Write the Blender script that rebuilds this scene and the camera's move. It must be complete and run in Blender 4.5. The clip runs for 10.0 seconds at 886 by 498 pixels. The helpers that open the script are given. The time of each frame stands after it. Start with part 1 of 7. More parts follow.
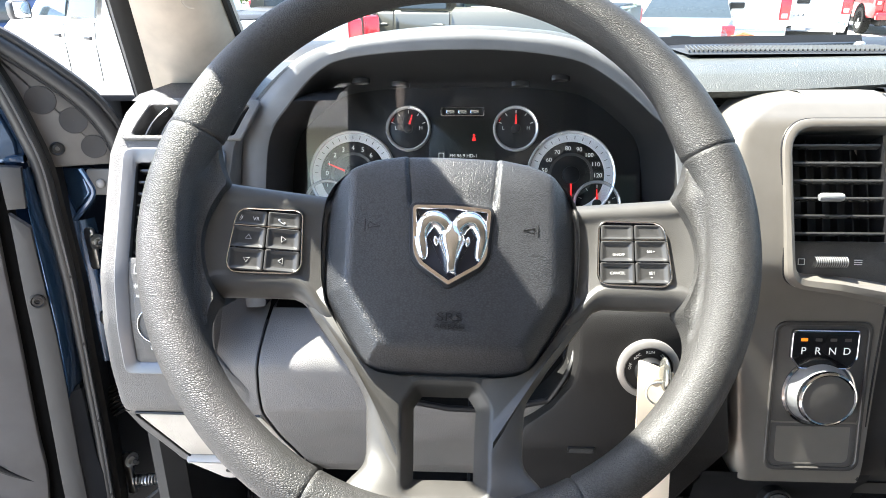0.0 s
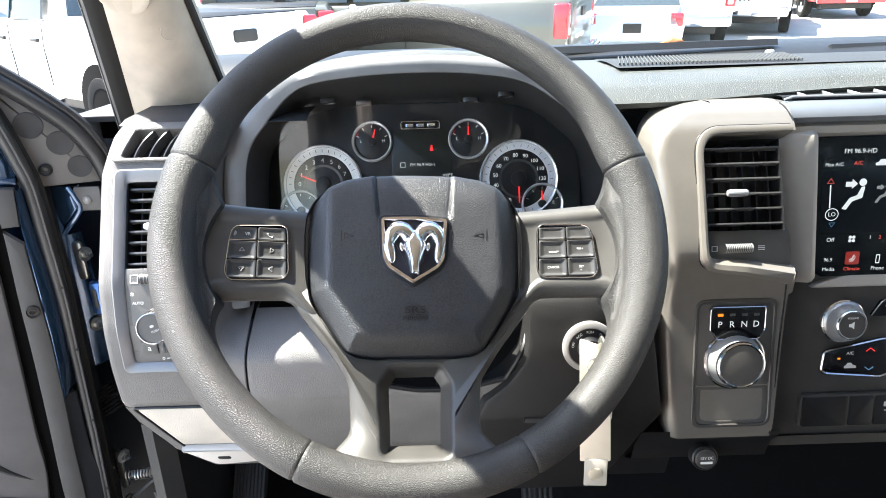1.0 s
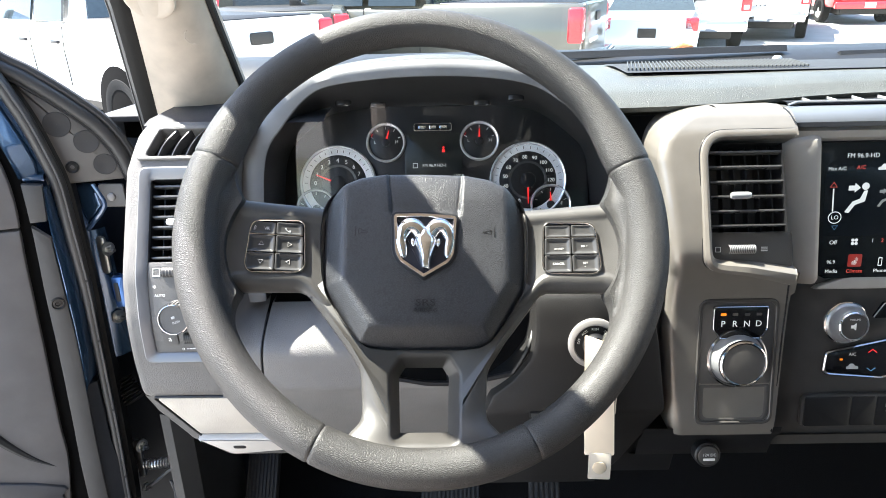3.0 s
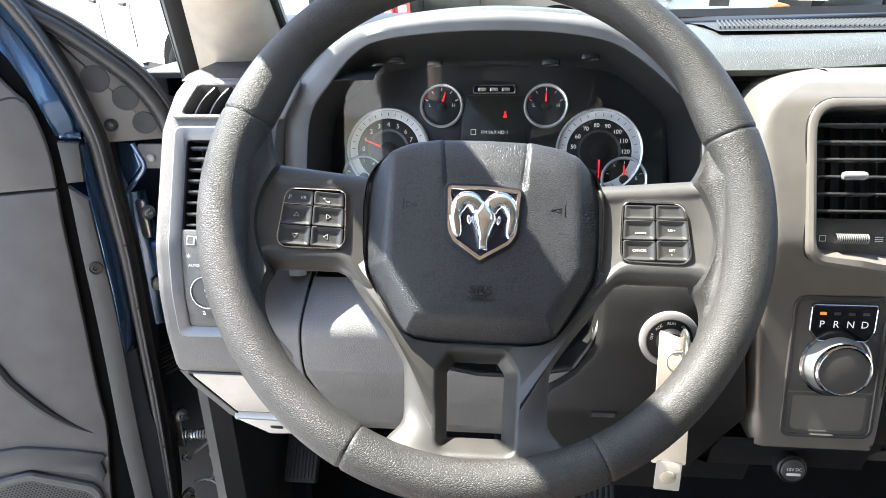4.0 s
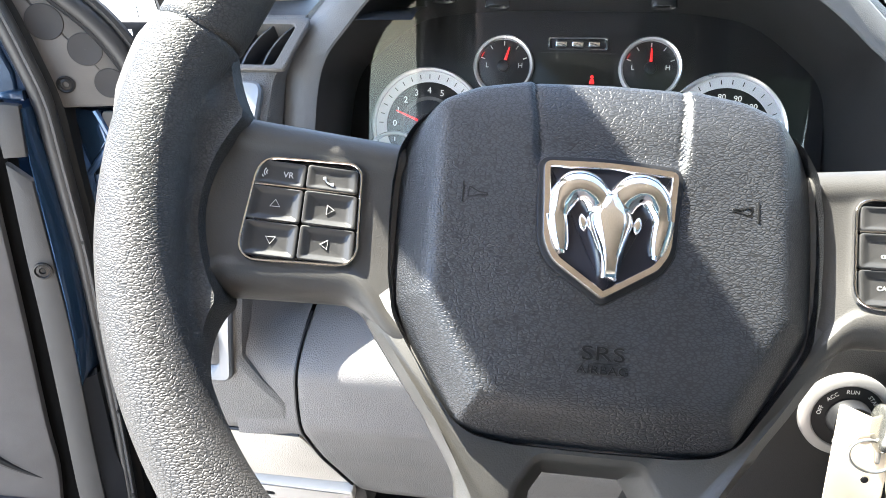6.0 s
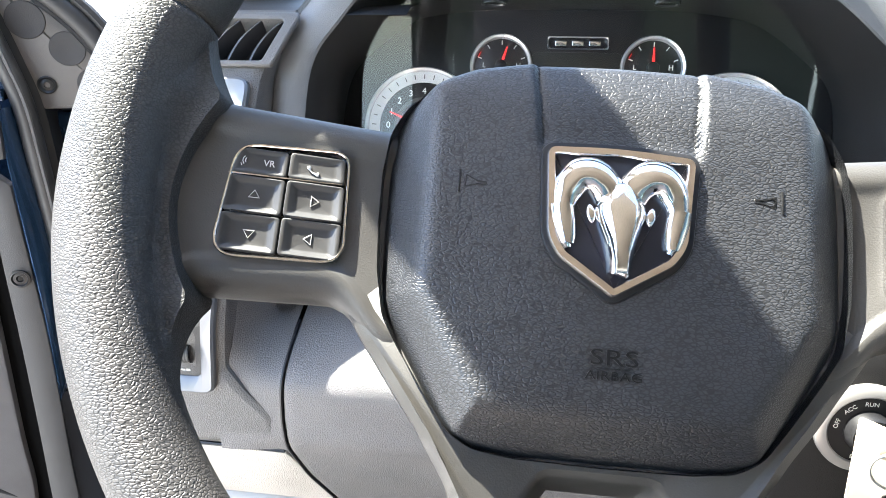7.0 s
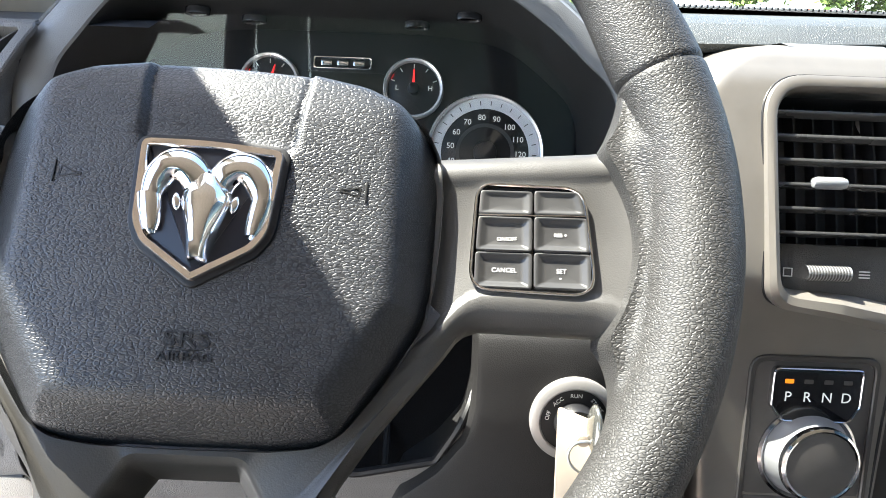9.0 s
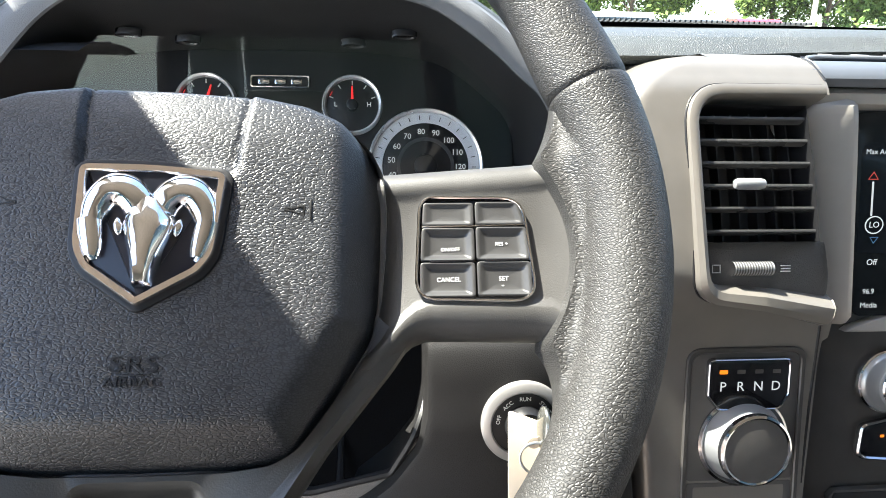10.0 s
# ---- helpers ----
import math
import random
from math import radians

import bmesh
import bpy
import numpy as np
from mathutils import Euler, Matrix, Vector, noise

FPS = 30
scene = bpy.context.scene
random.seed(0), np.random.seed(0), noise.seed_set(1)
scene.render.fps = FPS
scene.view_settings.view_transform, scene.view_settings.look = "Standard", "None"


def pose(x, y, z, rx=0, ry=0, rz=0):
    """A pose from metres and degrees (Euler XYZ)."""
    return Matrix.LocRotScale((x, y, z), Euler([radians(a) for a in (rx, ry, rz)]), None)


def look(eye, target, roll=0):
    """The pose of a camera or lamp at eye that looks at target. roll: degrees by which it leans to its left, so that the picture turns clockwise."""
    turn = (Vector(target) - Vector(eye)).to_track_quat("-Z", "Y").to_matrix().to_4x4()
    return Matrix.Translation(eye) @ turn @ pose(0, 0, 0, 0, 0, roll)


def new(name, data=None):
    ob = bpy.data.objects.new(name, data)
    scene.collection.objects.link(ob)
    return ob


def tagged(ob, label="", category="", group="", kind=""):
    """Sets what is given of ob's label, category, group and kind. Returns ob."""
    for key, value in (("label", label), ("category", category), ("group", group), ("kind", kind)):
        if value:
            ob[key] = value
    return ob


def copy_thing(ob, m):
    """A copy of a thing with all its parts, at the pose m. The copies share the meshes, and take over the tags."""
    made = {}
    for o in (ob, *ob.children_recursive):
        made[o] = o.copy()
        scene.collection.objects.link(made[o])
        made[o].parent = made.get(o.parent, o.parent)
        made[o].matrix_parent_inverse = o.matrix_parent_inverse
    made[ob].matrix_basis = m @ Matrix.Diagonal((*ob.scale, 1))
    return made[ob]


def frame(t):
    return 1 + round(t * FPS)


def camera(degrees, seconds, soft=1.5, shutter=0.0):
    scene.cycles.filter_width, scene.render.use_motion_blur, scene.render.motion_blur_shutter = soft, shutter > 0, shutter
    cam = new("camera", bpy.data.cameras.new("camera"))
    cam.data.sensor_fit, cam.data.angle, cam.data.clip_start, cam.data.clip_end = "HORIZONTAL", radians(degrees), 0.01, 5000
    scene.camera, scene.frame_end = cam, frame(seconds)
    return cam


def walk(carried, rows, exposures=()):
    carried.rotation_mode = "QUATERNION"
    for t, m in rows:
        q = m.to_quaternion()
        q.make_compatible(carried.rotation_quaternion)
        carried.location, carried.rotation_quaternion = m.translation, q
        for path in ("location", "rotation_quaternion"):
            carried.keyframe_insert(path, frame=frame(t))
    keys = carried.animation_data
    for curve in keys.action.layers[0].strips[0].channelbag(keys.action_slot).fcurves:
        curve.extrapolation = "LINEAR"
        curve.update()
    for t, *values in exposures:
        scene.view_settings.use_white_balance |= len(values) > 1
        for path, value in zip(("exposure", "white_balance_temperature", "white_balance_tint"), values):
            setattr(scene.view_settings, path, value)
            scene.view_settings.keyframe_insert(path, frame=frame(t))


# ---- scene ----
cam = camera(68.7, 10.0, soft=0.9)
PATH = [
    (0, (0.015, -0.387, 1.463), (-0.084, 1.491, 0.781), -0.5),
    (0.5, (0.02, -0.425, 1.488), (0.012, 1.426, 0.73), 0.2),
    (1, (0.019, -0.461, 1.5), (0.029, 1.409, 0.791), -1.6),
    (1.5, (0.017, -0.485, 1.504), (0.037, 1.371, 0.76), -1.9),
    (2, (0.017, -0.493, 1.505), (0.021, 1.377, 0.795), -1.9),
    (3.5, (0.022, -0.464, 1.496), (-0.046, 1.409, 0.798), -0.6),
    (4, (0.014, -0.415, 1.482), (-0.172, 1.418, 0.703), -1.1),
    (4.5, (-0.004, -0.365, 1.466), (-0.27, 1.441, 0.65), -1.3),
    (5, (-0.015, -0.309, 1.445), (-0.268, 1.503, 0.637), -0.4),
    (5.5, (-0.023, -0.257, 1.419), (-0.279, 1.572, 0.652), 0.1),
    (5.7, (-0.026, -0.245, 1.416), (-0.293, 1.581, 0.644), -0.1),
    (7, (-0.031, -0.215, 1.396), (-0.286, 1.633, 0.675), 0.2),
    (7.5, (0.004, -0.213, 1.395), (-0.196, 1.651, 0.698), -0.0),
    (8, (0.038, -0.214, 1.393), (-0.093, 1.667, 0.723), 0.3),
    (8.5, (0.069, -0.218, 1.389), (0.023, 1.679, 0.755), 0.9),
    (9, (0.084, -0.222, 1.386), (0.092, 1.68, 0.768), 2.2),
    (9.5, (0.086, -0.224, 1.385), (0.157, 1.678, 0.771), 2.3),
    (10, (0.084, -0.229, 1.388), (0.259, 1.678, 0.811), 1.1),
]
EXPOSURE = [(t, e + 0.32) for t, e in ((0, 2.88), (2, 2.80), (3.5, 2.78), (4.5, 2.88), (5.5, 3.22), (7, 3.36), (8, 3.20), (9, 2.84), (10, 2.72))]
walk(cam, [(t, look(eye, target, roll)) for t, eye, target, roll in PATH], [(t, stops, 6500, 10) for t, stops in EXPOSURE])

# ---- world, sun, exposure ----
SUN = Vector((-1.0, 0.28, 1.89)).normalized()
world = bpy.data.worlds.new("sky")
scene.world = world
world.use_nodes = True
wn = world.node_tree.nodes
sky = wn.new("ShaderNodeTexSky")
sky.sky_type, sky.sun_disc = "NISHITA", False
sky.sun_elevation = math.asin(SUN.z)
sky.sun_rotation = math.atan2(SUN.x, SUN.y)
world.node_tree.links.new(sky.outputs[0], wn["Background"].inputs[0])
wn["Background"].inputs[1].default_value = 0.115
sun_data = bpy.data.lights.new("sun", "SUN")
sun_data.energy, sun_data.angle, sun_data.color = 5.0, radians(0.5), (1.0, 0.965, 0.91)
sun = new("sun", sun_data)
sun.rotation_euler = SUN.to_track_quat("Z", "Y").to_euler()
sun.location = (-3, 1, 6)

# ---- materials ----
MATS = {}


def mat(name, col, rough=0.5, metal=0.0, grain=0.0, size=500.0, mottle=0.12, bump=0.15, spec=0.5, kind="voronoi", emit=0.0, coat=0.0, stretch=(1, 1, 1), crease_shade=0.0):
    """A procedural surface: two scales of variation in colour and roughness, and fine relief. size: relief cells per
    metre. Shade in the creases can be put into the colour.
    """
    if name in MATS:
        return MATS[name]
    m = bpy.data.materials.new(name)
    m.use_nodes = True
    t = m.node_tree
    b = t.nodes["Principled BSDF"]
    b.inputs["Roughness"].default_value = rough
    b.inputs["Metallic"].default_value = metal
    b.inputs["Specular IOR Level"].default_value = spec
    b.inputs["Coat Weight"].default_value = coat
    b.inputs["Coat Roughness"].default_value = 0.06
    tc = t.nodes.new("ShaderNodeTexCoord")
    big = t.nodes.new("ShaderNodeTexNoise")
    big.inputs["Scale"].default_value = size * 0.03
    big.inputs["Detail"].default_value = 6
    t.links.new(tc.outputs["Object"], big.inputs["Vector"])
    ramp = t.nodes.new("ShaderNodeMapRange")
    ramp.inputs["From Min"].default_value, ramp.inputs["From Max"].default_value = 0.3, 0.7
    ramp.inputs["To Min"].default_value, ramp.inputs["To Max"].default_value = 1 - mottle, 1 + mottle
    t.links.new(big.outputs["Fac"], ramp.inputs["Value"])
    mul = t.nodes.new("ShaderNodeVectorMath")
    mul.operation = "SCALE"
    mul.inputs[0].default_value = col
    t.links.new(ramp.outputs["Result"], mul.inputs["Scale"])
    t.links.new(mul.outputs["Vector"], b.inputs["Base Color"])
    if emit:
        t.links.new(mul.outputs["Vector"], b.inputs["Emission Color"])
        b.inputs["Emission Strength"].default_value = emit
    r2 = t.nodes.new("ShaderNodeMapRange")
    r2.inputs["To Min"].default_value, r2.inputs["To Max"].default_value = max(0.02, rough - 0.08), min(1, rough + 0.08)
    t.links.new(big.outputs["Fac"], r2.inputs["Value"])
    t.links.new(r2.outputs["Result"], b.inputs["Roughness"])
    if grain:
        if kind == "voronoi":
            v = t.nodes.new("ShaderNodeTexVoronoi")
            v.feature = "DISTANCE_TO_EDGE"
            v.inputs["Scale"].default_value = size
            w = t.nodes.new("ShaderNodeTexNoise")
            w.inputs["Scale"].default_value = size * 0.55
            w.inputs["Detail"].default_value = 4
            t.links.new(tc.outputs["Object"], w.inputs["Vector"])
            mix = t.nodes.new("ShaderNodeMixRGB")
            mix.inputs[0].default_value = 0.6 / size
            mix.blend_type = "ADD"
            t.links.new(tc.outputs["Object"], mix.inputs[1])
            t.links.new(w.outputs["Color"], mix.inputs[2])
            st_ = t.nodes.new("ShaderNodeVectorMath")
            st_.operation = "MULTIPLY"
            st_.inputs[1].default_value = stretch
            t.links.new(mix.outputs[0], st_.inputs[0])
            t.links.new(st_.outputs[0], v.inputs["Vector"])
            edge = t.nodes.new("ShaderNodeMapRange")
            edge.interpolation_type = "SMOOTHERSTEP"
            edge.inputs["From Max"].default_value = 0.24
            t.links.new(v.outputs["Distance"], edge.inputs["Value"])
            add = t.nodes.new("ShaderNodeMath")
            add.operation = "MULTIPLY_ADD"
            add.inputs[1].default_value = 0.15
            t.links.new(w.outputs["Fac"], add.inputs[0])
            t.links.new(edge.outputs["Result"], add.inputs[2])
            src = add.outputs[0]
            # darkens the colour along the creases in place of their shade
            if crease_shade:
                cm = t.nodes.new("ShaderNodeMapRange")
                cm.inputs["To Min"].default_value, cm.inputs["To Max"].default_value = 1 - crease_shade, 1.0
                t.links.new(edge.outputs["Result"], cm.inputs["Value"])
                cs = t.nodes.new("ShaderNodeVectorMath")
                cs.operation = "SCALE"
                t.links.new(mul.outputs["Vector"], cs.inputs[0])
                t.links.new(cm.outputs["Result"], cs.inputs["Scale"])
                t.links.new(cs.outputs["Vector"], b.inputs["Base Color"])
        else:
            v = t.nodes.new("ShaderNodeTexNoise")
            v.inputs["Scale"].default_value = size
            v.inputs["Detail"].default_value = 4
            t.links.new(tc.outputs["Object"], v.inputs["Vector"])
            src = v.outputs["Fac"]
        bp = t.nodes.new("ShaderNodeBump")
        bp.inputs["Strength"].default_value = bump
        bp.inputs["Distance"].default_value = grain
        t.links.new(src, bp.inputs["Height"])
        t.links.new(bp.outputs["Normal"], b.inputs["Normal"])
    MATS[name] = m
    return m


# rim, cover and dash top carry crease shade in their colour
RIM = mat("moulded_rim_grain", (0.046, 0.044, 0.041), 0.48, grain=0.00042, size=800, bump=0.52, stretch=(0.62, 1.2, 1), crease_shade=0.55)
PAD = mat("airbag_cover_grain", (0.035, 0.036, 0.039), 0.36, grain=0.00036, size=800, bump=0.42, stretch=(0.6, 1.2, 1), spec=0.58, crease_shade=0.55)
SPOKE = mat("satin_spoke_plastic", (0.052, 0.049, 0.045), 0.46, spec=0.58, grain=0.0002, size=1500, bump=0.5, kind="noise")
DASHTOP = mat("dash_top_grain", (0.072, 0.077, 0.072), 0.44, grain=0.0005, size=560, bump=0.7, crease_shade=0.3)
DASH = mat("dash_grain_dark", (0.070, 0.068, 0.065), 0.50, grain=0.00025, size=700, bump=0.5)
# pale beige holds the light that falls on the knee panel
KNEE = mat("lit_knee_panel_grain", (0.50, 0.46, 0.40), 0.45, grain=0.0003, size=600, bump=0.7)
BLACK = mat("black_plastic", (0.010, 0.010, 0.011), 0.45, spec=0.4, grain=0.0002, size=1500, bump=0.2, kind="noise")
BLACKG = mat("gloss_black", (0.008, 0.008, 0.009), 0.12, mottle=0.05)
# shade under the instrument hood, put into a darker grain
SHADE = mat("shaded_hood_inner_grain", (0.018, 0.018, 0.018), 0.5, grain=0.0003, size=900, bump=0.3)
BEZEL = mat("warm_metallic_paint", (0.195, 0.180, 0.160), 0.32, metal=0.35, mottle=0.03, grain=0.0001, size=2500, bump=0.2, kind="noise")
SILVER = mat("satin_silver_paint", (0.42, 0.43, 0.44), 0.32, metal=0.55, mottle=0.03, grain=0.0001, size=2500, bump=0.15, kind="noise")
DCHROME = mat("dark_chrome", (0.40, 0.40, 0.41), 0.12, metal=1.0, mottle=0.03)
CHROME = mat("chrome", (0.86, 0.86, 0.87), 0.06, metal=1.0, mottle=0.03)
RUBBER = mat("black_rubber", (0.012, 0.012, 0.012), 0.65, spec=0.4, grain=0.0004, size=900, bump=0.3, kind="noise")
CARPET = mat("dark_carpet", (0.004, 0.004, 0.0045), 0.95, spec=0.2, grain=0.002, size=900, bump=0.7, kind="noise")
PILLAR = mat("beige_pillar_trim", (0.50, 0.435, 0.36), 0.7, grain=0.0002, size=1200, bump=0.25, kind="noise")
BLUE = mat("dark_blue_car_paint", (0.034, 0.080, 0.160), 0.22, metal=0.65, mottle=0.08, coat=1.0)
DOORGREY = mat("door_trim_grain", (0.105, 0.098, 0.095), 0.6, grain=0.0003, size=900, bump=0.3)
STEEL = mat("zinc_steel", (0.55, 0.55, 0.53), 0.35, metal=1.0)
LABEL = mat("white_print", (0.75, 0.75, 0.72), 0.6, mottle=0.03)


def glass(name, col=(0.9, 0.95, 0.93), rough=0.0):
    m = bpy.data.materials.new(name)
    m.use_nodes = True
    b = m.node_tree.nodes["Principled BSDF"]
    b.inputs["Base Color"].default_value = (*col, 1)
    b.inputs["Transmission Weight"].default_value = 1.0
    b.inputs["Roughness"].default_value = rough
    b.inputs["IOR"].default_value = 1.45
    MATS[name] = m
    return m


GLASS = glass("window_glass")


def thin_glass(m, tint, shine):
    """Turns a material into a thin clear pane with a faint gloss."""
    t = m.node_tree
    t.nodes.clear()
    o, tr, gl, mx = t.nodes.new("ShaderNodeOutputMaterial"), t.nodes.new("ShaderNodeBsdfTransparent"), t.nodes.new("ShaderNodeBsdfGlossy"), t.nodes.new("ShaderNodeMixShader")
    tr.inputs[0].default_value = tint
    gl.inputs["Roughness"].default_value = 0.02
    mx.inputs[0].default_value = shine
    t.links.new(tr.outputs[0], mx.inputs[1]), t.links.new(gl.outputs[0], mx.inputs[2]), t.links.new(mx.outputs[0], o.inputs[0])


def glow(name, col, strength):
    m = bpy.data.materials.new(name)
    m.use_nodes = True
    b = m.node_tree.nodes["Principled BSDF"]
    b.inputs["Base Color"].default_value = (*[c * 0.3 for c in col], 1)
    b.inputs["Emission Color"].default_value = (*col, 1)
    b.inputs["Emission Strength"].default_value = strength
    MATS[name] = m
    return m


LIT_RED = glow("lit_red", (1.0, 0.03, 0.03), 0.13)
LIT_ORANGE = glow("lit_orange", (1.0, 0.24, 0.01), 0.16)
LIT_WHITE = glow("lit_white", (0.8, 0.85, 0.85), 0.08)


# ---- shape helpers ----
def smoothstep(a, b, x):
    t = min(max((x - a) / (b - a), 0), 1)
    return t * t * (3 - 2 * t)


def part(name, bm, material, parent=None, label="", smooth=True):
    """Links a bmesh as one mesh object under a thing or a part."""
    bmesh.ops.recalc_face_normals(bm, faces=bm.faces)
    me = bpy.data.meshes.new(name)
    bm.to_mesh(me)
    bm.free()
    if smooth:
        me.polygons.foreach_set("use_smooth", [True] * len(me.polygons))
        me.set_sharp_from_angle(angle=radians(40))
    me.materials.append(material)
    ob = new(name, me)
    if parent:
        ob.parent = parent
    if label:
        ob["label"] = label
    return ob


def thing(name, m, label, category, group="", kind=""):
    ob = new(name)
    ob.empty_display_size = 0.02
    ob.matrix_world = m
    return tagged(ob, label, category, group, kind)


def loft(rings, closed=True, caps=True, loop=False):
    """A skin over rings of points, each with the same count."""
    bm = bmesh.new()
    vs = [[bm.verts.new(p) for p in r] for r in rings]
    n = len(rings[0])
    span = len(rings) if loop else len(rings) - 1
    for i in range(span):
        a, b = vs[i], vs[(i + 1) % len(rings)]
        for j in range(n if closed else n - 1):
            k = (j + 1) % n
            try:
                bm.faces.new((a[j], a[k], b[k], b[j]))
            except ValueError:
                pass
    if caps and closed and not loop:
        for r in (vs[0], vs[-1]):
            try:
                bm.faces.new(r)
            except ValueError:
                pass
    return bm


def fillet(pts, r=0.005, n=5):
    """A closed outline with rounded corners; r one radius or one for each corner."""
    out, c = [], len(pts)
    for i in range(c):
        p, a, b = Vector(pts[i][:2]), Vector(pts[i - 1][:2]), Vector(pts[(i + 1) % c][:2])
        ri = r[i] if isinstance(r, (list, tuple)) else r
        da, db = (a - p), (b - p)
        la, lb = da.length, db.length
        da.normalize(), db.normalize()
        ang = da.angle(db)
        cut = min(ri / max(math.tan(ang / 2), 0.05), la * 0.48, lb * 0.48)
        p0, p1 = p + da * cut, p + db * cut
        for k in range(n + 1):
            u = k / n
            out.append(((1 - u) ** 2 * p0 + 2 * u * (1 - u) * p + u * u * p1)[:])
    return out


def offset(pts, d):
    """The outline moved inwards by d (counter-clockwise outlines)."""
    out, n = [], len(pts)
    area = sum(pts[i - 1][0] * pts[i][1] - pts[i][0] * pts[i - 1][1] for i in range(n))
    s = 1 if area > 0 else -1
    for i in range(n):
        a, p, b = Vector(pts[i - 1]), Vector(pts[i]), Vector(pts[(i + 1) % n])
        e1, e2 = (p - a), (b - p)
        if e1.length < 1e-9:
            e1 = e2
        if e2.length < 1e-9:
            e2 = e1
        e1, e2 = e1.normalized(), e2.normalized()
        n1, n2 = Vector((-e1.y, e1.x)), Vector((-e2.y, e2.x))
        m = (n1 + n2)
        m = m.normalized() if m.length > 1e-6 else n1
        k = 1 / max(m.dot(n1), 0.5)
        out.append((p + m * d * s * k)[:])
    return out


def plate(outline, h0, h1, bevel=0.001, dish=0.0, m=None):
    """A slab with a rounded front edge. dish: the middle sinks (minus: rises)."""
    rings = [[(*p, h0) for p in outline], [(*p, h1 - bevel) for p in outline]]
    for k in (1, 2):
        o = offset(outline, bevel * (0.3, 1)[k - 1])
        rings.append([(*p, h1 - bevel * (0.3, 0)[k - 1]) for p in o])
    if dish:
        c = Vector((sum(p[0] for p in outline) / len(outline), sum(p[1] for p in outline) / len(outline)))
        for f, q in ((0.88, 0.18), (0.76, 0.8), (0.60, 1.0), (0.15, 1.0)):
            rings.append([((c + (Vector(p) - c) * f)[:] + (h1 - dish * q,)) for p in o])
    if m is not None:
        rings = [[m @ Vector(p) for p in r] for r in rings]
    return loft(rings)


def resample(pts, n, start=None):
    """n points evenly along a closed outline, from the one nearest to start."""
    p = [Vector(q) for q in pts]
    if start is not None:
        k = min(range(len(p)), key=lambda i: (p[i] - Vector(start)).length)
        p = p[k:] + p[:k]
    p.append(p[0])
    cum = [0.0]
    for a, b in zip(p, p[1:]):
        cum.append(cum[-1] + (b - a).length)
    out, j = [], 0
    for i in range(n):
        s = cum[-1] * i / n
        while cum[j + 1] < s:
            j += 1
        u = (s - cum[j]) / max(cum[j + 1] - cum[j], 1e-9)
        out.append(p[j].lerp(p[j + 1], u)[:])
    return out


def ccw(pts):
    a = sum(pts[i - 1][0] * pts[i][1] - pts[i][0] * pts[i - 1][1] for i in range(len(pts)))
    return list(pts) if a > 0 else list(pts)[::-1]


def bezel(outer, inner, h0, h1, bevel=0.0015, wall=None, n=96, start=(1, 0), slope=0.0):
    """A frame between two outlines with rounded edges; wall: how deep the opening's wall goes."""
    c = Vector((sum(p[0] for p in inner) / len(inner), sum(p[1] for p in inner) / len(inner)))
    far = c + Vector(start) * 10
    o, i = resample(ccw(outer), n, far), resample(ccw(inner), n, far)
    o2, i2 = offset(o, bevel), offset(i, -bevel)
    w = h0 if wall is None else wall
    rings = [[(*p, h0) for p in o], [(*p, h1 - bevel) for p in o], [(*p, h1) for p in o2],
             [(*p, h1 - slope) for p in i2], [(*p, h1 - slope - bevel) for p in i], [(*p, w) for p in i]]
    return loft(rings, caps=False)


def tube(path, r, n=8, closed=False):
    """A round bar along points; r one radius or one for each point."""
    rings, c = [], len(path)
    path = [Vector(p) for p in path]
    up = None
    for i, p in enumerate(path):
        a = path[i - 1] if (i or closed) else p
        b = path[(i + 1) % c] if (i < c - 1 or closed) else p
        d = (b - a).normalized()
        if up is None:
            up = Vector((0, 0, 1)) if abs(d.z) < 0.9 else Vector((0, 1, 0))
        side = d.cross(up).normalized()
        up = side.cross(d).normalized()
        ri = r[i] if isinstance(r, (list, tuple)) else r
        rings.append([p + (side * math.cos(q) + up * math.sin(q)) * ri for q in (2 * math.pi * k / n for k in range(n))])
    return loft(rings, loop=closed)


def disc(r, h0, h1, bevel=0.001, n=40, m=None, dish=0.0, centre=(0, 0)):
    return plate([(centre[0] + r * math.cos(2 * math.pi * k / n), centre[1] + r * math.sin(2 * math.pi * k / n)) for k in range(n)], h0, h1, bevel, dish, m)


def turned(profile, n=40, m=None):
    """A body turned about z from (radius, height) points."""
    rings = [[(r * math.cos(2 * math.pi * k / n), r * math.sin(2 * math.pi * k / n), h) for k in range(n)] for r, h in profile]
    if m is not None:
        rings = [[m @ Vector(p) for p in q] for q in rings]
    return loft(rings, caps=profile[-1][0] < 0.012)


def rect(x0, y0, x1, y1):
    return [(x0, y0), (x1, y0), (x1, y1), (x0, y1)]


def curve(pts, n=8):
    """A smooth line through points (Catmull-Rom)."""
    p = [Vector(q) for q in pts]
    out = []
    for i in range(len(p) - 1):
        a, b, c, d = p[max(i - 1, 0)], p[i], p[i + 1], p[min(i + 2, len(p) - 1)]
        for k in range(n):
            t = k / n
            out.append(0.5 * ((2 * b) + (c - a) * t + (2 * a - 5 * b + 4 * c - d) * t * t + (3 * b - a - 3 * c + d) * t ** 3))
    out.append(p[-1])
    return out


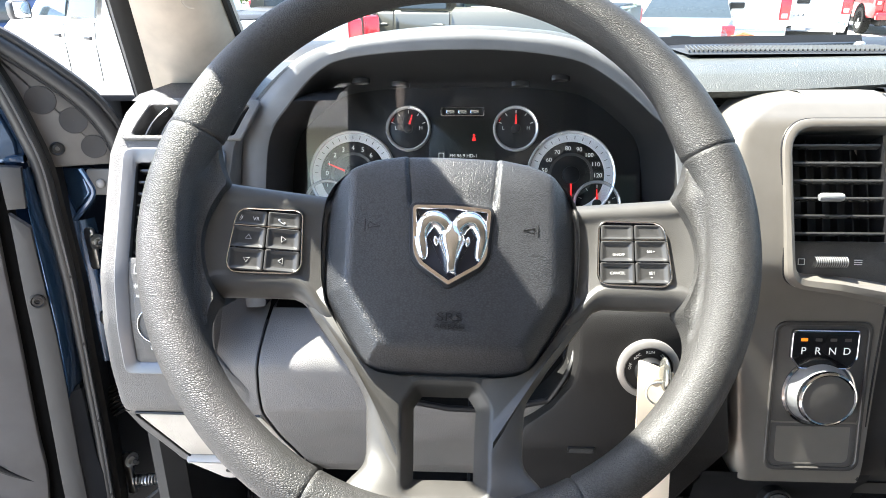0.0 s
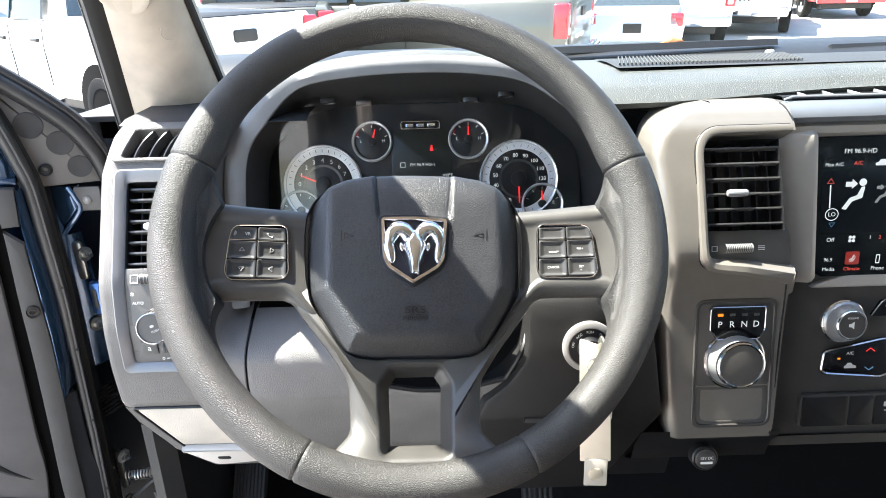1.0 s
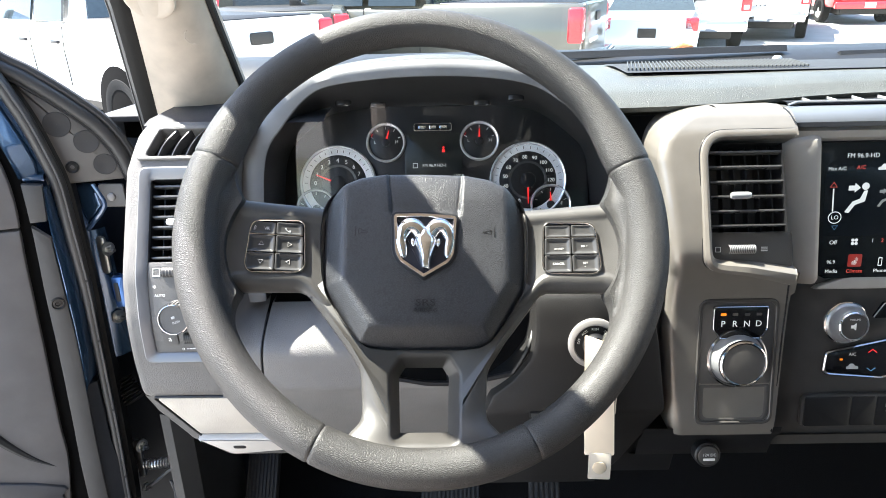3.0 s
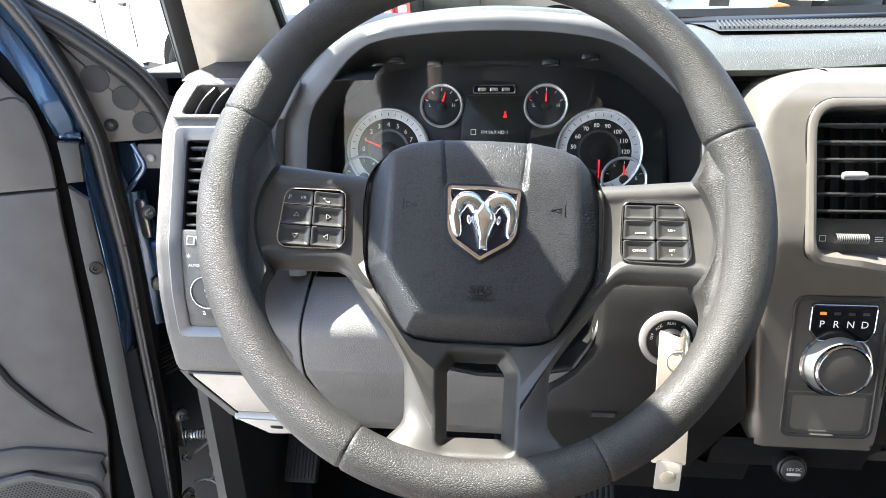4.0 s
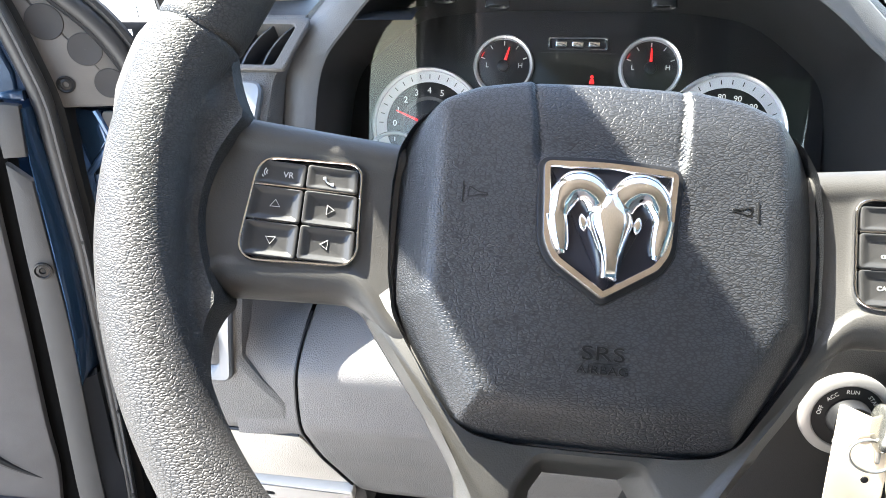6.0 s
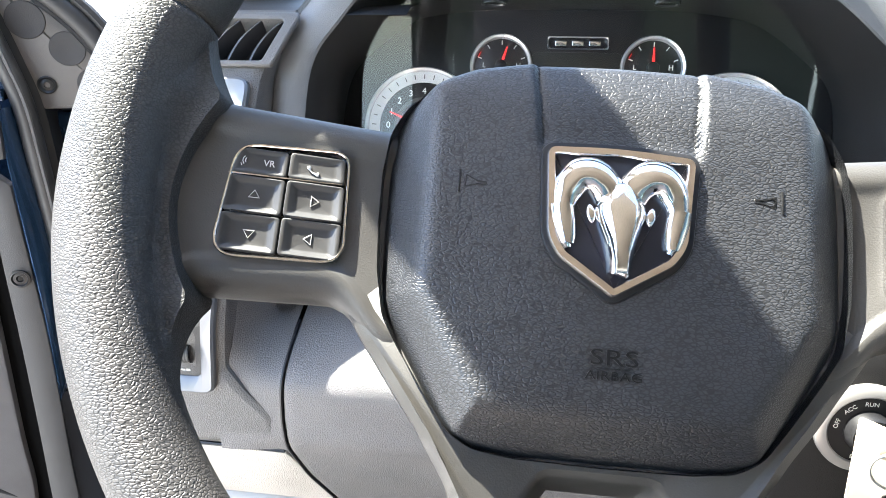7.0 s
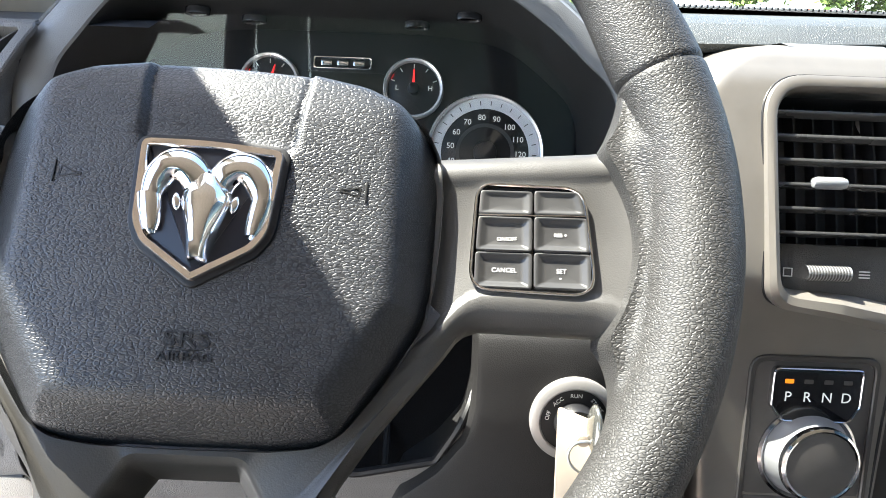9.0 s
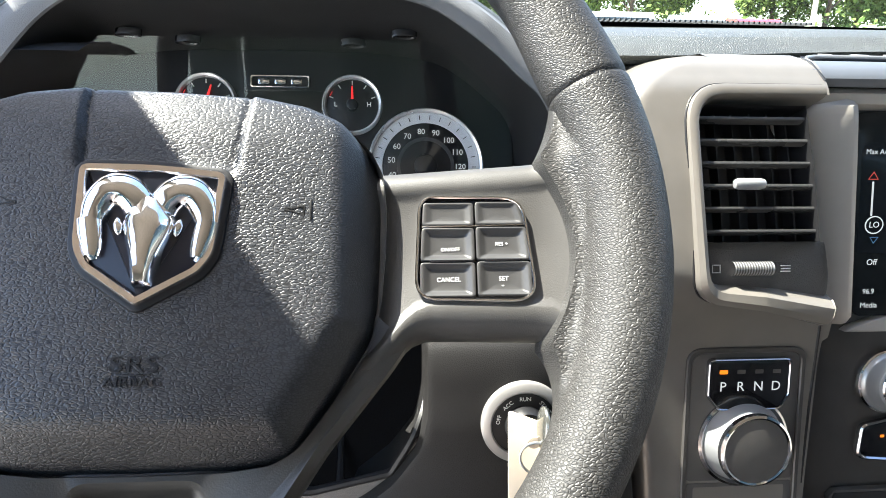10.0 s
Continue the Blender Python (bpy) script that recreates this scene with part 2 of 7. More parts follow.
def text(body, size, m, parent, material, name="lettering", depth=0.0002, align="CENTER", label="", bold=0.0):
    """Raised writing in the built-in font, as a mesh."""
    cu = bpy.data.curves.new(name, "FONT")
    cu.body, cu.size, cu.align_x, cu.align_y, cu.extrude, cu.offset = body, size, align, "CENTER", depth, bold
    cu.resolution_u = 3
    tmp = new("tmp", cu)
    me = bpy.data.meshes.new_from_object(tmp.evaluated_get(bpy.context.evaluated_depsgraph_get()))
    bpy.data.objects.remove(tmp)
    me.name = name
    me.materials.clear()
    me.materials.append(material)
    ob = new(name, me)
    ob.parent = parent
    ob.matrix_local = m
    if label:
        ob["label"] = label
    return ob


def bar(name, x, y, w, h, z, material, parent, depth=0.0004, r=0.0003):
    return part(name, plate(fillet(rect(x - w / 2, y - h / 2, x + w / 2, y + h / 2), min(r, w / 3, h / 3), 2), z, z + depth, 0.0001), material, parent)

# ---- ground and cab shell ----
SLOPE = 0.0437
def ground_z(y):
    return -0.15 + SLOPE * min(max(y, -8), 70)


gm = mat("sunlit_concrete", (0.35, 0.34, 0.32), 0.9, grain=0.01, size=40, bump=0.3, kind="noise")
ys = [-400, -60, -8, 0, 8, 16, 30, 50, 70, 120, 600]
g = part("ground", loft([[(x, y, ground_z(y)) for x in (-600, -60, -20, 0, 20, 60, 600)] for y in ys], closed=False, caps=False), gm)
tagged(g, "pale sunlit concrete car park surface", "ground", kind="structure")

# ---- dashboard ----
dash = thing("dashboard", pose(0, 0, 0), "grey and black moulded pickup dashboard with satin bezels", "dashboard")


def sweep_x(xs, profile):
    """A skin from profiles in (y, z) at places along x."""
    return loft([[(x, y, z) for y, z in profile(x)] for x in xs], closed=False, caps=False)


def top_profile(x):
    k = smoothstep(0.24, 0.55, x)
    e = 0.275 + 0.03 * k
    r = 0.008 * k
    return [(0.70, 1.395), (0.62, 1.408), (0.50, 1.417), (0.40, 1.416 + r * 0.3), (0.34, 1.411 + r * 0.4), (0.30 + 0.02 * k, 1.404 + r * 0.5), (e + 0.010, 1.396 + r * 0.8), (e, 1.389 + r), (e + 0.004, 1.383 + r), (e + 0.03, 1.378 + r), (0.40, 1.36)]


part("top_pad", sweep_x([0.205, 0.215, 0.24, 0.28, 0.32, 0.36, 0.4, 0.45, 0.5, 0.56, 0.7, 0.9, 1.25], top_profile), DASHTOP, dash, "light grey grained dash top pad")


def lerp_table(table, z):
    table = sorted(table)
    if z <= table[0][0]:
        return table[0][1]
    for (z0, y0), (z1, y1) in zip(table, table[1:]):
        if z <= z1:
            u = (z - z0) / (z1 - z0)
            return y0 + (y1 - y0) * u
    return table[-1][1]


LEFT_FACE = [(0.955, 0.214), (0.975, 0.206), (1.009, 0.193), (1.06, 0.168), (1.088, 0.154), (1.098, 0.148), (1.144, 0.143), (1.19, 0.144), (1.237, 0.154), (1.29, 0.181), (1.337, 0.205), (1.36, 0.217), (1.380, 0.232), (1.388, 0.245)]
RIGHT_FACE = [(0.99, 0.17), (1.03, 0.146), (1.045, 0.145), (1.10, 0.156), (1.187, 0.171), (1.215, 0.170), (1.24, 0.163), (1.262, 0.169), (1.31, 0.189), (1.36, 0.214), (1.378, 0.224), (1.386, 0.236), (1.390, 0.25)]
STACK_FACE = [(0.965, 0.225), (0.99, 0.190), (1.0, 0.186), (1.06, 0.194), (1.18, 0.216), (1.32, 0.234), (1.36, 0.240), (1.372, 0.243)]


def eased(table, w=0.008, step=0.003):
    """The same profile with its corners rounded over."""
    z0, z1 = min(t[0] for t in table), max(t[0] for t in table)
    k = int((z1 - z0) / step)
    out = []
    for i in range(k + 1):
        z = z0 + (z1 - z0) * i / k
        r = min(w, z - z0, z1 - z)
        out.append((z, sum(lerp_table(table, z + r * q / 4) for q in range(-4, 5)) / 9))
    return out


LEFT_FACE, RIGHT_FACE = eased(LEFT_FACE), eased(RIGHT_FACE, 0.012)


def bend(bm, face, lift=0.0, yaw=0.0):
    """Lays a flat piece (x, height z, depth) onto a face whose y follows z."""
    for v in bm.verts:
        x, z, h = v.co
        a, b = lerp_table(face, z - 0.004), lerp_table(face, z + 0.004)
        n = Vector((0, -0.008, b - a)).normalized()
        v.co = Vector((x, lerp_table(face, z) + yaw * x, z)) + n * (h + lift)
    return bm


def sheet(outline_x0, outline_x1, face, z0, z1, n=40, m=10, yaw=0.0):
    rows = []
    for i in range(n + 1):
        z = z0 + (z1 - z0) * i / n
        a, b = outline_x0(z), outline_x1(z)
        rows.append([(a + (b - a) * j / m, lerp_table(face, z), z) for j in range(m + 1)])
    return rows


def fascia(x0f, x1f, face, z0, z1, deep=0.06, n=48, r=0.004):
    """A moulded panel that follows a face, with rounded side edges turned in."""
    rings = []
    for i in range(n + 1):
        z = z0 + (z1 - z0) * i / n
        a, b = x0f(z), x1f(z)
        y = lerp_table(face, z)
        rings.append([(a, y + deep, z), (a, y + r, z), (a + r * 0.3, y + r * 0.3, z), (a + r, y, z), ((a + b) / 2, y, z), (b - r, y, z), (b - r * 0.3, y + r * 0.3, z), (b, y + r, z), (b, y + deep, z)])
    return loft(rings, closed=False, caps=False)


def inside(x, z, poly):
    c = False
    for (x0, z0), (x1, z1) in zip(poly, poly[1:] + poly[:1]):
        if (z0 > z) != (z1 > z) and x < x0 + (x1 - x0) * (z - z0) / (z1 - z0):
            c = not c
    return c


def fascia_cut(x0f, x1f, face, z0, z1, holes, deep=0.06, n=120, m=70, r=0.006):
    """A moulded panel that follows a face, with openings left out."""
    bm = bmesh.new()
    rows = []
    for i in range(n + 1):
        z = z0 + (z1 - z0) * i / n
        a, b, y = x0f(z), x1f(z), lerp_table(face, z)
        pts = [(a, y + deep, z), (a, y + r, z), (a + r * 0.3, y + r * 0.3, z)] + [(a + r + (b - a - 2 * r) * j / m, y, z) for j in range(m + 1)] + [(b - r * 0.3, y + r * 0.3, z), (b, y + r, z), (b, y + deep, z)]
        rows.append([bm.verts.new(q) for q in pts])
    for p, q in zip(rows, rows[1:]):
        for j in range(len(p) - 1):
            c = (p[j].co + p[j + 1].co + q[j + 1].co + q[j].co) / 4
            if not any(inside(c.x, c.z, h) for h in holes):
                bm.faces.new((p[j], p[j + 1], q[j + 1], q[j]))
    bmesh.ops.delete(bm, geom=[v for v in bm.verts if not v.link_faces], context="VERTS")
    return bm


# left end of the dashboard
VENT_HOLE = [(-0.309, 1.2515), (-0.2375, 1.2515), (-0.229, 1.337), (-0.309, 1.337)]
OUTLET_HOLE = [(-0.316, 1.3535), (-0.2095, 1.3535), (-0.196, 1.3825), (-0.3005, 1.3825)]
# pillar shadow on this corner is painted in as a darker grain
part("left_top", loft([[(x, y, z) for y, z in ((0.243, 1.3855), (0.26, 1.390), (0.34, 1.394), (0.5, 1.398), (0.68, 1.395))] for x in (-0.322, -0.31, -0.25, -0.18, -0.12)], closed=False, caps=False), mat("dash_corner_shaded", (0.025, 0.026, 0.03), 0.5, grain=0.0003, size=700, bump=0.4), dash, "grained dash corner with the pillar's shadow in its dark colour")
lf = part("left_fascia", fascia_cut(lambda z: lerp_table([(0.96, -0.285), (1.0, -0.312), (1.06, -0.333), (1.1, -0.337), (1.34, -0.336), (1.375, -0.326), (1.388, -0.318)], z), lambda z: lerp_table([(1.09, -0.195), (1.12, -0.197), (1.14, -0.215), (1.16, -0.2285), (1.345, -0.212), (1.388, -0.196)], z), LEFT_FACE, 1.092, 1.388, [VENT_HOLE, OUTLET_HOLE], 0.09, r=0.008), mat("end_panel_grain", (0.11, 0.106, 0.10), 0.45, grain=0.0003, size=650, bump=0.7), dash, "grey grained end panel with air vent and light switches")
ring_o = fillet([(-0.318, 1.142), (-0.238, 1.142), (-0.219, 1.345), (-0.318, 1.345)], 0.008, 5)
ring_i = fillet([(-0.306, 1.153), (-0.2475, 1.153), (-0.231, 1.333), (-0.306, 1.333)], 0.004, 5)
part("switch_bezel", bend(bezel(ring_o, ring_i, -0.002, 0.005, 0.0015, -0.004, n=140, slope=0.0025), LEFT_FACE), mat("switch_frame_grey", (0.16, 0.165, 0.175), 0.36, metal=0.3, mottle=0.03), lf, "satin silver frame")
part("switch_plate", bend(plate(resample(offset(ccw(fillet([(-0.306, 1.153), (-0.2475, 1.153), (-0.2395, 1.251), (-0.306, 1.251)], 0.003, 5)), -0.001), 120), -0.004, 0.0005, 0.0005), LEFT_FACE), DASH, lf)


def vent(name, x0, x1, z0, z1, face, parent, rows, cols, knob, deep=0.030):
    """An air vent: dark box, level slats, upright vanes behind and a slide knob."""
    body = part(name, bend(plate(resample(rect(x0, z0, x1, z1), 60), -deep - 0.002, -deep, 0.0005), face), BLACK, parent, "black slatted air vent")
    for k in range(4):
        side = [(x0, z0, x1, z0), (x0, z1, x1, z1), (x0, z0, x0, z1), (x1, z0, x1, z1)][k]
        n = 12
        pts = [(side[0] + (side[2] - side[0]) * i / n, side[1] + (side[3] - side[1]) * i / n) for i in range(n + 1)]
        part("vent_wall", bend(loft([[(x, z, 0.0), (x, z, -deep)] for x, z in pts], closed=False, caps=False), face), BLACK, body)
    for i in range(rows):
        z = z0 + (z1 - z0) * (i + 0.5) / rows
        sl = fillet([(-0.007, -0.0005), (0.0, -0.0009), (0.0, 0.0009), (-0.007, 0.0005)], 0.0003, 2)
        part("slat", bend(loft([[(x, z + b + a * 0.25, a - 0.003) for a, b in sl] for x in (x0, x1)]), face), mat("slat_satin_grey", (0.06, 0.06, 0.06), 0.28, mottle=0.03), body)
    for j in range(cols):
        x = x0 + (x1 - x0) * (j + 0.5) / cols
        part("vane", bend(loft([[(x - 0.0007, z, -0.016), (x + 0.0007, z, -0.016), (x + 0.0007, z, -0.028), (x - 0.0007, z, -0.028)] for z in [z0 + (z1 - z0) * q / 10 for q in range(11)]]), face), BLACK, body)
    kx, kz = knob
    k = turned([(0.0005, -0.011), (0.0028, -0.0105), (0.0036, -0.008), (0.0036, 0.008), (0.0028, 0.0105), (0.0005, 0.011)], 14, pose(kx, kz, 0.001, 0, 90, 0))
    part("vent_knob", bend(k, face), SILVER, body, "satin silver slide knob")
    return body


vent("air_vent", -0.304, -0.2335, 1.252, 1.332, LEFT_FACE, lf, 8, 5, (-0.276, 1.291))


def knob_frame(x, z, face):
    a, b = lerp_table(face, z - 0.004), lerp_table(face, z + 0.004)
    return pose(x, lerp_table(face, z), z, 90 - math.degrees(math.atan2(b - a, 0.008)))


kf = knob_frame(-0.2735, 1.197, LEFT_FACE) @ Matrix.Diagonal((0.68, 0.68, 0.9, 1))
hk = part("headlight_knob", turned([(0.0255, 0.0), (0.0255, 0.003), (0.0245, 0.004), (0.0238, 0.019), (0.0228, 0.0212), (0.0218, 0.0212), (0.0212, 0.0208), (0.0002, 0.0208)], 64, kf), DASH, lf, "dark round headlight switch with a bright ring")
part("knob_ring", turned([(0.0240, 0.019), (0.0242, 0.0208), (0.0237, 0.0222), (0.0231, 0.0224), (0.0227, 0.0220), (0.0226, 0.019)], 64, kf), CHROME, hk)
for k in range(28):
    a = 2 * math.pi * k / 28
    part("knob_rib", plate(rect(-0.0006, -0.0006, 0.0006, 0.0006), 0.004, 0.018, 0.0003, m=kf @ pose(0.0245 * math.cos(a), 0.0245 * math.sin(a), 0)), BLACK, hk)
text("PUSH", 0.0052, kf @ pose(0.004, -0.004, 0.0212, 0, 0, 20), hk, mat("grey_print", (0.5, 0.5, 0.49), 0.6, mottle=0.02), depth=0.0001)
part("lamp_mark", plate(fillet(rect(-0.0015, 0.001, 0.0045, 0.005), 0.0015, 3), 0.021, 0.0213, 0.0001, m=kf @ pose(-0.001, 0, 0, 0, 0, 20)), mat("grey_print", (0.5, 0.5, 0.49)), hk)
for tag, x, z, s in (("AUTO", -0.294, 1.2185, 0.0042), ("O", -0.272, 1.226, 0.005), ("*", -0.299, 1.226, 0.010)):
    text(tag, s, knob_frame(x, z, LEFT_FACE) @ pose(0, 0, 0.0007), lf, LABEL, depth=0.0001)
part("lamp_button", bend(plate(resample(fillet(rect(-0.2965, 1.1625, -0.2795, 1.178), 0.001, 3), 40), 0.0, 0.0016, 0.0005), LEFT_FACE), DASH, lf)
text("a", 0.009, knob_frame(-0.288, 1.170, LEFT_FACE) @ pose(0, 0, 0.0018), lf, LABEL, depth=0.0001)
for x0, x1, z0, z1 in ((-0.2725, -0.253, 1.1635, 1.1765), (-0.290, -0.258, 1.2375, 1.2475)):
    th = part("thumbwheel", bend(loft([[(x, (z0 + z1) / 2 + (z1 - z0) / 2 * math.cos(q), 0.005 * math.sin(q)) for q in [math.pi * k / 12 for k in range(13)]] for x in (x0, x0 + 0.001, x1 - 0.001, x1)], closed=False, caps=False), LEFT_FACE), BLACK, lf, "ribbed dimmer wheel")
    for k in range(9):
        x = x0 + (x1 - x0) * (k + 0.5) / 9
        part("rib", bend(loft([[(x + d, (z0 + z1) / 2 + (z1 - z0) / 2 * 1.04 * math.cos(q), 0.0054 * math.sin(q)) for q in [math.pi * j / 10 for j in range(11)]] for d in (-0.0005, 0.0005)], closed=False, caps=False), LEFT_FACE), DASH, th)
text("o", 0.006, knob_frame(-0.2755, 1.1575, LEFT_FACE) @ pose(0, 0, 0.0007), lf, LABEL, depth=0.0001)
for k in range(5):
    part("dimmer_mark", bend(plate(rect(-0.272 + 0.0035 * k, 1.1568, -0.2692 + 0.0035 * k, 1.1576 + 0.0002 * k), 0.0004, 0.0008, 0.0001), LEFT_FACE), LABEL, lf)
for x in (-0.2965, -0.2475):
    part("vent_mark", bend(bezel(rect(x - 0.004, 1.2385, x + 0.004, 1.2465), rect(x - 0.0033, 1.2392, x + 0.0033, 1.2458), 0.0004, 0.0008, 0.0001, n=24), LEFT_FACE), LABEL, lf)

# side window outlet on top of the left end
dm = part("side_outlet", bend(bezel(fillet([(-0.324, 1.352), (-0.205, 1.352), (-0.190, 1.3845), (-0.305, 1.3845)], 0.004, 4), fillet([(-0.312, 1.3555), (-0.2125, 1.3555), (-0.200, 1.3805), (-0.2985, 1.3805)], 0.003, 4), 0.0, 0.004, 0.001, -0.012, n=100), LEFT_FACE), MATS["end_panel_grain"], lf, "silver-edged side window outlet")
part("outlet_floor", bend(plate(resample([(-0.312, 1.3555), (-0.2125, 1.3555), (-0.200, 1.3805), (-0.2985, 1.3805)], 50), -0.016, -0.012, 0.0003), LEFT_FACE), BLACK, dm)
for k in range(6):
    x = -0.300 + 0.0155 * k
    part("fin", bend(loft([[(x + 0.012 * q + 0.006 * q * q, 1.3555 + 0.025 * q, -0.013), (x + 0.012 * q + 0.006 * q * q, 1.3555 + 0.025 * q, 0.001 + 0.002 * math.sin(math.pi * q)), (x + 0.0014 + 0.012 * q + 0.006 * q * q, 1.3555 + 0.025 * q, 0.001 + 0.002 * math.sin(math.pi * q)), (x + 0.0014 + 0.012 * q + 0.006 * q * q, 1.3555 + 0.025 * q, -0.013)] for q in [j / 8 for j in range(9)]]), LEFT_FACE), mat("fin_satin", (0.06, 0.06, 0.062), 0.28), dm)

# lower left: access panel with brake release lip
# same plastic as its surround, with the light painted into its colour
part("knee_panel", bend(plate(resample(fillet([(-0.322, 1.089), (-0.196, 1.087), (-0.171, 1.012), (-0.296, 1.012)], 0.004, 4), 120), -0.02, 0.002, 0.0015), LEFT_FACE), KNEE, dash, "grained access panel, its light painted in as pale beige")
part("knee_surround", fascia(lambda z: lerp_table([(0.965, -0.275), (1.0, -0.312), (1.06, -0.333), (1.095, -0.337)], z), lambda z: -0.16, LEFT_FACE, 0.965, 1.0915, 0.09, r=0.006), DASH, dash)
part("knee_groove", bend(tube([(-0.197, 1.0895, 0.001), (-0.26, 1.0905, 0.001), (-0.3225, 1.0910, 0.001), (-0.3245, 1.088, 0.001), (-0.312, 1.050, 0.001), (-0.2985, 1.0125, 0.001), (-0.283, 0.985, 0.001), (-0.262, 0.973, 0.001)], 0.0014, 6), LEFT_FACE), BLACK, dash)
# the lip's sunlit white is put into its colour
lip = part("brake_release", bend(plate(resample(fillet([(-0.302, 1.009), (-0.168, 1.009), (-0.170, 0.986), (-0.262, 0.976)], [0.002, 0.003, 0.012, 0.012], 5), 120), -0.01, 0.009, 0.004), LEFT_FACE), mat("release_lip_lit", (0.55, 0.52, 0.48), 0.4, mottle=0.03), dash, "brake release lip with sunlight in its pale colour and a dark symbol")
part("release_mark", bend(plate(resample(fillet(rect(-0.258, 0.9905, -0.242, 0.9965), 0.0028, 4), 30), 0.0085, 0.0094, 0.0002), LEFT_FACE), BLACK, lip)

# column cover panel below the wheel
COL_FACE = [(0.96, 0.235), (1.0, 0.196), (1.06, 0.163), (1.090, 0.152), (1.100, 0.147), (1.143, 0.1465), (1.153, 0.150), (1.163, 0.162), (1.176, 0.186), (1.183, 0.205)]
COL_FACE = eased(COL_FACE, 0.006)
COLUMN_HOLE = [(-0.075, 1.2), (-0.075, 1.14), (-0.05, 1.114), (-0.01, 1.106), (0.034, 1.105), (0.086, 1.117), (0.1024, 1.1465), (0.112, 1.165), (0.112, 1.2)]
part("column_panel", fascia_cut(lambda z: lerp_table([(0.96, -0.16), (1.0, -0.167), (1.09, -0.1925), (1.12, -0.1935), (1.18, -0.1905)], z), lambda z: 0.105, COL_FACE, 0.96, 1.183, [COLUMN_HOLE], 0.02, r=0.003), mat("column_panel_grain", (0.14, 0.134, 0.128), 0.45, grain=0.0003, size=650, bump=0.6), dash, "grey grained knee cover under the steering column")
fill = []
for i in range(25):
    x = -0.243 + 0.0495 * i / 24
    k = smoothstep(-0.196, -0.236, x)
    fill.append([(x, 0.1475 + (lerp_table(COL_FACE, 1.090 + 0.112 * j / 30) + max(0.0, 1.090 + 0.112 * j / 30 - 1.183) * 1.2 - 0.1475) * (1 - k), 1.090 + 0.112 * j / 30) for j in range(31)])
part("side_filler", loft(fill, closed=False, caps=False), MATS["column_panel_grain"], dash)
part("column_seam", tube([(lerp_table([(0.96, -0.1605), (1.0, -0.1675), (1.09, -0.193), (1.12, -0.194), (1.18, -0.191)], z) - 0.0006, lerp_table(COL_FACE, z) + 0.0004, z) for z in [0.97 + 0.0053 * k for k in range(40)]], 0.0012, 6), BLACK, dash)
part("column_hole_edge", bend(tube([(*p, 0.0) for p in resample(COLUMN_HOLE, 160)][:158], 0.0030, 8), COL_FACE), BLACK, dash)
# cluster lower frame
part("cluster_frame", fascia(lambda z: -0.218, lambda z: 0.232, [(1.206, 0.215), (1.210, 0.196), (1.216, 0.190), (1.235, 0.194), (1.25, 0.215), (1.26, 0.26)], 1.206, 1.26, 0.1, r=0.012), mat("cluster_frame_paint", (0.10, 0.103, 0.11), 0.45, metal=0.2, grain=0.0001, size=2000, bump=0.2, kind="noise"), dash, "satin grey lower edge of the instrument surround")
# ignition panel
IGN_FACE = [(0.93, 0.19), (1.0, 0.165), (1.06, 0.142), (1.075, 0.134), (1.16, 0.136), (1.195, 0.141), (1.212, 0.148), (1.220, 0.158), (1.224, 0.18)]
part("ignition_panel", fascia(lambda z: lerp_table([(0.93, 0.045), (1.06, 0.050), (1.095, 0.062), (1.115, 0.086), (1.14, 0.104), (1.165, 0.1085)], z), lambda z: lerp_table([(0.93, 0.20), (0.98, 0.226), (1.07, 0.258), (1.15, 0.245), (1.2, 0.235)], z), eased(IGN_FACE, 0.006), 0.93, 1.224, 0.05, r=0.006), mat("ignition_panel_grain", (0.011, 0.0105, 0.0105), 0.6, spec=0.35, grain=0.0003, size=900, bump=0.3), dash, "dark grey moulded panel round the ignition switch")
part("stack_cheek", fascia(lambda z: lerp_table([(0.95, 0.21), (1.07, 0.2535), (1.2, 0.236)], z), lambda z: 0.30, [(0.93, 0.21), (1.0, 0.19), (1.2, 0.18), (1.25, 0.2)], 0.93, 1.25, 0.05, r=0.003), BLACK, dash)

# right fascia with vent and gear selector
rf_x0 = lambda z: lerp_table([(1.03, 0.272), (1.08, 0.264), (1.16, 0.257), (1.22, 0.2605), (1.33, 0.248), (1.342, 0.2465), (1.352, 0.248), (1.362, 0.2520), (1.370, 0.258), (1.377, 0.267), (1.383, 0.280), (1.387, 0.296), (1.390, 0.320)], z)
rf_x1 = lambda z: lerp_table([(1.03, 0.387), (1.198, 0.394), (1.199, 0.398), (1.39, 0.398)], z)


v_out = [Vector(q) for q in fillet([(0.393, 1.3705), (0.2895, 1.3705), (0.2895, 1.2325), (0.340, 1.2245), (0.388, 1.2110), (0.42, 1.30)], [0.001, 0.030, 0.020, 0.03, 0.001, 0.001], 9)][6:-10]
v_in = [Vector(q) for q in fillet([(0.393, 1.3630), (0.2985, 1.3620), (0.2985, 1.2410), (0.340, 1.2375), (0.392, 1.2290), (0.42, 1.30)], [0.001, 0.022, 0.016, 0.03, 0.001, 0.001], 9)][6:-10]


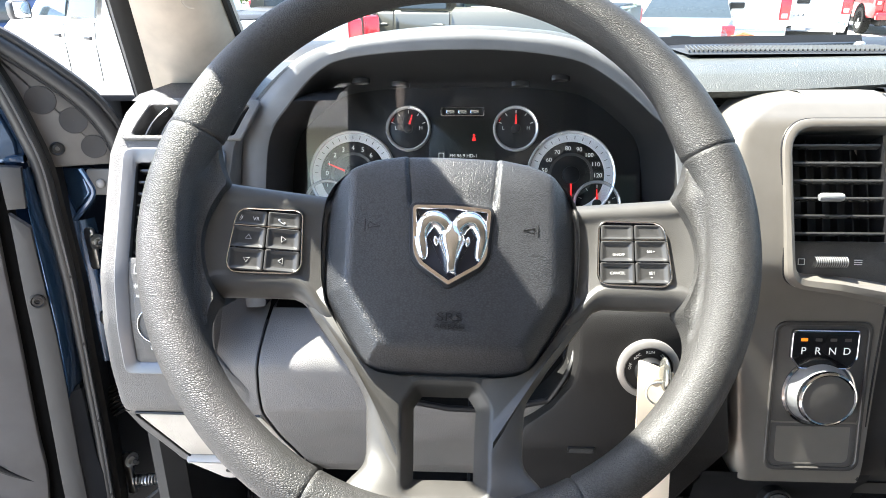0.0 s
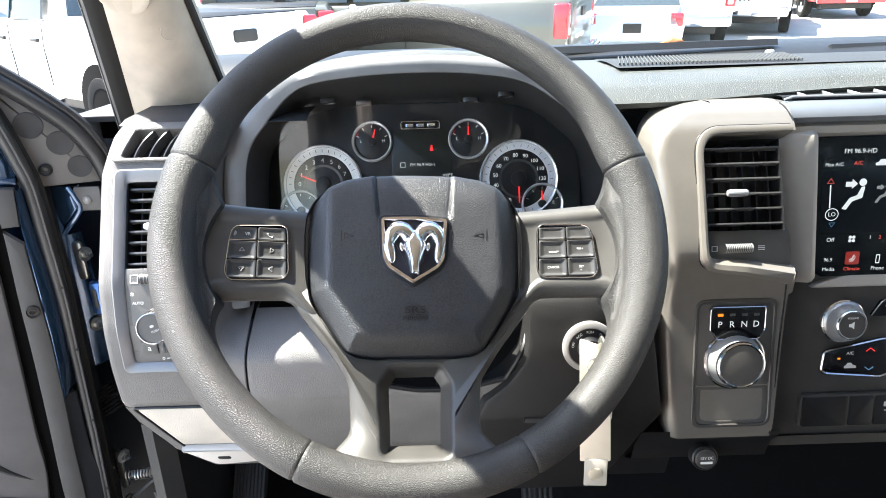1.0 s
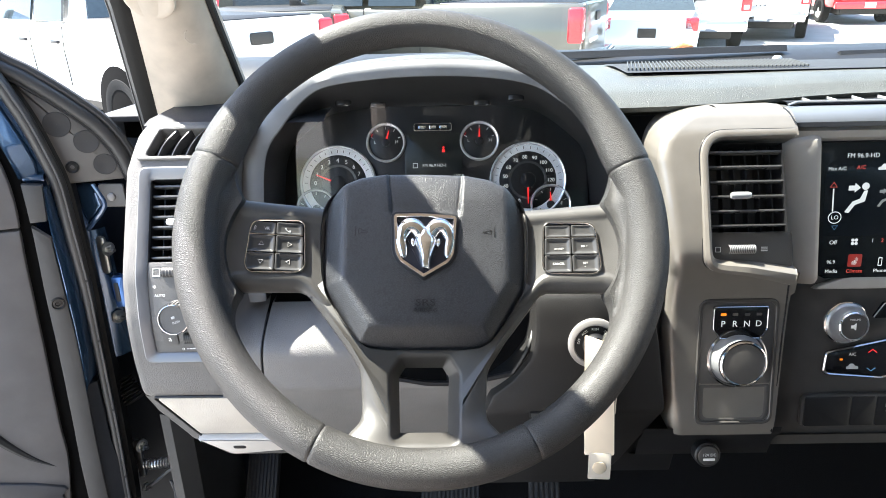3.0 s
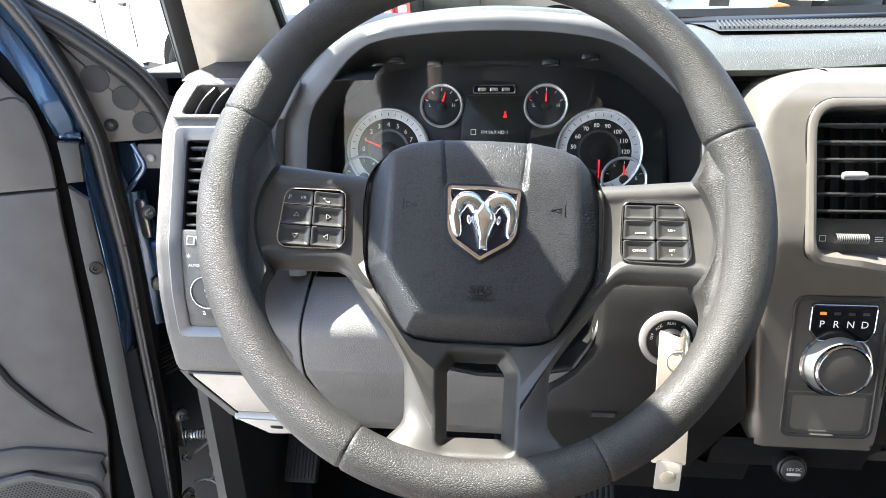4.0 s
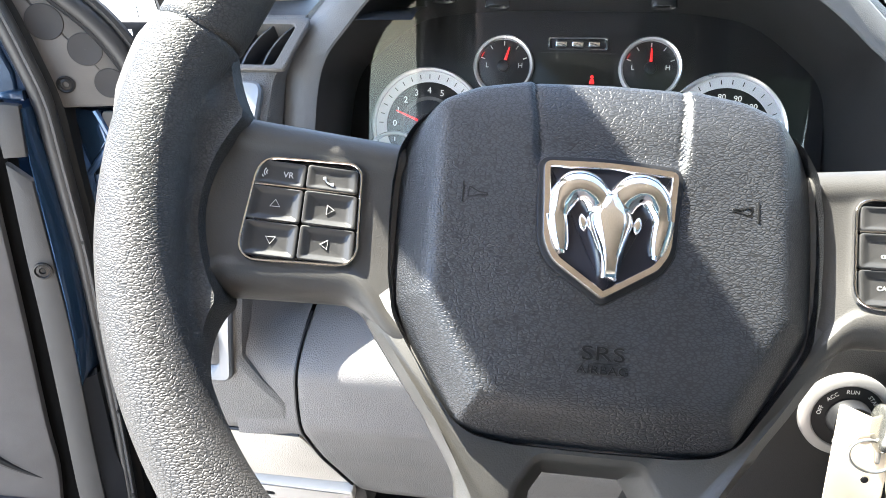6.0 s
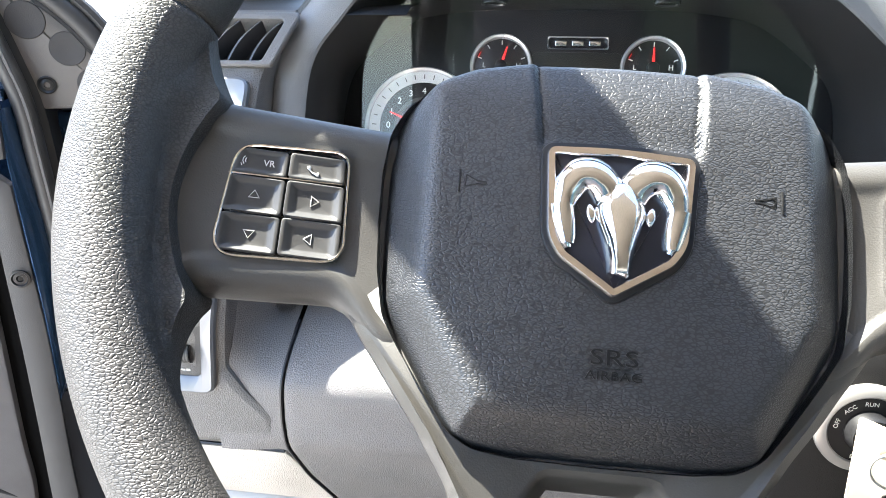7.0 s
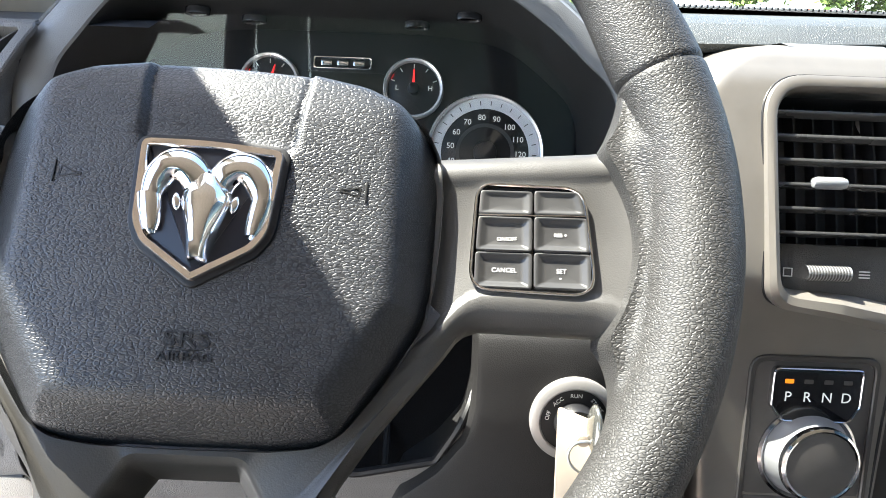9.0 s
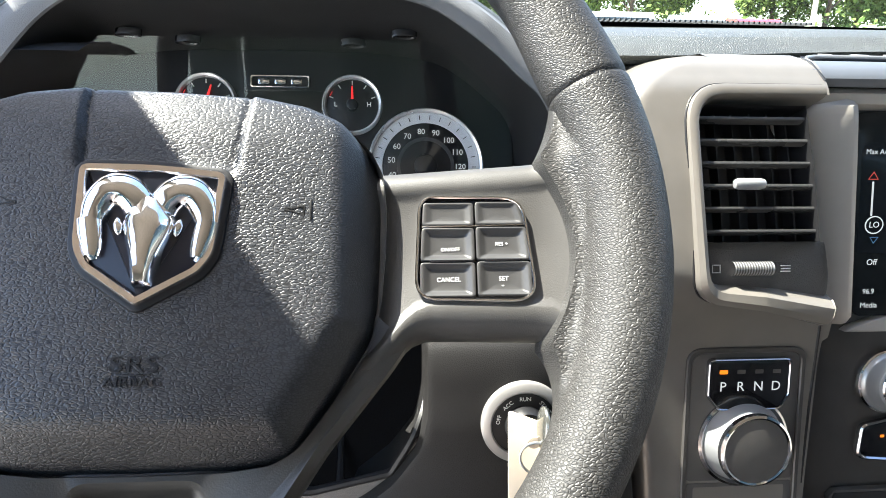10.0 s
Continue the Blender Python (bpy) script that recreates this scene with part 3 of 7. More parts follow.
def right_fascia():
    """The bezel skin, rolled over at its side and top, with the vent's opening left out."""
    bm = bmesh.new()
    hole = [o.lerp(q, 0.6)[:] for o, q in zip(v_out, v_in)] + [(0.43, 1.23), (0.43, 1.37)]
    n, m, rows = 130, 46, []
    for i in range(n + 1):
        z = 1.03 + 0.36 * i / n
        a, b, y = rf_x0(z), rf_x1(z), lerp_table(RIGHT_FACE, z)
        r = 0.013
        side = [(a, y + 0.07, z)] + [(a + r * (1 - math.cos(q)), y + r * (1 - math.sin(q)), z) for q in [math.pi / 2 * k / 7 for k in range(8)]]
        pts = side + [(a + r + (b - a - r) * j / m, y, z) for j in range(1, m + 1)] + [(b, y + 0.03, z)]
        rows.append([bm.verts.new(p) for p in pts])
    for p, q in zip(rows, rows[1:]):
        for j in range(len(p) - 1):
            c = (p[j].co + p[j + 1].co + q[j + 1].co + q[j].co) / 4
            if not inside(c.x, c.z, hole):
                bm.faces.new((p[j], p[j + 1], q[j + 1], q[j]))
    bmesh.ops.delete(bm, geom=[v for v in bm.verts if not v.link_faces], context="VERTS")
    return bm


rf = part("right_fascia", right_fascia(), BEZEL, dash, "warm silver metallic bezel round vent and gear selector")
part("fascia_top", loft([[(x, y, z) for y, z in ((0.2488, 1.3895), (0.262, 1.3915), (0.31, 1.388), (0.34, 1.37))] for x in (0.320, 0.34, 0.37, 0.392)], closed=False, caps=False), BEZEL, rf)
part("fascia_seam", bend(tube([(0.392, 1.3895, 0.0), (0.394, 1.386, 0.0), (0.3965, 1.378, 0.0), (0.3975, 1.3745, 0.0)], 0.0011, 6), RIGHT_FACE), BLACK, rf)
part("vent_groove", bend(tube([(*o, 0.0006) for o in v_out], 0.0012, 6), RIGHT_FACE), BLACK, rf)
part("panel_groove", bend(tube([(0.3893, 1.2085, 0.0003), (0.3890, 1.15, 0.0003), (0.386, 1.035, 0.0003)], 0.0010, 6), RIGHT_FACE), BLACK, rf)
ring = []
for o, q in zip(v_out, v_in):
    low = 0.004 * smoothstep(1.27, 1.235, o.y)
    ring.append([(*o, -0.003), (*o, 0.002 + low * 0.3), (*o.lerp(q, 0.12), 0.0042 + low * 0.8), (*o.lerp(q, 0.5), 0.0052 + low), (*o.lerp(q, 0.85), 0.004 + low * 0.6), (*q, 0.0005), (*q, -0.024)])
part("vent_bezel", bend(loft(ring, closed=False, caps=False), RIGHT_FACE), BEZEL, rf, "warm silver rounded vent surround")
vent("air_vent", 0.2990, 0.379, 1.270, 1.3575, RIGHT_FACE, rf, 6, 6, (0.331, 1.3065), 0.034)
part("vent_sill", bend(plate(resample(fillet([(0.2965, 1.236), (0.3905, 1.229), (0.3865, 1.2705), (0.2965, 1.2705)], [0.018, 0.002, 0.001, 0.001], 6), 90), -0.012, -0.005, 0.001), RIGHT_FACE), DASH, rf)
th = part("thumbwheel", bend(loft([[(x, 1.2525 + 0.0052 * math.cos(q), 0.006 * math.sin(q) - 0.005) for q in [math.pi * k / 12 for k in range(13)]] for x in (0.318, 0.319, 0.345, 0.346)], closed=False, caps=False), RIGHT_FACE), SILVER, rf, "ribbed silver vent wheel")
for k in range(14):
    x = 0.3192 + 0.0019 * k
    part("rib", bend(loft([[(x + d, 1.2525 + 0.0054 * math.cos(q), 0.0064 * math.sin(q) - 0.005) for q in [math.pi * j / 10 for j in range(11)]] for d in (-0.0005, 0.0005)], closed=False, caps=False), RIGHT_FACE), DASH, th)
part("vent_mark", bend(bezel(rect(0.3045, 1.2495, 0.3105, 1.2555), rect(0.3051, 1.2501, 0.3099, 1.2549), -0.0051, -0.0045, 0.0001, n=24), RIGHT_FACE), LABEL, rf)
for k in range(3):
    part("vent_mark", bend(plate(rect(0.3535, 1.2500 + 0.002 * k, 0.3605, 1.2508 + 0.002 * k), -0.0051, -0.0045, 0.0001), RIGHT_FACE), LABEL, rf)

# ---- centre stack, gear selector, ignition ----
stack = thing("centre_stack", pose(0, 0, 0), "black centre stack with touch screen, knobs and switches", "centre stack")
DARKST = mat("stack_dark_plastic", (0.050, 0.047, 0.044), 0.42, grain=0.0002, size=1500, bump=0.2, kind="noise")
part("stack_body", fascia(lambda z: lerp_table([(0.965, 0.400), (1.19, 0.400), (1.2, 0.42), (1.372, 0.42)], z), lambda z: 0.86, [(z, y + 0.004) for z, y in STACK_FACE], 0.965, 1.372, 0.08, r=0.004), DARKST, stack)
SIL2 = mat("stack_frame_paint", (0.38, 0.355, 0.32), 0.42, metal=0.3, mottle=0.03, grain=0.0001, size=2500, bump=0.15, kind="noise")
fr_rows = []
for i in range(25):
    z = 1.192 + (1.3645 - 1.192) * i / 24
    lean = 0.012 * (1.3515 - z) / 0.155
    x = 0.3700 + 0.010 * smoothstep(1.336, 1.362, z) + lean
    back = 0.012 * smoothstep(1.356, 1.3645, z) + 0.006 * smoothstep(1.200, 1.192, z)
    s = lerp_table(STACK_FACE, z) - 0.005 + back
    y = s - 0.010
    fr_rows.append([(x - 0.001, y + 0.06, z), (x, y + 0.022, z), (x + 0.0012, y + 0.0195, z), (x + 0.005, y + 0.017, z), (x + 0.026, y + 0.006, z), (0.424 + lean, y, z), (0.4300 + lean, y + 0.003, z), (0.4325 + lean, s + 0.013, z)])
part("screen_side", loft(fr_rows, closed=False, caps=False), SIL2, stack, "satin silver-grey upright beside the screen")
part("screen_top", loft([[(x, y, z) for y, z in ((0.26, 1.352), (0.238, 1.353), (0.233, 1.358), (0.233, 1.3655), (0.24, 1.369))] for x in (0.40, 0.43, 0.6, 0.86)], closed=False, caps=False), SIL2, stack)
part("top_rail", loft([[(x, y, z) for y, z in ((0.30, 1.386), (0.245, 1.388), (0.232, 1.382), (0.229, 1.376), (0.232, 1.370), (0.25, 1.369))] for x in (0.392, 0.43, 0.6, 0.9)], closed=False, caps=False), mat("top_rail_grey", (0.10, 0.11, 0.125), 0.4, metal=0.2), stack, "smooth grey rail under the dash top")
ov = part("defrost_outlet", loft([[(x, y, z) for y, z in ((0.275, 1.3885), (0.278, 1.3915), (0.304, 1.3905), (0.307, 1.387))] for x in (0.41, 0.415, 0.885, 0.89)], closed=False), BLACK, stack, "black slotted outlet on the rail")
for k in range(12):
    part("outlet_rib", plate(rect(-0.0006, -0.012, 0.0006, 0.012), 0, 0.0035, 0.0003, m=pose(0.437 + 0.031 * k, 0.291, 1.3900, 2)), SILVER, ov)
part("outlet_edge", tube([(0.405, 0.262, 1.3905), (0.420, 0.275, 1.3915), (0.43, 0.2755, 1.3917), (0.88, 0.2755, 1.3917)], 0.0012, 6), SILVER, ov)

# touch screen
SF = [(z, y + 0.000) for z, y in STACK_FACE]
screen = part("screen", bend(plate(resample(fillet([(0.4455, 1.196), (0.72, 1.196), (0.72, 1.3515), (0.4335, 1.3515)], 0.005, 4), 80), -0.004, 0.0045, 0.0006), SF), mat("screen_glass", (0.006, 0.008, 0.009), 0.22, spec=0.45, mottle=0.03), stack, "lit touch screen with climate menu")


def on_screen(body, x, z, size, material, align="CENTER"):
    return text(body, size, knob_frame(x, z, SF) @ pose(0, 0, 0.0048), screen, material, depth=0.00005, align=align)


SCR_W, SCR_R = glow("screen_white", (0.75, 0.8, 0.8), 0.10), glow("screen_red", (0.85, 0.10, 0.07), 0.08)
SCR_B = glow("screen_blue", (0.08, 0.2, 0.35), 0.12)
part("screen_panel", bend(plate(resample([(0.446, 1.246), (0.70, 1.246), (0.70, 1.330), (0.441, 1.330)], 60), 0.0040, 0.00465, 0.0001), SF), mat("screen_dim", (0.006, 0.009, 0.012), 0.22, spec=0.45, mottle=0.02), screen)
on_screen("FM 96.9-HD", 0.482, 1.3365, 0.0072, SCR_W)
on_screen("2:06", 0.524, 1.3375, 0.0098, SCR_W)
on_screen("Max A/C", 0.4545, 1.3225, 0.0056, SCR_W)
on_screen("A/C", 0.481, 1.3235, 0.0062, SCR_R)
on_screen("Off", 0.459, 1.2385, 0.0066, SCR_W)
on_screen("1", 0.504, 1.240, 0.0062, SCR_W), on_screen("2", 0.515, 1.240, 0.0062, SCR_R), on_screen("3", 0.526, 1.240, 0.0062, SCR_W), on_screen("4", 0.537, 1.240, 0.0062, SCR_W)
on_screen("96.9", 0.459, 1.2155, 0.0058, SCR_W), on_screen("Media", 0.4605, 1.2045, 0.0060, SCR_W)
on_screen("Climate", 0.487, 1.2045, 0.0060, SCR_R), on_screen("Phone", 0.5165, 1.2045, 0.0060, SCR_W), on_screen("Apps", 0.544, 1.2045, 0.0060, SCR_W)
on_screen("LO", 0.4575, 1.2675, 0.0066, SCR_W)


def screen_shape(pts, material, r=0.0006, name="screen_mark"):
    return part(name, bend(plate(fillet(pts, r, 3), 0.0042, 0.00485, 0.0001), SF), material, screen)


screen_shape([(0.4535, 1.2745), (0.4550, 1.2745), (0.4535, 1.3005), (0.4520, 1.3005)], SCR_W)
part("screen_mark", bend(tube([(0.4525 + 0.0045 * math.sin(2 * math.pi * k / 3), 1.3040 + 0.0036 * math.cos(2 * math.pi * k / 3), 0.0047) for k in range(3)], 0.0005, 5, True), SF), SCR_R, screen)
part("screen_mark", bend(tube([(0.4585 + 0.0038 * math.sin(2 * math.pi * k / 3), 1.2565 - 0.003 * math.cos(2 * math.pi * k / 3), 0.0047) for k in range(3)], 0.0004, 5, True), SF), SCR_B, screen)
part("screen_mark", bend(tube([(0.4575 + 0.0072 * math.cos(a), 1.2675 + 0.0065 * math.sin(a), 0.0047) for a in [2 * math.pi * k / 20 for k in range(20)]], 0.0005, 5, True), SF), SCR_W, screen)
for sx, sz, k, c in ((0.4885, 1.3025, 1.0, SCR_W), (0.5165, 1.2975, 0.62, glow("screen_grey", (0.35, 0.38, 0.38), 0.06))):
    screen_shape([(sx + 0.0042 * k * math.cos(a), sz + 0.0042 * k * math.sin(a)) for a in [2 * math.pi * q / 14 for q in range(14)]], c, 0.0001)
    screen_shape([(sx - 0.001 * k, sz - 0.005 * k), (sx + 0.003 * k, sz - 0.0045 * k), (sx + 0.001 * k, sz - 0.017 * k), (sx - 0.010 * k, sz - 0.021 * k), (sx - 0.016 * k, sz - 0.030 * k), (sx - 0.021 * k, sz - 0.029 * k), (sx - 0.013 * k, sz - 0.017 * k), (sx - 0.005 * k, sz - 0.014 * k)], c, 0.0008)
    screen_shape([(sx - 0.019 * k, sz - 0.0045 * k), (sx - 0.012 * k, sz - 0.0045 * k), (sx - 0.012 * k, sz - 0.007 * k), (sx - 0.0055 * k, sz - 0.0015 * k), (sx - 0.012 * k, sz + 0.004 * k), (sx - 0.012 * k, sz + 0.001 * k), (sx - 0.019 * k, sz + 0.001 * k)], c, 0.0003)
screen_shape([(0.500, 1.3205), (0.516, 1.3205), (0.516, 1.3235), (0.512, 1.3240), (0.510, 1.3272), (0.505, 1.3272), (0.503, 1.3240), (0.500, 1.3235)], SCR_W, 0.0008)
for k in range(4):
    a = math.pi / 4 + math.pi / 2 * k
    screen_shape([(0.4835 + 0.0028 * math.cos(a) + 0.0019 * math.cos(b), 1.2390 + 0.0028 * math.sin(a) + 0.0019 * math.sin(b)) for b in [math.pi * q / 4 for q in range(8)]], SCR_W, 0.0002)
screen_shape(rect(0.4785, 1.2095, 0.4945, 1.2245), glow("screen_red_dim", (0.25, 0.02, 0.015), 0.10), 0.002)
screen_shape([(0.483, 1.212), (0.488, 1.212), (0.4905, 1.218), (0.488, 1.222), (0.4855, 1.217), (0.483, 1.216)], SCR_W, 0.0008)
part("screen_mark", bend(bezel(fillet(rect(0.5135, 1.2100, 0.5180, 1.2205), 0.0008, 2), fillet(rect(0.5142, 1.2112, 0.5173, 1.2192), 0.0004, 2), 0.0042, 0.0049, 0.0001, n=30), SF), SCR_W, screen)
screen_shape(rect(0.5405, 1.2105, 0.5465, 1.2195), SCR_W, 0.001)
part("chin", bend(plate(resample(fillet([(0.436, 1.183), (0.74, 1.183), (0.74, 1.197), (0.48, 1.197)], 0.002, 3), 80), -0.003, 0.006, 0.002), SF), SIL2, stack, "silver lower lip of the screen")


def knob(x, z, face, r, high, name, label, parent, cap=DARKST, offset_z=0.0):
    m = knob_frame(x, z, face)
    k = part(name, turned([(r * 1.12, 0.0), (r * 1.12, 0.003), (r * 1.02, 0.0045), (r * 0.98, 0.006), (r * 0.94, high - 0.004), (r * 0.86, high - 0.001), (r * 0.7, high)], 56, m), SILVER, parent, label)
    part("knob_ring", turned([(r * 0.80, high - 0.003), (r * 0.80, high + 0.0006), (r * 0.76, high + 0.0016), (r * 0.70, high + 0.0014), (r * 0.68, high - 0.002)], 56, m), CHROME, k)
    part("knob_cap", turned([(r * 0.70, high - 0.002), (r * 0.69, high + 0.0008), (r * 0.4, high + 0.0014), (r * 0.02, high + 0.0016)], 48, m), cap, k)
    part("knob_base_ring", turned([(r * 1.20, -0.001), (r * 1.20, 0.0022), (r * 1.14, 0.003), (r * 1.08, 0.002)], 56, m), CHROME, k)
    return k, m


vk, vm = knob(0.486, 1.1415, SF, 0.0215, 0.017, "volume_knob", "silver volume knob with a dark cap", stack)
text("VOLUME", 0.0032, vm @ pose(0, 0.0085, 0.0187), vk, LABEL, depth=0.0001)
part("speaker_mark", plate(fillet([(-0.004, -0.0018), (-0.0015, -0.0018), (0.002, -0.0045), (0.002, 0.0045), (-0.0015, 0.0018), (-0.004, 0.0018)], 0.0004, 2), 0.0184, 0.0188, 0.0001, m=vm), LABEL, vk)
part("mute_arc", tube([(0.0085 * math.cos(radians(a)), 0.0085 * math.sin(radians(a)), 0.0187) for a in range(215, 330, 8)], 0.0003, 5), LABEL, vk)
knob(0.572, 1.107, SF, 0.0225, 0.018, "temperature_knob", "silver temperature knob with a dark cap", stack)
sw = part("climate_switch", bend(bezel(fillet([(0.461, 1.079), (0.533, 1.073), (0.556, 1.081), (0.540, 1.121), (0.532, 1.121), (0.464, 1.107)], [0.008, 0.006, 0.008, 0.003, 0.004, 0.006], 4), fillet([(0.4645, 1.0815), (0.532, 1.0755), (0.553, 1.0825), (0.5375, 1.1185), (0.532, 1.1185), (0.4665, 1.105)], [0.007, 0.005, 0.007, 0.002, 0.003, 0.005], 4), 0.0, 0.005, 0.0012, 0.0, n=120), SF), DCHROME, stack, "chrome-edged climate switch pad")
part("switch_face", bend(plate(resample(fillet([(0.4645, 1.0815), (0.532, 1.0755), (0.553, 1.0825), (0.5375, 1.1185), (0.532, 1.1185), (0.4665, 1.105)], 0.005, 4), 90), 0.0, 0.0035, 0.0008), SF), BLACKG, sw)
text("A/C", 0.0052, knob_frame(0.496, 1.1035, SF) @ pose(0, 0, 0.0037), sw, LABEL, depth=0.0001)
part("ac_lamp", bend(plate(rect(0.4815, 1.0965, 0.4845, 1.0985), 0.003, 0.0042, 0.0002), SF), LIT_ORANGE, sw, "lit orange lamp")
part("recirculate_mark", bend(plate(fillet([(0.490, 1.0855), (0.504, 1.0855), (0.504, 1.0885), (0.500, 1.0895), (0.498, 1.0920), (0.494, 1.0920), (0.492, 1.0890), (0.490, 1.0885)], 0.0008, 3), 0.003, 0.0039, 0.0001), SF), mat("grey_print", (0.5, 0.5, 0.49)), sw)
for z, c, s in ((1.107, LIT_RED, 1), (1.085, SCR_B, -1)):
    part("arrow_mark", bend(tube([(0.5145, z - 0.0015 * s, 0.0038), (0.5195, z + 0.0022 * s, 0.0038), (0.5245, z - 0.0015 * s, 0.0038)], 0.0006, 5), SF), c, sw)
so = part("screen_off_button", bend(plate(resample(fillet([(0.5165, 1.147), (0.555, 1.147), (0.555, 1.1655), (0.5285, 1.1655)], 0.002, 3), 60), -0.001, 0.0035, 0.001), SF), BLACKG, stack)
part("button_edge", bend(tube([(0.5165, 1.148, 0.0038), (0.5275, 1.1640, 0.0038), (0.531, 1.1662, 0.0038), (0.555, 1.1668, 0.0038)], 0.0008, 6), SF), CHROME, so)
text("SCREEN", 0.0036, knob_frame(0.5385, 1.1590, SF) @ pose(0, 0, 0.0037), so, LABEL, depth=0.0001)
text("OFF", 0.0036, knob_frame(0.5385, 1.1535, SF) @ pose(0, 0, 0.0037), so, LABEL, depth=0.0001)
row = part("switch_panel", bend(plate(resample(fillet(rect(0.441, 1.0115, 0.80, 1.0535), 0.008, 4), 110), -0.002, 0.004, 0.002), SF), DARKST, stack, "row of dark toggle switches")
for x0, x1 in ((0.444, 0.499), (0.5005, 0.529), (0.5305, 0.559), (0.5605, 0.589), (0.5905, 0.62)):
    part("switch", bend(plate(resample(fillet(rect(x0, 1.0135, x1, 1.0515), 0.002, 3), 50), 0.002, 0.0052, 0.001), SF), BLACK, row)
part("switch_mark", bend(plate(fillet(rect(0.541, 1.0375, 0.549, 1.0435), 0.001, 2), 0.005, 0.0056, 0.0001), SF), mat("grey_print", (0.5, 0.5, 0.49)), row)
text("OFF", 0.0036, knob_frame(0.545, 1.0325, SF) @ pose(0, 0, 0.0054), row, LABEL, depth=0.0001)

# gear selector
gear = part("gear_panel", bend(bezel(fillet([(0.2945, 1.046), (0.3835, 1.046), (0.3835, 1.193), (0.2945, 1.193)], 0.012, 6), fillet([(0.2985, 1.050), (0.3795, 1.050), (0.3795, 1.189), (0.2985, 1.189)], 0.009, 6), -0.001, 0.0022, 0.0008, -0.004, n=120), RIGHT_FACE), DARKST, dash, "dark recessed gear selector panel")
GP = mat("gear_panel_satin", (0.072, 0.068, 0.064), 0.42, grain=0.0001, size=1800, bump=0.2, kind="noise")
part("gear_plate", bend(plate(resample(fillet([(0.2988, 1.0945), (0.3792, 1.0945), (0.3792, 1.1888), (0.2988, 1.1888)], [0.001, 0.001, 0.009, 0.009], 5), 90), -0.006, 0.0006, 0.0006), RIGHT_FACE), GP, gear)
part("blank_tray", bend(plate(resample(fillet([(0.2988, 1.0505), (0.3792, 1.0505), (0.3792, 1.0930), (0.2988, 1.0930)], [0.009, 0.009, 0.001, 0.001], 5), 90), -0.006, 0.0006, 0.0008, 0.003), RIGHT_FACE), GP, gear)
GF = RIGHT_FACE
win = part("gear_window", bend(plate(resample(fillet([(0.3105, 1.1595), (0.319, 1.149), (0.363, 1.149), (0.3695, 1.1595), (0.3695, 1.1845), (0.3105, 1.1845)], [0.003, 0.004, 0.004, 0.003, 0.004, 0.004], 4), 80), 0.0, 0.0045, 0.0006), GF), BLACKG, gear, "gloss black gear display reading P R N D")
part("window_edge", bend(bezel(fillet([(0.3095, 1.1585), (0.318, 1.148), (0.364, 1.148), (0.3705, 1.1585), (0.3705, 1.1855), (0.3095, 1.1855)], 0.004, 4), fillet([(0.3110, 1.1595), (0.319, 1.149), (0.363, 1.149), (0.3690, 1.1595), (0.3690, 1.1840), (0.3110, 1.1840)], 0.0035, 4), 0.0, 0.0052, 0.0006, 0.004, n=100), GF), DCHROME, win)
for s, x in zip("PRND", (0.3205, 0.3335, 0.3468, 0.3598)):
    text(s, 0.0098, knob_frame(x, 1.1650, GF) @ pose(0, 0, 0.0046), win, LIT_WHITE, depth=0.0001)
    part("gear_lamp", bend(plate(fillet(rect(x - 0.003, 1.1745, x + 0.003, 1.1775), 0.0006, 2), 0.004, 0.0050, 0.0002), GF), LIT_ORANGE if s == "P" else DARKST, win)
gm_ = knob_frame(0.3395, 1.1240, GF) @ Matrix.Diagonal((0.95, 0.95, 0.75, 1))
part("knob_collar", turned([(0.0355, -0.001), (0.0355, 0.003), (0.0335, 0.0042), (0.0318, 0.003), (0.0315, 0.0)], 64, gm_), DCHROME, gear)
gk = part("gear_knob", turned([(0.0318, 0.0), (0.0312, 0.003), (0.0275, 0.019), (0.0272, 0.0205)], 64, gm_), SILVER, gear, "round silver gear selector knob with dark cap")
part("knob_ring", turned([(0.0272, 0.0195), (0.0278, 0.0215), (0.0272, 0.0255), (0.0255, 0.0268), (0.0243, 0.0262), (0.0240, 0.023)], 64, gm_), CHROME, gk)
part("knob_cap", turned([(0.0243, 0.024), (0.0240, 0.0255), (0.015, 0.0268), (0.0004, 0.0272)], 64, gm_), GP, gk)

# ignition switch, key and tag
ig = knob_frame(0.172, 1.160, IGN_FACE)
ign = part("ignition_switch", turned([(0.0280, -0.002), (0.0280, 0.003), (0.0268, 0.0042), (0.0222, 0.0048), (0.0213, 0.004), (0.0213, 0.001)], 64, ig), mat("ignition_ring_silver", (0.30, 0.29, 0.28), 0.35, metal=0.4, mottle=0.03), dash, "ignition switch in a silver ring")
part("ignition_face", turned([(0.0216, 0.001), (0.0214, 0.0035), (0.013, 0.0042), (0.0125, 0.012), (0.0115, 0.0135), (0.0004, 0.0138)], 48, ig), BLACK, ign)
for s, a in (("OFF", 168), ("ACC", 130), ("RUN", 90), ("START", 40)):
    text(s, 0.0037, ig @ pose(0.0172 * math.cos(radians(a)), 0.0172 * math.sin(radians(a)), 0.0040, 0, 0, a - 90), ign, LABEL, depth=0.0001)
text("ENGINE", 0.0036, ig @ pose(0, -0.0175, 0.0040), ign, LABEL, depth=0.0001)
part("column_slot", bend(plate(resample(fillet(rect(0.105, 1.064, 0.131, 1.074), 0.001, 3), 40), -0.001, 0.0008, 0.0002), IGN_FACE), BLACK, dash)
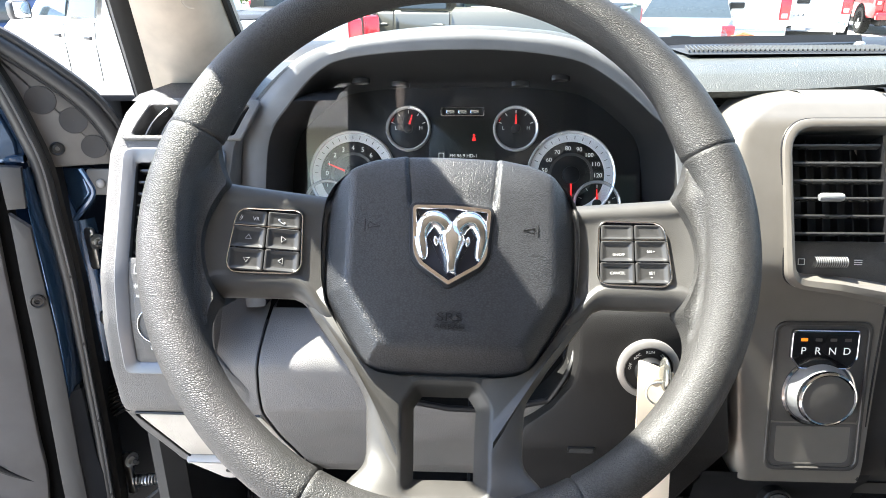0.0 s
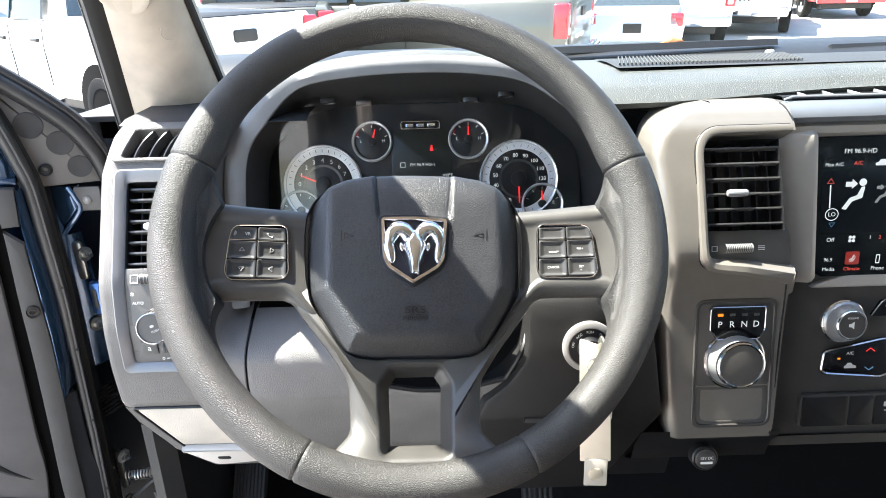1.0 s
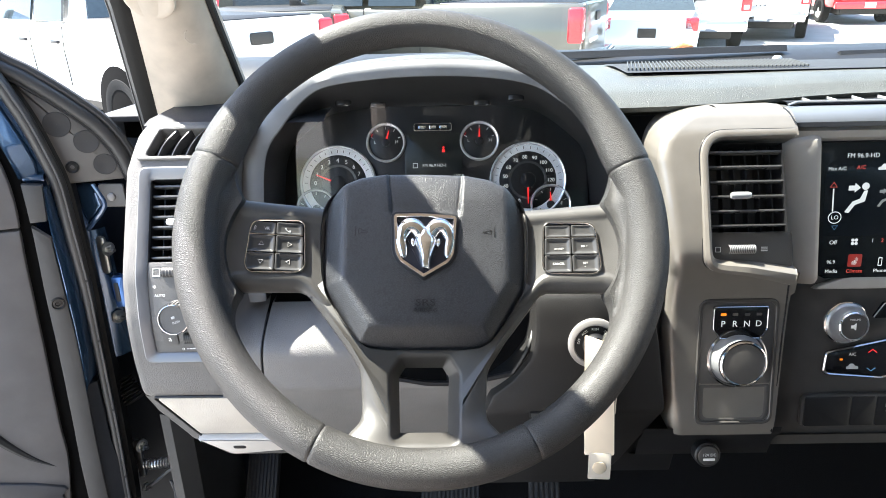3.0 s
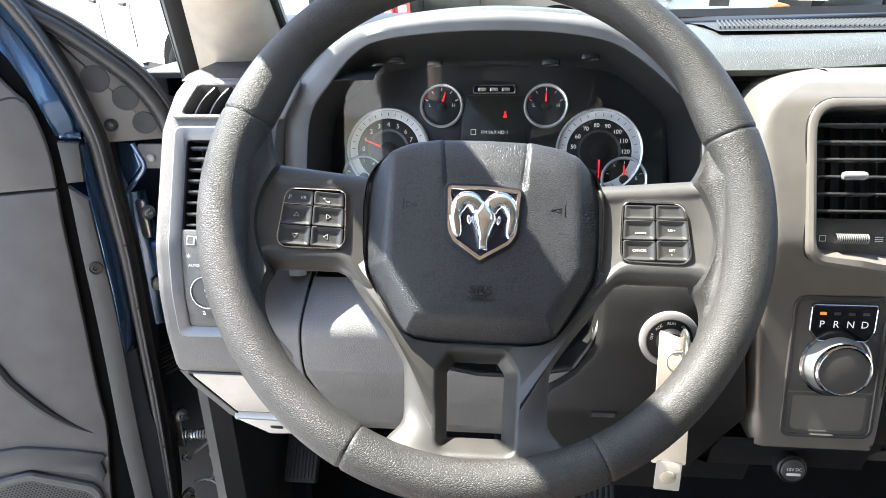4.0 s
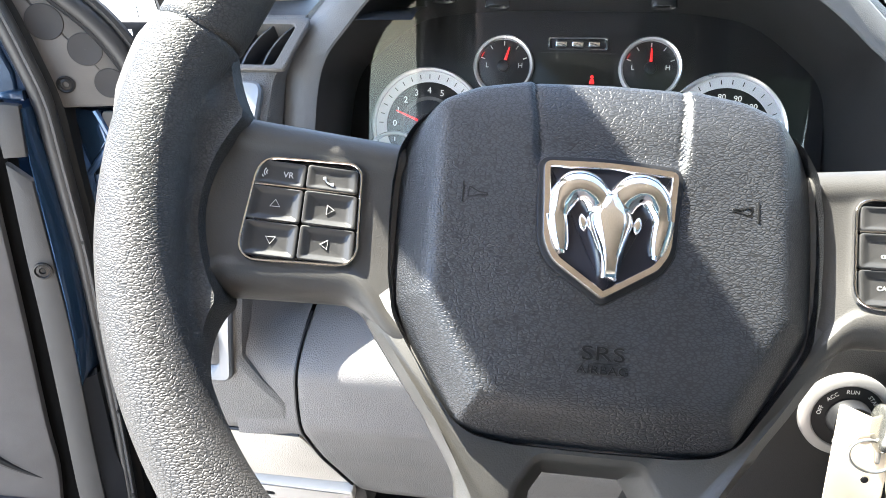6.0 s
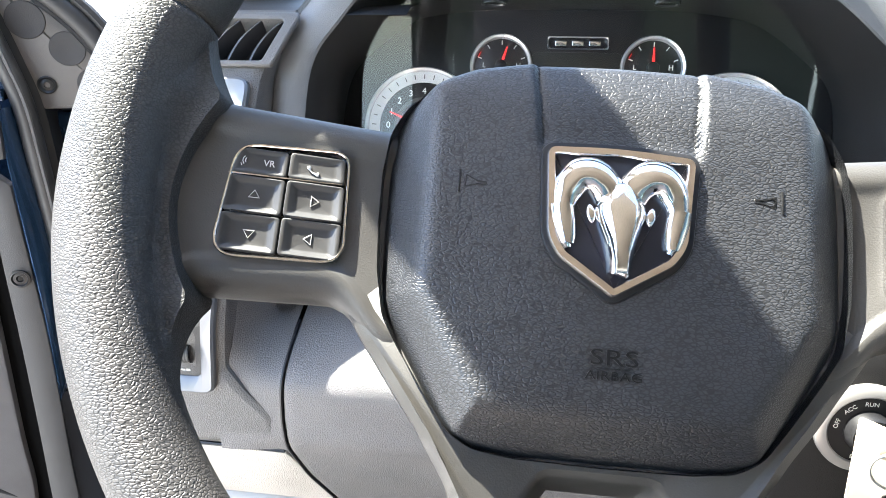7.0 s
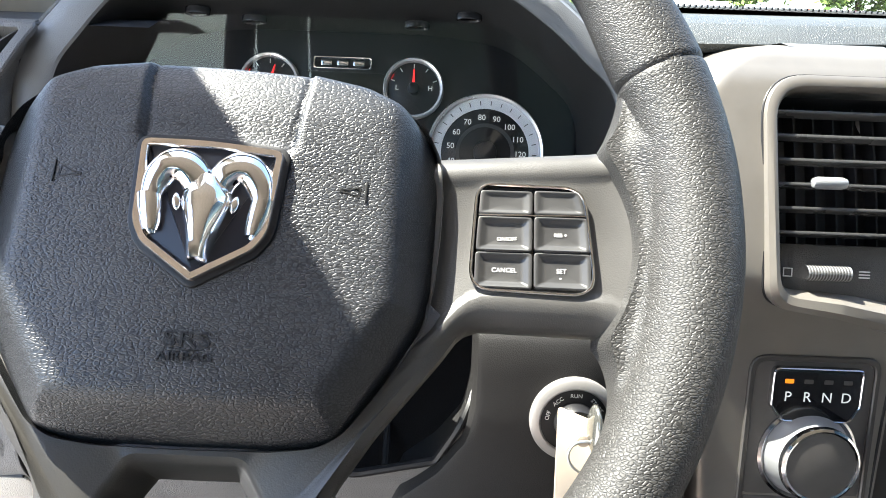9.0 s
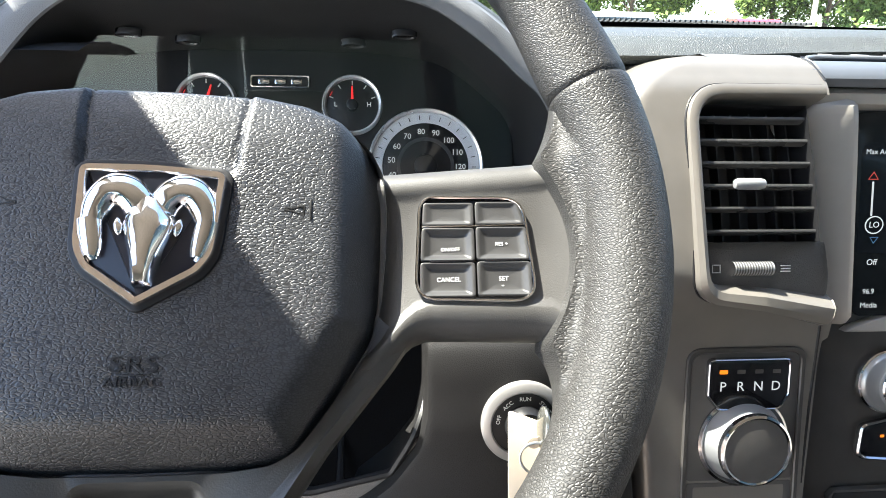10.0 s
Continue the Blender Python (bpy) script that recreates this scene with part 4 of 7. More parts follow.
for k in range(4):
    part("slot_bar", bend(plate(rect(0.107, 1.0655 + 0.002 * k, 0.129, 1.0663 + 0.002 * k), 0.0005, 0.0016, 0.0001), IGN_FACE), DASH, dash)
key = thing("ignition_key", ig, "metal and grey plastic key in the ignition with a ring", "key")
part("key_head", turned([(0.0002, -1.0), (0.45, -0.92), (0.75, -0.68), (0.93, -0.36), (1.0, 0.0), (0.93, 0.36), (0.75, 0.68), (0.45, 0.92), (0.0002, 1.0)], 28, pose(0.007, 0.008, 0.028, -8, 4, 0) @ Matrix.Diagonal((0.0040, 0.0150, 0.0105, 1))), mat("key_metal_grey", (0.26, 0.26, 0.24), 0.2, metal=0.8), key, "polished grey key head")
part("key_blade", plate(rect(-0.003, -0.001, 0.003, 0.001), 0.004, 0.02, 0.0004, m=pose(0.006, 0.004, 0)), STEEL, key)
part("key_ring", tube([(0.003 + 0.0105 * math.cos(a), -0.009 + 0.0105 * math.sin(a), 0.031 + 0.003 * math.cos(a)) for a in [2 * math.pi * k / 32 for k in range(32)]], 0.0009, 7, True), STEEL, key)
part("key_spare", plate(fillet([(-0.004, 0.012), (-0.0065, 0.004), (-0.006, -0.012), (0.006, -0.012), (0.0065, 0.004), (0.004, 0.012)], 0.003, 4), -0.001, 0.001, 0.0006, m=pose(0.010, -0.004, 0.024, 0, 60, 8)), STEEL, key)
tagm = pose(0.1765, 0.108, 1.090, 86, 0, -4)
tag = thing("key_tag", tagm, "long cream paper key tag hanging from the ignition key", "tag")
PAPER = mat("cream_paper", (0.84, 0.72, 0.56), 0.7, grain=0.0002, size=900, bump=0.25, kind="noise", mottle=0.06)
tp = fillet([(-0.0135, -0.054), (0.0185, -0.052), (0.0110, 0.080), (-0.0195, 0.090)], 0.002, 3)
part("tag_card", loft([[(x, y, 0.0018 * math.sin(y * 40) + 0.0012 * math.sin(x * 120) + d) for x, y in o] for o, d in ((tp, -0.0003), (tp, 0.0003), (offset(ccw(tp), 0.0002), 0.0004))]), PAPER, tag)
part("tag_strip", plate(fillet(rect(-0.009, -0.083, 0.0155, -0.050), 0.002, 3), -0.0008, -0.0003, 0.0001), mat("clear_vinyl", (0.55, 0.50, 0.42), 0.25), tag)
part("tag_stud", disc(0.0075, -0.0003, 0.001, 0.0004, 24, pose(0.003, -0.068, 0)), mat("brass_stud", (0.75, 0.66, 0.50), 0.4, metal=0.5), tag)
part("tag_hole", disc(0.004, 0.0003, 0.0012, 0.0003, 20, pose(-0.003, 0.070, 0.0004)), mat("worn_paper_ring", (0.5, 0.42, 0.33), 0.8), tag)
part("tag_dot", disc(0.0022, 0.0003, 0.0008, 0.0002, 14, pose(0.002, 0.042, 0.001)), BLACK, tag)
part("tag_fold", tube([(0.0105, 0.070, 0.0022), (0.0112, 0.05, 0.0025), (0.0165, 0.032, 0.0012), (0.0162, 0.0, 0.0006)], 0.0005, 5), mat("worn_paper_ring", (0.5, 0.42, 0.33)), tag)
# power socket
ps = pose(0.318, 0.152, 1.000, 78) @ Matrix.Diagonal((0.82, 0.82, 0.9, 1))
sock = part("power_socket", turned([(0.0185, -0.01), (0.0185, 0.003), (0.0165, 0.005), (0.0155, 0.0045), (0.0150, 0.002)], 40, ps), BLACK, dash, "black power socket cap")
part("socket_cap", turned([(0.0150, 0.002), (0.0145, 0.006), (0.0125, 0.0072), (0.0004, 0.0075)], 40, ps), DARKST, sock)
text("12V DC", 0.0058, ps @ pose(0.001, 0.002, 0.0076), sock, LABEL, depth=0.0001)
bm_ = plate(fillet(rect(-0.008, -0.0065, 0.009, -0.0030), 0.0008, 2), 0.0074, 0.0079, 0.0001, m=ps)
part("socket_mark", bm_, LABEL, sock)
part("stack_foot", loft([[(x, y, z) for y, z in ((0.150, 1.038), (0.152, 1.028), (0.165, 1.010), (0.172, 0.985), (0.20, 0.965), (0.32, 0.94))] for x in (0.24, 0.275, 0.30, 0.36, 0.40)], closed=False, caps=False), BLACK, dash)
part("stack_shelf", loft([[(x, y, z) for y, z in ((0.186, 1.000), (0.188, 0.985), (0.21, 0.972), (0.5, 0.95))] for x in (0.39, 0.5, 0.86)], closed=False, caps=False), DARKST, dash)

# speaker grille strip along the windscreen
gs = part("speaker_grille", loft([[(x, y, 1.4185 + 0.002 * (1 if 0.39 < y < 0.5 else 0)) for y in (0.375, 0.385, 0.44, 0.50, 0.51)] for x in (0.25, 0.3, 0.4, 0.7, 1.2)], closed=False, caps=False), mat("grille_strip_grey", (0.022, 0.023, 0.024), 0.6, grain=0.0003, size=900, bump=0.3), dash, "dark ribbed speaker strip along the windscreen")
for k in range(46):
    x = 0.255 + 0.0052 * k
    part("rib", loft([[(x + d + 0.25 * (y - 0.39), y, 1.4205 + q) for d, q in ((-0.0009, 0), (-0.0006, 0.0022), (0.0006, 0.0022), (0.0009, 0))] for y in (0.392, 0.495)]), mat("grille_rib", (0.055, 0.056, 0.055), 0.5), gs)
part("sensor_dot", turned([(0.007, 0), (0.0065, 0.003), (0.004, 0.0055), (0.0003, 0.006)], 20, pose(0.50, 0.50, 1.4205)), SILVER, dash, "small light sensor dome")

# ---- instrument hood and cluster ----
hood = thing("instrument_hood", pose(0, 0, 0), "grey grained hood arching over the instruments", "instrument hood")
ARCH_OUT = curve([(-0.2195, 1.19), (-0.217, 1.29), (-0.2115, 1.358), (-0.188, 1.394), (-0.154, 1.424), (-0.114, 1.4385), (-0.06, 1.4465), (0, 1.4495), (0.06, 1.4465), (0.105, 1.4400), (0.150, 1.4215), (0.186, 1.392), (0.214, 1.356), (0.226, 1.29), (0.230, 1.19)], 5)
ARCH_IN = curve([(-0.194, 1.19), (-0.1915, 1.29), (-0.186, 1.350), (-0.166, 1.381), (-0.139, 1.410), (-0.113, 1.4225), (-0.06, 1.4290), (0, 1.4310), (0.06, 1.4285), (0.112, 1.4195), (0.148, 1.399), (0.178, 1.374), (0.200, 1.349), (0.2075, 1.29), (0.210, 1.19)], 5)
ARCH_BACK = curve([(-0.186, 1.19), (-0.1845, 1.285), (-0.178, 1.330), (-0.160, 1.352), (-0.132, 1.374), (-0.109, 1.381), (-0.06, 1.386), (0, 1.3875), (0.06, 1.386), (0.109, 1.381), (0.135, 1.373), (0.163, 1.351), (0.182, 1.328), (0.188, 1.285), (0.189, 1.19)], 5)


def hood_y(z):
    return 0.235 + (z - 1.36) * 0.25


rings_in, rings_out = [], []
for o, i, b in zip(ARCH_OUT, ARCH_IN, ARCH_BACK):
    o, i, b = Vector((o.x, hood_y(o.y), o.y)), Vector((i.x, hood_y(i.y), i.y)), Vector((b.x, 0.335, b.y))
    m = o.lerp(i, 0.5)
    rings_in.append([o + Vector((0, 0.004, 0)), o.lerp(m, 0.25) + Vector((0, -0.001, 0)), m + Vector((0, -0.003, 0)), i.lerp(m, 0.12), i + Vector((0, 0.002, 0)), i.lerp(b, 0.3), i.lerp(b, 0.7), b])
    top = 1 if abs(o.x) < 0.2 else 0
    side = Vector((math.copysign(0.020, o.x) * smoothstep(1.425, 1.37, o.z) * (1 if o.x > 0 else 0.4), 0, 0))
    drop = Vector((o.x * 0.05, 0.12, -0.020 if o.z > 1.4 else 0.0))
    rings_out.append([o + Vector((0, 0.0035, 0)), o + (o - i) * 0.12 + side * 0.3 + Vector((0, 0.008, 0)), o + (o - i) * 0.16 + side * 0.8 + Vector((0, 0.03, 0)), o + (o - i) * 0.10 + side + Vector((0, 0.06, -0.002)), o + side + drop])
inner = part("hood_inner", loft([[r[k] for k in (4, 5, 6, 7)] for r in rings_in], closed=False, caps=False), SHADE, hood, "inner wall of the hood with shade in its dark colour")
part("hood_bezel", loft([[r[k] for k in range(5)] for r in rings_in], closed=False, caps=False), mat("hood_bezel_satin", (0.15, 0.155, 0.16), 0.48, grain=0.0003, size=900, bump=0.25), hood, "satin grey front edge")
part("hood_top", loft(rings_out, closed=False, caps=False), DASHTOP, hood, "light grey grained hood top")
for x, y in ((-0.104, 0.292), (-0.064, 0.300), (0.060, 0.300), (0.099, 0.287)):
    z = 1.4235 - 0.535 * (y - 0.2506) - 0.004
    sl = part("slot", plate([(0.0095 * math.cos(q), 0.0040 * math.sin(q)) for q in [2 * math.pi * k / 28 for k in range(28)]], -0.004, 0.0012, 0.0008, 0.0025, m=pose(x, y, z, 152)), mat("slot_satin", (0.02, 0.02, 0.021), 0.25), hood, "dark oval slot under the hood")
    part("slot_mouth", plate([(0.0065 * math.cos(q), 0.0022 * math.sin(q)) for q in [2 * math.pi * k / 20 for k in range(20)]], -0.002, 0.0002, 0.0001, m=pose(x, y, z, 152)), MATS["gloss_black"], sl)

TILT_G = pose(0, 0.312, 1.347, 90 - 17.2)
cluster = thing("instrument_cluster", TILT_G, "black instrument cluster with four chrome-ringed gauges", "instrument cluster")
FACE = mat("cluster_face_black", (0.010, 0.010, 0.011), 0.4, mottle=0.1)
part("face_plate", plate(fillet([(-0.19, -0.16), (0.195, -0.16), (0.19, -0.01), (0.14, 0.045), (-0.135, 0.045), (-0.185, -0.01)], 0.01, 4), -0.02, -0.006, 0.001), FACE, cluster)
SILVERDIAL = mat("dial_ring_silver", (0.80, 0.80, 0.81), 0.42, mottle=0.04)


RINGM = mat("gauge_ring_silver", (0.85, 0.85, 0.86), 0.25, metal=0.5, mottle=0.05)


def gauge(x, y, r, numbers, a0, a1, needle, silver, name, marks=9, fs=0.010):
    g = part(name, disc(r - 0.002, -0.008, -0.004, 0.0005, 56, pose(x, y, 0)), FACE, cluster, "round black gauge with a red needle")
    m = pose(x, y, 0)
    part("chrome_ring", turned([(r, -0.006), (r, -0.001), (r - 0.0012, 0.0012), (r - 0.0028, 0.0), (r - 0.0034, -0.004)], 72, m), RINGM, g)
    if silver:
        part("dial_band", turned([(r - 0.0034, -0.0032), (r - 0.0045, -0.0028), (r - 0.0118, -0.0034), (r - 0.0121, -0.0042)], 72, m), SILVERDIAL, g)
        part("inner_ring", turned([(r * 0.50, -0.004), (r * 0.50, -0.0032), (r * 0.44, -0.0036), (r * 0.44, -0.004)], 60, m), mat("dial_inner_grey", (0.06, 0.06, 0.06), 0.4), g)
    for k in range(marks):
        a = radians(a0 + (a1 - a0) * k / (marks - 1))
        rr = r - 0.0075 if silver else r - 0.0065
        ln = 0.0035 if silver else 0.0032
        part("tick", plate(rect(-ln / 2, -0.0003, ln / 2, 0.0003), -0.0038, -0.0026, 0.0001, m=m @ pose(rr * math.cos(a), rr * math.sin(a), 0, 0, 0, math.degrees(a))), BLACK if silver else LABEL, g)
    n = len(numbers)
    for k, s in enumerate(numbers):
        a = radians(a0 + (a1 - a0) * k / (n - 1))
        rr = r * 0.60
        if s:
            text(s, fs, m @ pose(rr * math.cos(a), rr * math.sin(a), -0.0036), g, LIT_WHITE, depth=0.0001)
    a = radians(needle)
    l = r * 0.62
    part("needle", plate([(r * 0.16, -0.0011), (l, -0.0005), (l, 0.0005), (r * 0.16, 0.0011)], -0.002, -0.0012, 0.0001, m=m @ pose(0, 0, 0, 0, 0, needle)), LIT_RED, g, "lit red needle")
    part("needle_hub", disc(r * 0.2, -0.004, -0.0006, 0.001, 24, m), BLACK, g)
    return g


gauge(-0.119, -0.049, 0.0475, ["0", "1", "2", "3", "4", "5", "6", "7"], 178, 24, 157, True, "tachometer", 15, 0.0072)
gauge(0.117, -0.049, 0.0475, ["", "", "20", "", "40", "50", "60", "70", "80", "90", "100", "110", "120"], 293, -1, 270, True, "speedometer", 25, 0.0064)
for x, tag, nd in ((-0.0585, "E", 74), (0.0575, "+", 90)):
    g = gauge(x, 0.0005, 0.0245, [], 160, 20, nd, False, "small_gauge", 5)
    for s, q in (("L", -1), ("H", 1)):
        text(s, 0.0055, pose(x + 0.0135 * q, 0.001, -0.0036), g, LIT_WHITE, depth=0.0001)
    part("warning_arc", tube([(x + 0.0195 * math.cos(radians(b)), 0.0005 + 0.0195 * math.sin(radians(b)), -0.0034) for b in range(146, 162, 4)], 0.0003, 5), LIT_RED, g)
for x in (-0.147, 0.145):
    g = gauge(x, -0.080, 0.0255, [], 160, 20, 92 if x > 0 else -70, False, "small_gauge", 5)
    text("E" if x > 0 else "I", 0.005, pose(x + 0.0135, -0.0785, -0.0036), g, LIT_WHITE, depth=0.0001)
scr = part("display", plate(fillet([(-0.036, -0.05), (0.036, -0.05), (0.035, 0.012), (-0.035, 0.012)], 0.006, 4), -0.006, -0.0045, 0.0003), mat("display_dark", (0.012, 0.015, 0.014), 0.3), cluster, "dark display strip")
text("FM 96.9 HD-1", 0.0052, pose(0.0015, -0.0288, -0.0042), scr, LIT_WHITE, depth=0.0001)
text("100°F", 0.0055, pose(0.031, -0.0425, -0.0042), scr, LIT_WHITE, depth=0.0001)
text("W", 0.0055, pose(-0.032, -0.0425, -0.0042), scr, LIT_WHITE, depth=0.0001)
part("media_mark", bezel(rect(-0.0255, -0.0315, -0.0195, -0.0255), rect(-0.0249, -0.0309, -0.0201, -0.0261), -0.0045, -0.0041, 0.0001, n=24), LIT_WHITE, scr)
bd = part("name_badge", bezel(fillet(rect(-0.0235, 0.0135, 0.0235, 0.0235), 0.001, 3), fillet(rect(-0.0222, 0.0148, 0.0222, 0.0222), 0.001, 3), -0.006, -0.001, 0.0004, n=60), CHROME, cluster, "small chrome-framed name plate")
for k in range(3):
    part("badge_bar", plate(fillet(rect(-0.0175 + 0.013 * k, 0.0163, -0.0085 + 0.013 * k, 0.0207), 0.001, 3), -0.006, -0.002, 0.0006), CHROME, bd)
lamp = part("belt_lamp", disc(0.0014, -0.0046, -0.0038, 0.0002, 12, pose(0.0128, -0.0068, 0)), LIT_RED, cluster, "lit red seat-belt warning")
part("belt_lamp_body", plate(fillet([(-0.0022, 0), (0.0022, 0), (0.0014, 0.004), (-0.0014, 0.004)], 0.0006, 3), -0.0046, -0.0038, 0.0002, m=pose(0.0128, -0.0125, 0)), LIT_RED, lamp)
lens = part("cluster_lens", loft([[(x, y, 0.002 + 0.05 * (y + 0.11) + 0.8 * (y + 0.11) ** 2 + 0.006 * (1 - (x / 0.19) ** 2)) for y in [-0.11 + 0.0095 * q for q in range(17)]] for x in [-0.187 + 0.374 * k / 24 for k in range(25)]], closed=False, caps=False), mat("lens_clear", (1, 1, 1)), cluster, "clear curved lens")
thin_glass(MATS["lens_clear"], (0.94, 0.95, 0.95, 1), 0.045)
lens.visible_shadow = False

# ---- steering wheel ----
WHEEL = pose(0, 0.009, 1.334, 90 - 33.77) @ pose(0, 0, 0, 0, 0, -0.6) @ pose(0, 0, 0, 0, 4.0, 0) @ Matrix.Diagonal((0.99, 1, 1, 1))
wheel = thing("steering_wheel", WHEEL, "dark grey moulded steering wheel with grained rim and four spokes", "steering wheel")


def rim_mesh():
    """The grip: a ring that swells beside the spokes, with four moulding seams."""
    rings, n, c = [], 30, 720
    seams = [math.atan2(63, 189), math.pi - math.atan2(63, 189), math.radians(-116.5), math.radians(-63.5)]
    for i in range(c):
        a = 2 * math.pi * i / c
        side = math.exp(-((math.degrees(math.acos(abs(math.cos(a)))) - 4) / 22) ** 2)
        r_in = 0.0152 + 0.0026 * side
        r_n = 0.0165 + 0.001 * side
        d = min(abs((a - s + math.pi) % (2 * math.pi) - math.pi) for s in seams) * 0.183
        dip = 0.0011 * math.exp(-(d / 0.0008) ** 2)
        inner = 0.004 * math.exp(-((math.degrees(a) % 180 - (24 if math.cos(a) > 0 else 156)) / 9) ** 2)
        ring = []
        for k in range(n):
            q = 2 * math.pi * k / n
            rr = (r_in - dip) * math.cos(q)
            if math.cos(q) < 0:
                rr *= 1 + inner * 60
            hh = (r_n - dip) * math.sin(q)
            R = 0.1825 + rr
            ring.append((R * math.cos(a), R * math.sin(a), hh))
        rings.append(ring)
    return loft(rings, loop=True)


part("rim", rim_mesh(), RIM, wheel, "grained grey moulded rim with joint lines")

half = [(0, 52.8), (30, 52.2), (54, 47.8), (70, 40), (80, 30.5), (85, 20), (86.5, 4), (86, -14), (84.6, -32), (81, -49), (74, -60), (64, -74), (54, -87), (45, -92), (30, -93.8), (0, -94.2)]
PADLINE = [p for p in half] + [(-x, y) for x, y in half[-2:0:-1]]
PADLINE = fillet([(x / 1000, y / 1000) for x, y in PADLINE], 0.02, 6)
PADLINE = resample(PADLINE, 420, (0.0, 0.0528))


def pad_height(x, y):
    """The cushion's crown in metres above the rim's plane: flat middle, sloped sides and foot, two pleats above the badge."""
    ax = abs(x)

    def soft(v, k=0.0022):
        return k * math.log1p(math.exp(min(v / k, 40)))

    h = 0.0012 - 0.05 * soft(ax - 0.02, 0.01)
    d = max(ax - 0.067, (ax - 0.067) * 0.86 + (-y - 0.040) * 0.51, -y - 0.0765)
    h -= 0.88 * soft(d, 0.0012)
    h -= 0.42 * soft(y - 0.036, 0.006)
    gx = 0.0285 + 0.003 * smoothstep(0.012, 0.054, y)
    if y > 0.004:
        g = ax - gx
        h -= 0.0024 * smoothstep(0.0010, -0.0014, g) * smoothstep(0.008, 0.020, y)
        h -= 0.0008 * math.exp(-((g + 0.0012) / 0.0009) ** 2) * smoothstep(0.008, 0.020, y)
    return h


def badge_line(grow):
    base = [(-25.6, 13.2), (-24.2, -18), (-20.2, -25.0), (-1.6, -37.8), (18.0, -26.0), (22.6, -19.5), (25.2, 11.7), (0, 13.9)]
    return offset(fillet([(x / 1000, y / 1000) for x, y in base], [0.003, 0.02, 0.01, 0.002, 0.01, 0.02, 0.003, 0.2], 5), -grow)


def pad_mesh():
    rings, steps = [], [1.0] + [1 - 0.012 * k ** 1.25 for k in range(1, 34)]
    c = Vector((0, -0.013))
    rings.append([(*p, -0.026) for p in PADLINE])
    rings.append([(*p, -0.013) for p in PADLINE])
    for s in steps:
        if s <= 0.02:
            continue
        ring = []
        for p in PADLINE:
            q = c + (Vector(p) - c) * s
            e = 1 - s
            edge = 0.0040 * math.exp(-e / 0.018)
            ring.append((q.x, q.y, pad_height(q.x, q.y) - 0.001 - edge))
        rings.append(ring)
    rings.append([((c + (Vector(p) - c) * 0.015)[:] + (0.0,)) for p in PADLINE])
    return loft(rings)


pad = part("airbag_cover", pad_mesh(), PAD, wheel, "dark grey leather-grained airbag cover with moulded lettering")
# the beige roof's reflection is tinted into the frame's chrome
badge = part("badge", loft([[(*p, h) for p in badge_line(g)] for g, h in ((0.0006, -0.002), (0.0006, 0.0027), (0.0001, 0.0034), (-0.0020, 0.0034), (-0.0025, 0.0028), (-0.0026, -0.001))], caps=False), mat("roof_tinted_chrome", (0.80, 0.74, 0.70), 0.16, metal=1.0, mottle=0.03), wheel, "chrome shield frame with a curled-horn emblem")
part("badge_recess", plate(badge_line(0.0028), -0.004, 0.0012, 0.0009), BLACK, badge)
part("badge_field", plate(badge_line(-0.0022), -0.003, 0.0016, 0.0002), mat("badge_blue_black", (0.012, 0.013, 0.02), 0.3), badge)


def dome(c):
    return math.sqrt(max(0.0, 1 - c * c))


def horn_mesh(s):
    """One broad curled horn of the emblem: swollen at its crown, thin at its turned-in end."""
    mid = curve([(0.0030 * s, -0.0050), (0.0060 * s, 0.0000), (0.0098 * s, 0.0028), (0.0142 * s, 0.0026), (0.0176 * s, -0.0010), (0.0192 * s, -0.0060), (0.0196 * s, -0.0120), (0.0188 * s, -0.0180), (0.0174 * s, -0.0222)], 8)
    wid = curve([(0.0052, 0), (0.0072, 0), (0.0078, 0), (0.0074, 0), (0.0060, 0), (0.0046, 0), (0.0038, 0), (0.0032, 0), (0.0016, 0)], 8)
    rings = []
    for i, p in enumerate(mid):
        a, b = mid[max(i - 1, 0)], mid[min(i + 1, len(mid) - 1)]
        d = (b - a).normalized()
        q = Vector((-d.y, d.x))
        w = wid[i].x
        top = 0.0012 + 0.62 * w + 0.0012 * math.sin(math.pi * i / len(mid))
        v_ = min(w, 0.0056)
        rings.append([(*(p + q * (w if c * s > 0 else v_) * c), 0.0010 + (top - 0.0010) * dome(c)) for c in (-1, -0.97, -0.88, -0.72, -0.5, -0.25, 0, 0.25, 0.5, 0.72, 0.88, 0.97, 1)])
    return loft(rings, closed=False, caps=False)


for s in (-1, 1):
    part("horn", horn_mesh(s), CHROME, badge)
    part("horn_tip", loft([[((0.0200 - 0.0024 * u) * s + w * c * 1.04, -0.0075 - 0.0135 * u, 0.0016 + 0.0042 * dome(c) * (1 - 0.3 * u)) for c in (-1, -0.9, -0.6, -0.2, 0.2, 0.6, 0.9, 1)] for u, w in ((0.0, 0.0004), (0.02, 0.0042), (0.4, 0.0044), (0.8, 0.0036), (1.0, 0.0026))], closed=False, caps=False), CHROME, badge)
    part("ear", turned([(0.0002, -1.0), (0.6, -0.75), (0.95, -0.25), (0.95, 0.25), (0.6, 0.75), (0.0002, 1.0)], 18, pose(0.0102 * s, -0.0100, 0.0030, 0, 0, -10 * s) @ Matrix.Diagonal((0.0016, 0.0034, 0.0010, 1)) @ pose(0, 0, 0, 90)), CHROME, badge)
head_rings = []
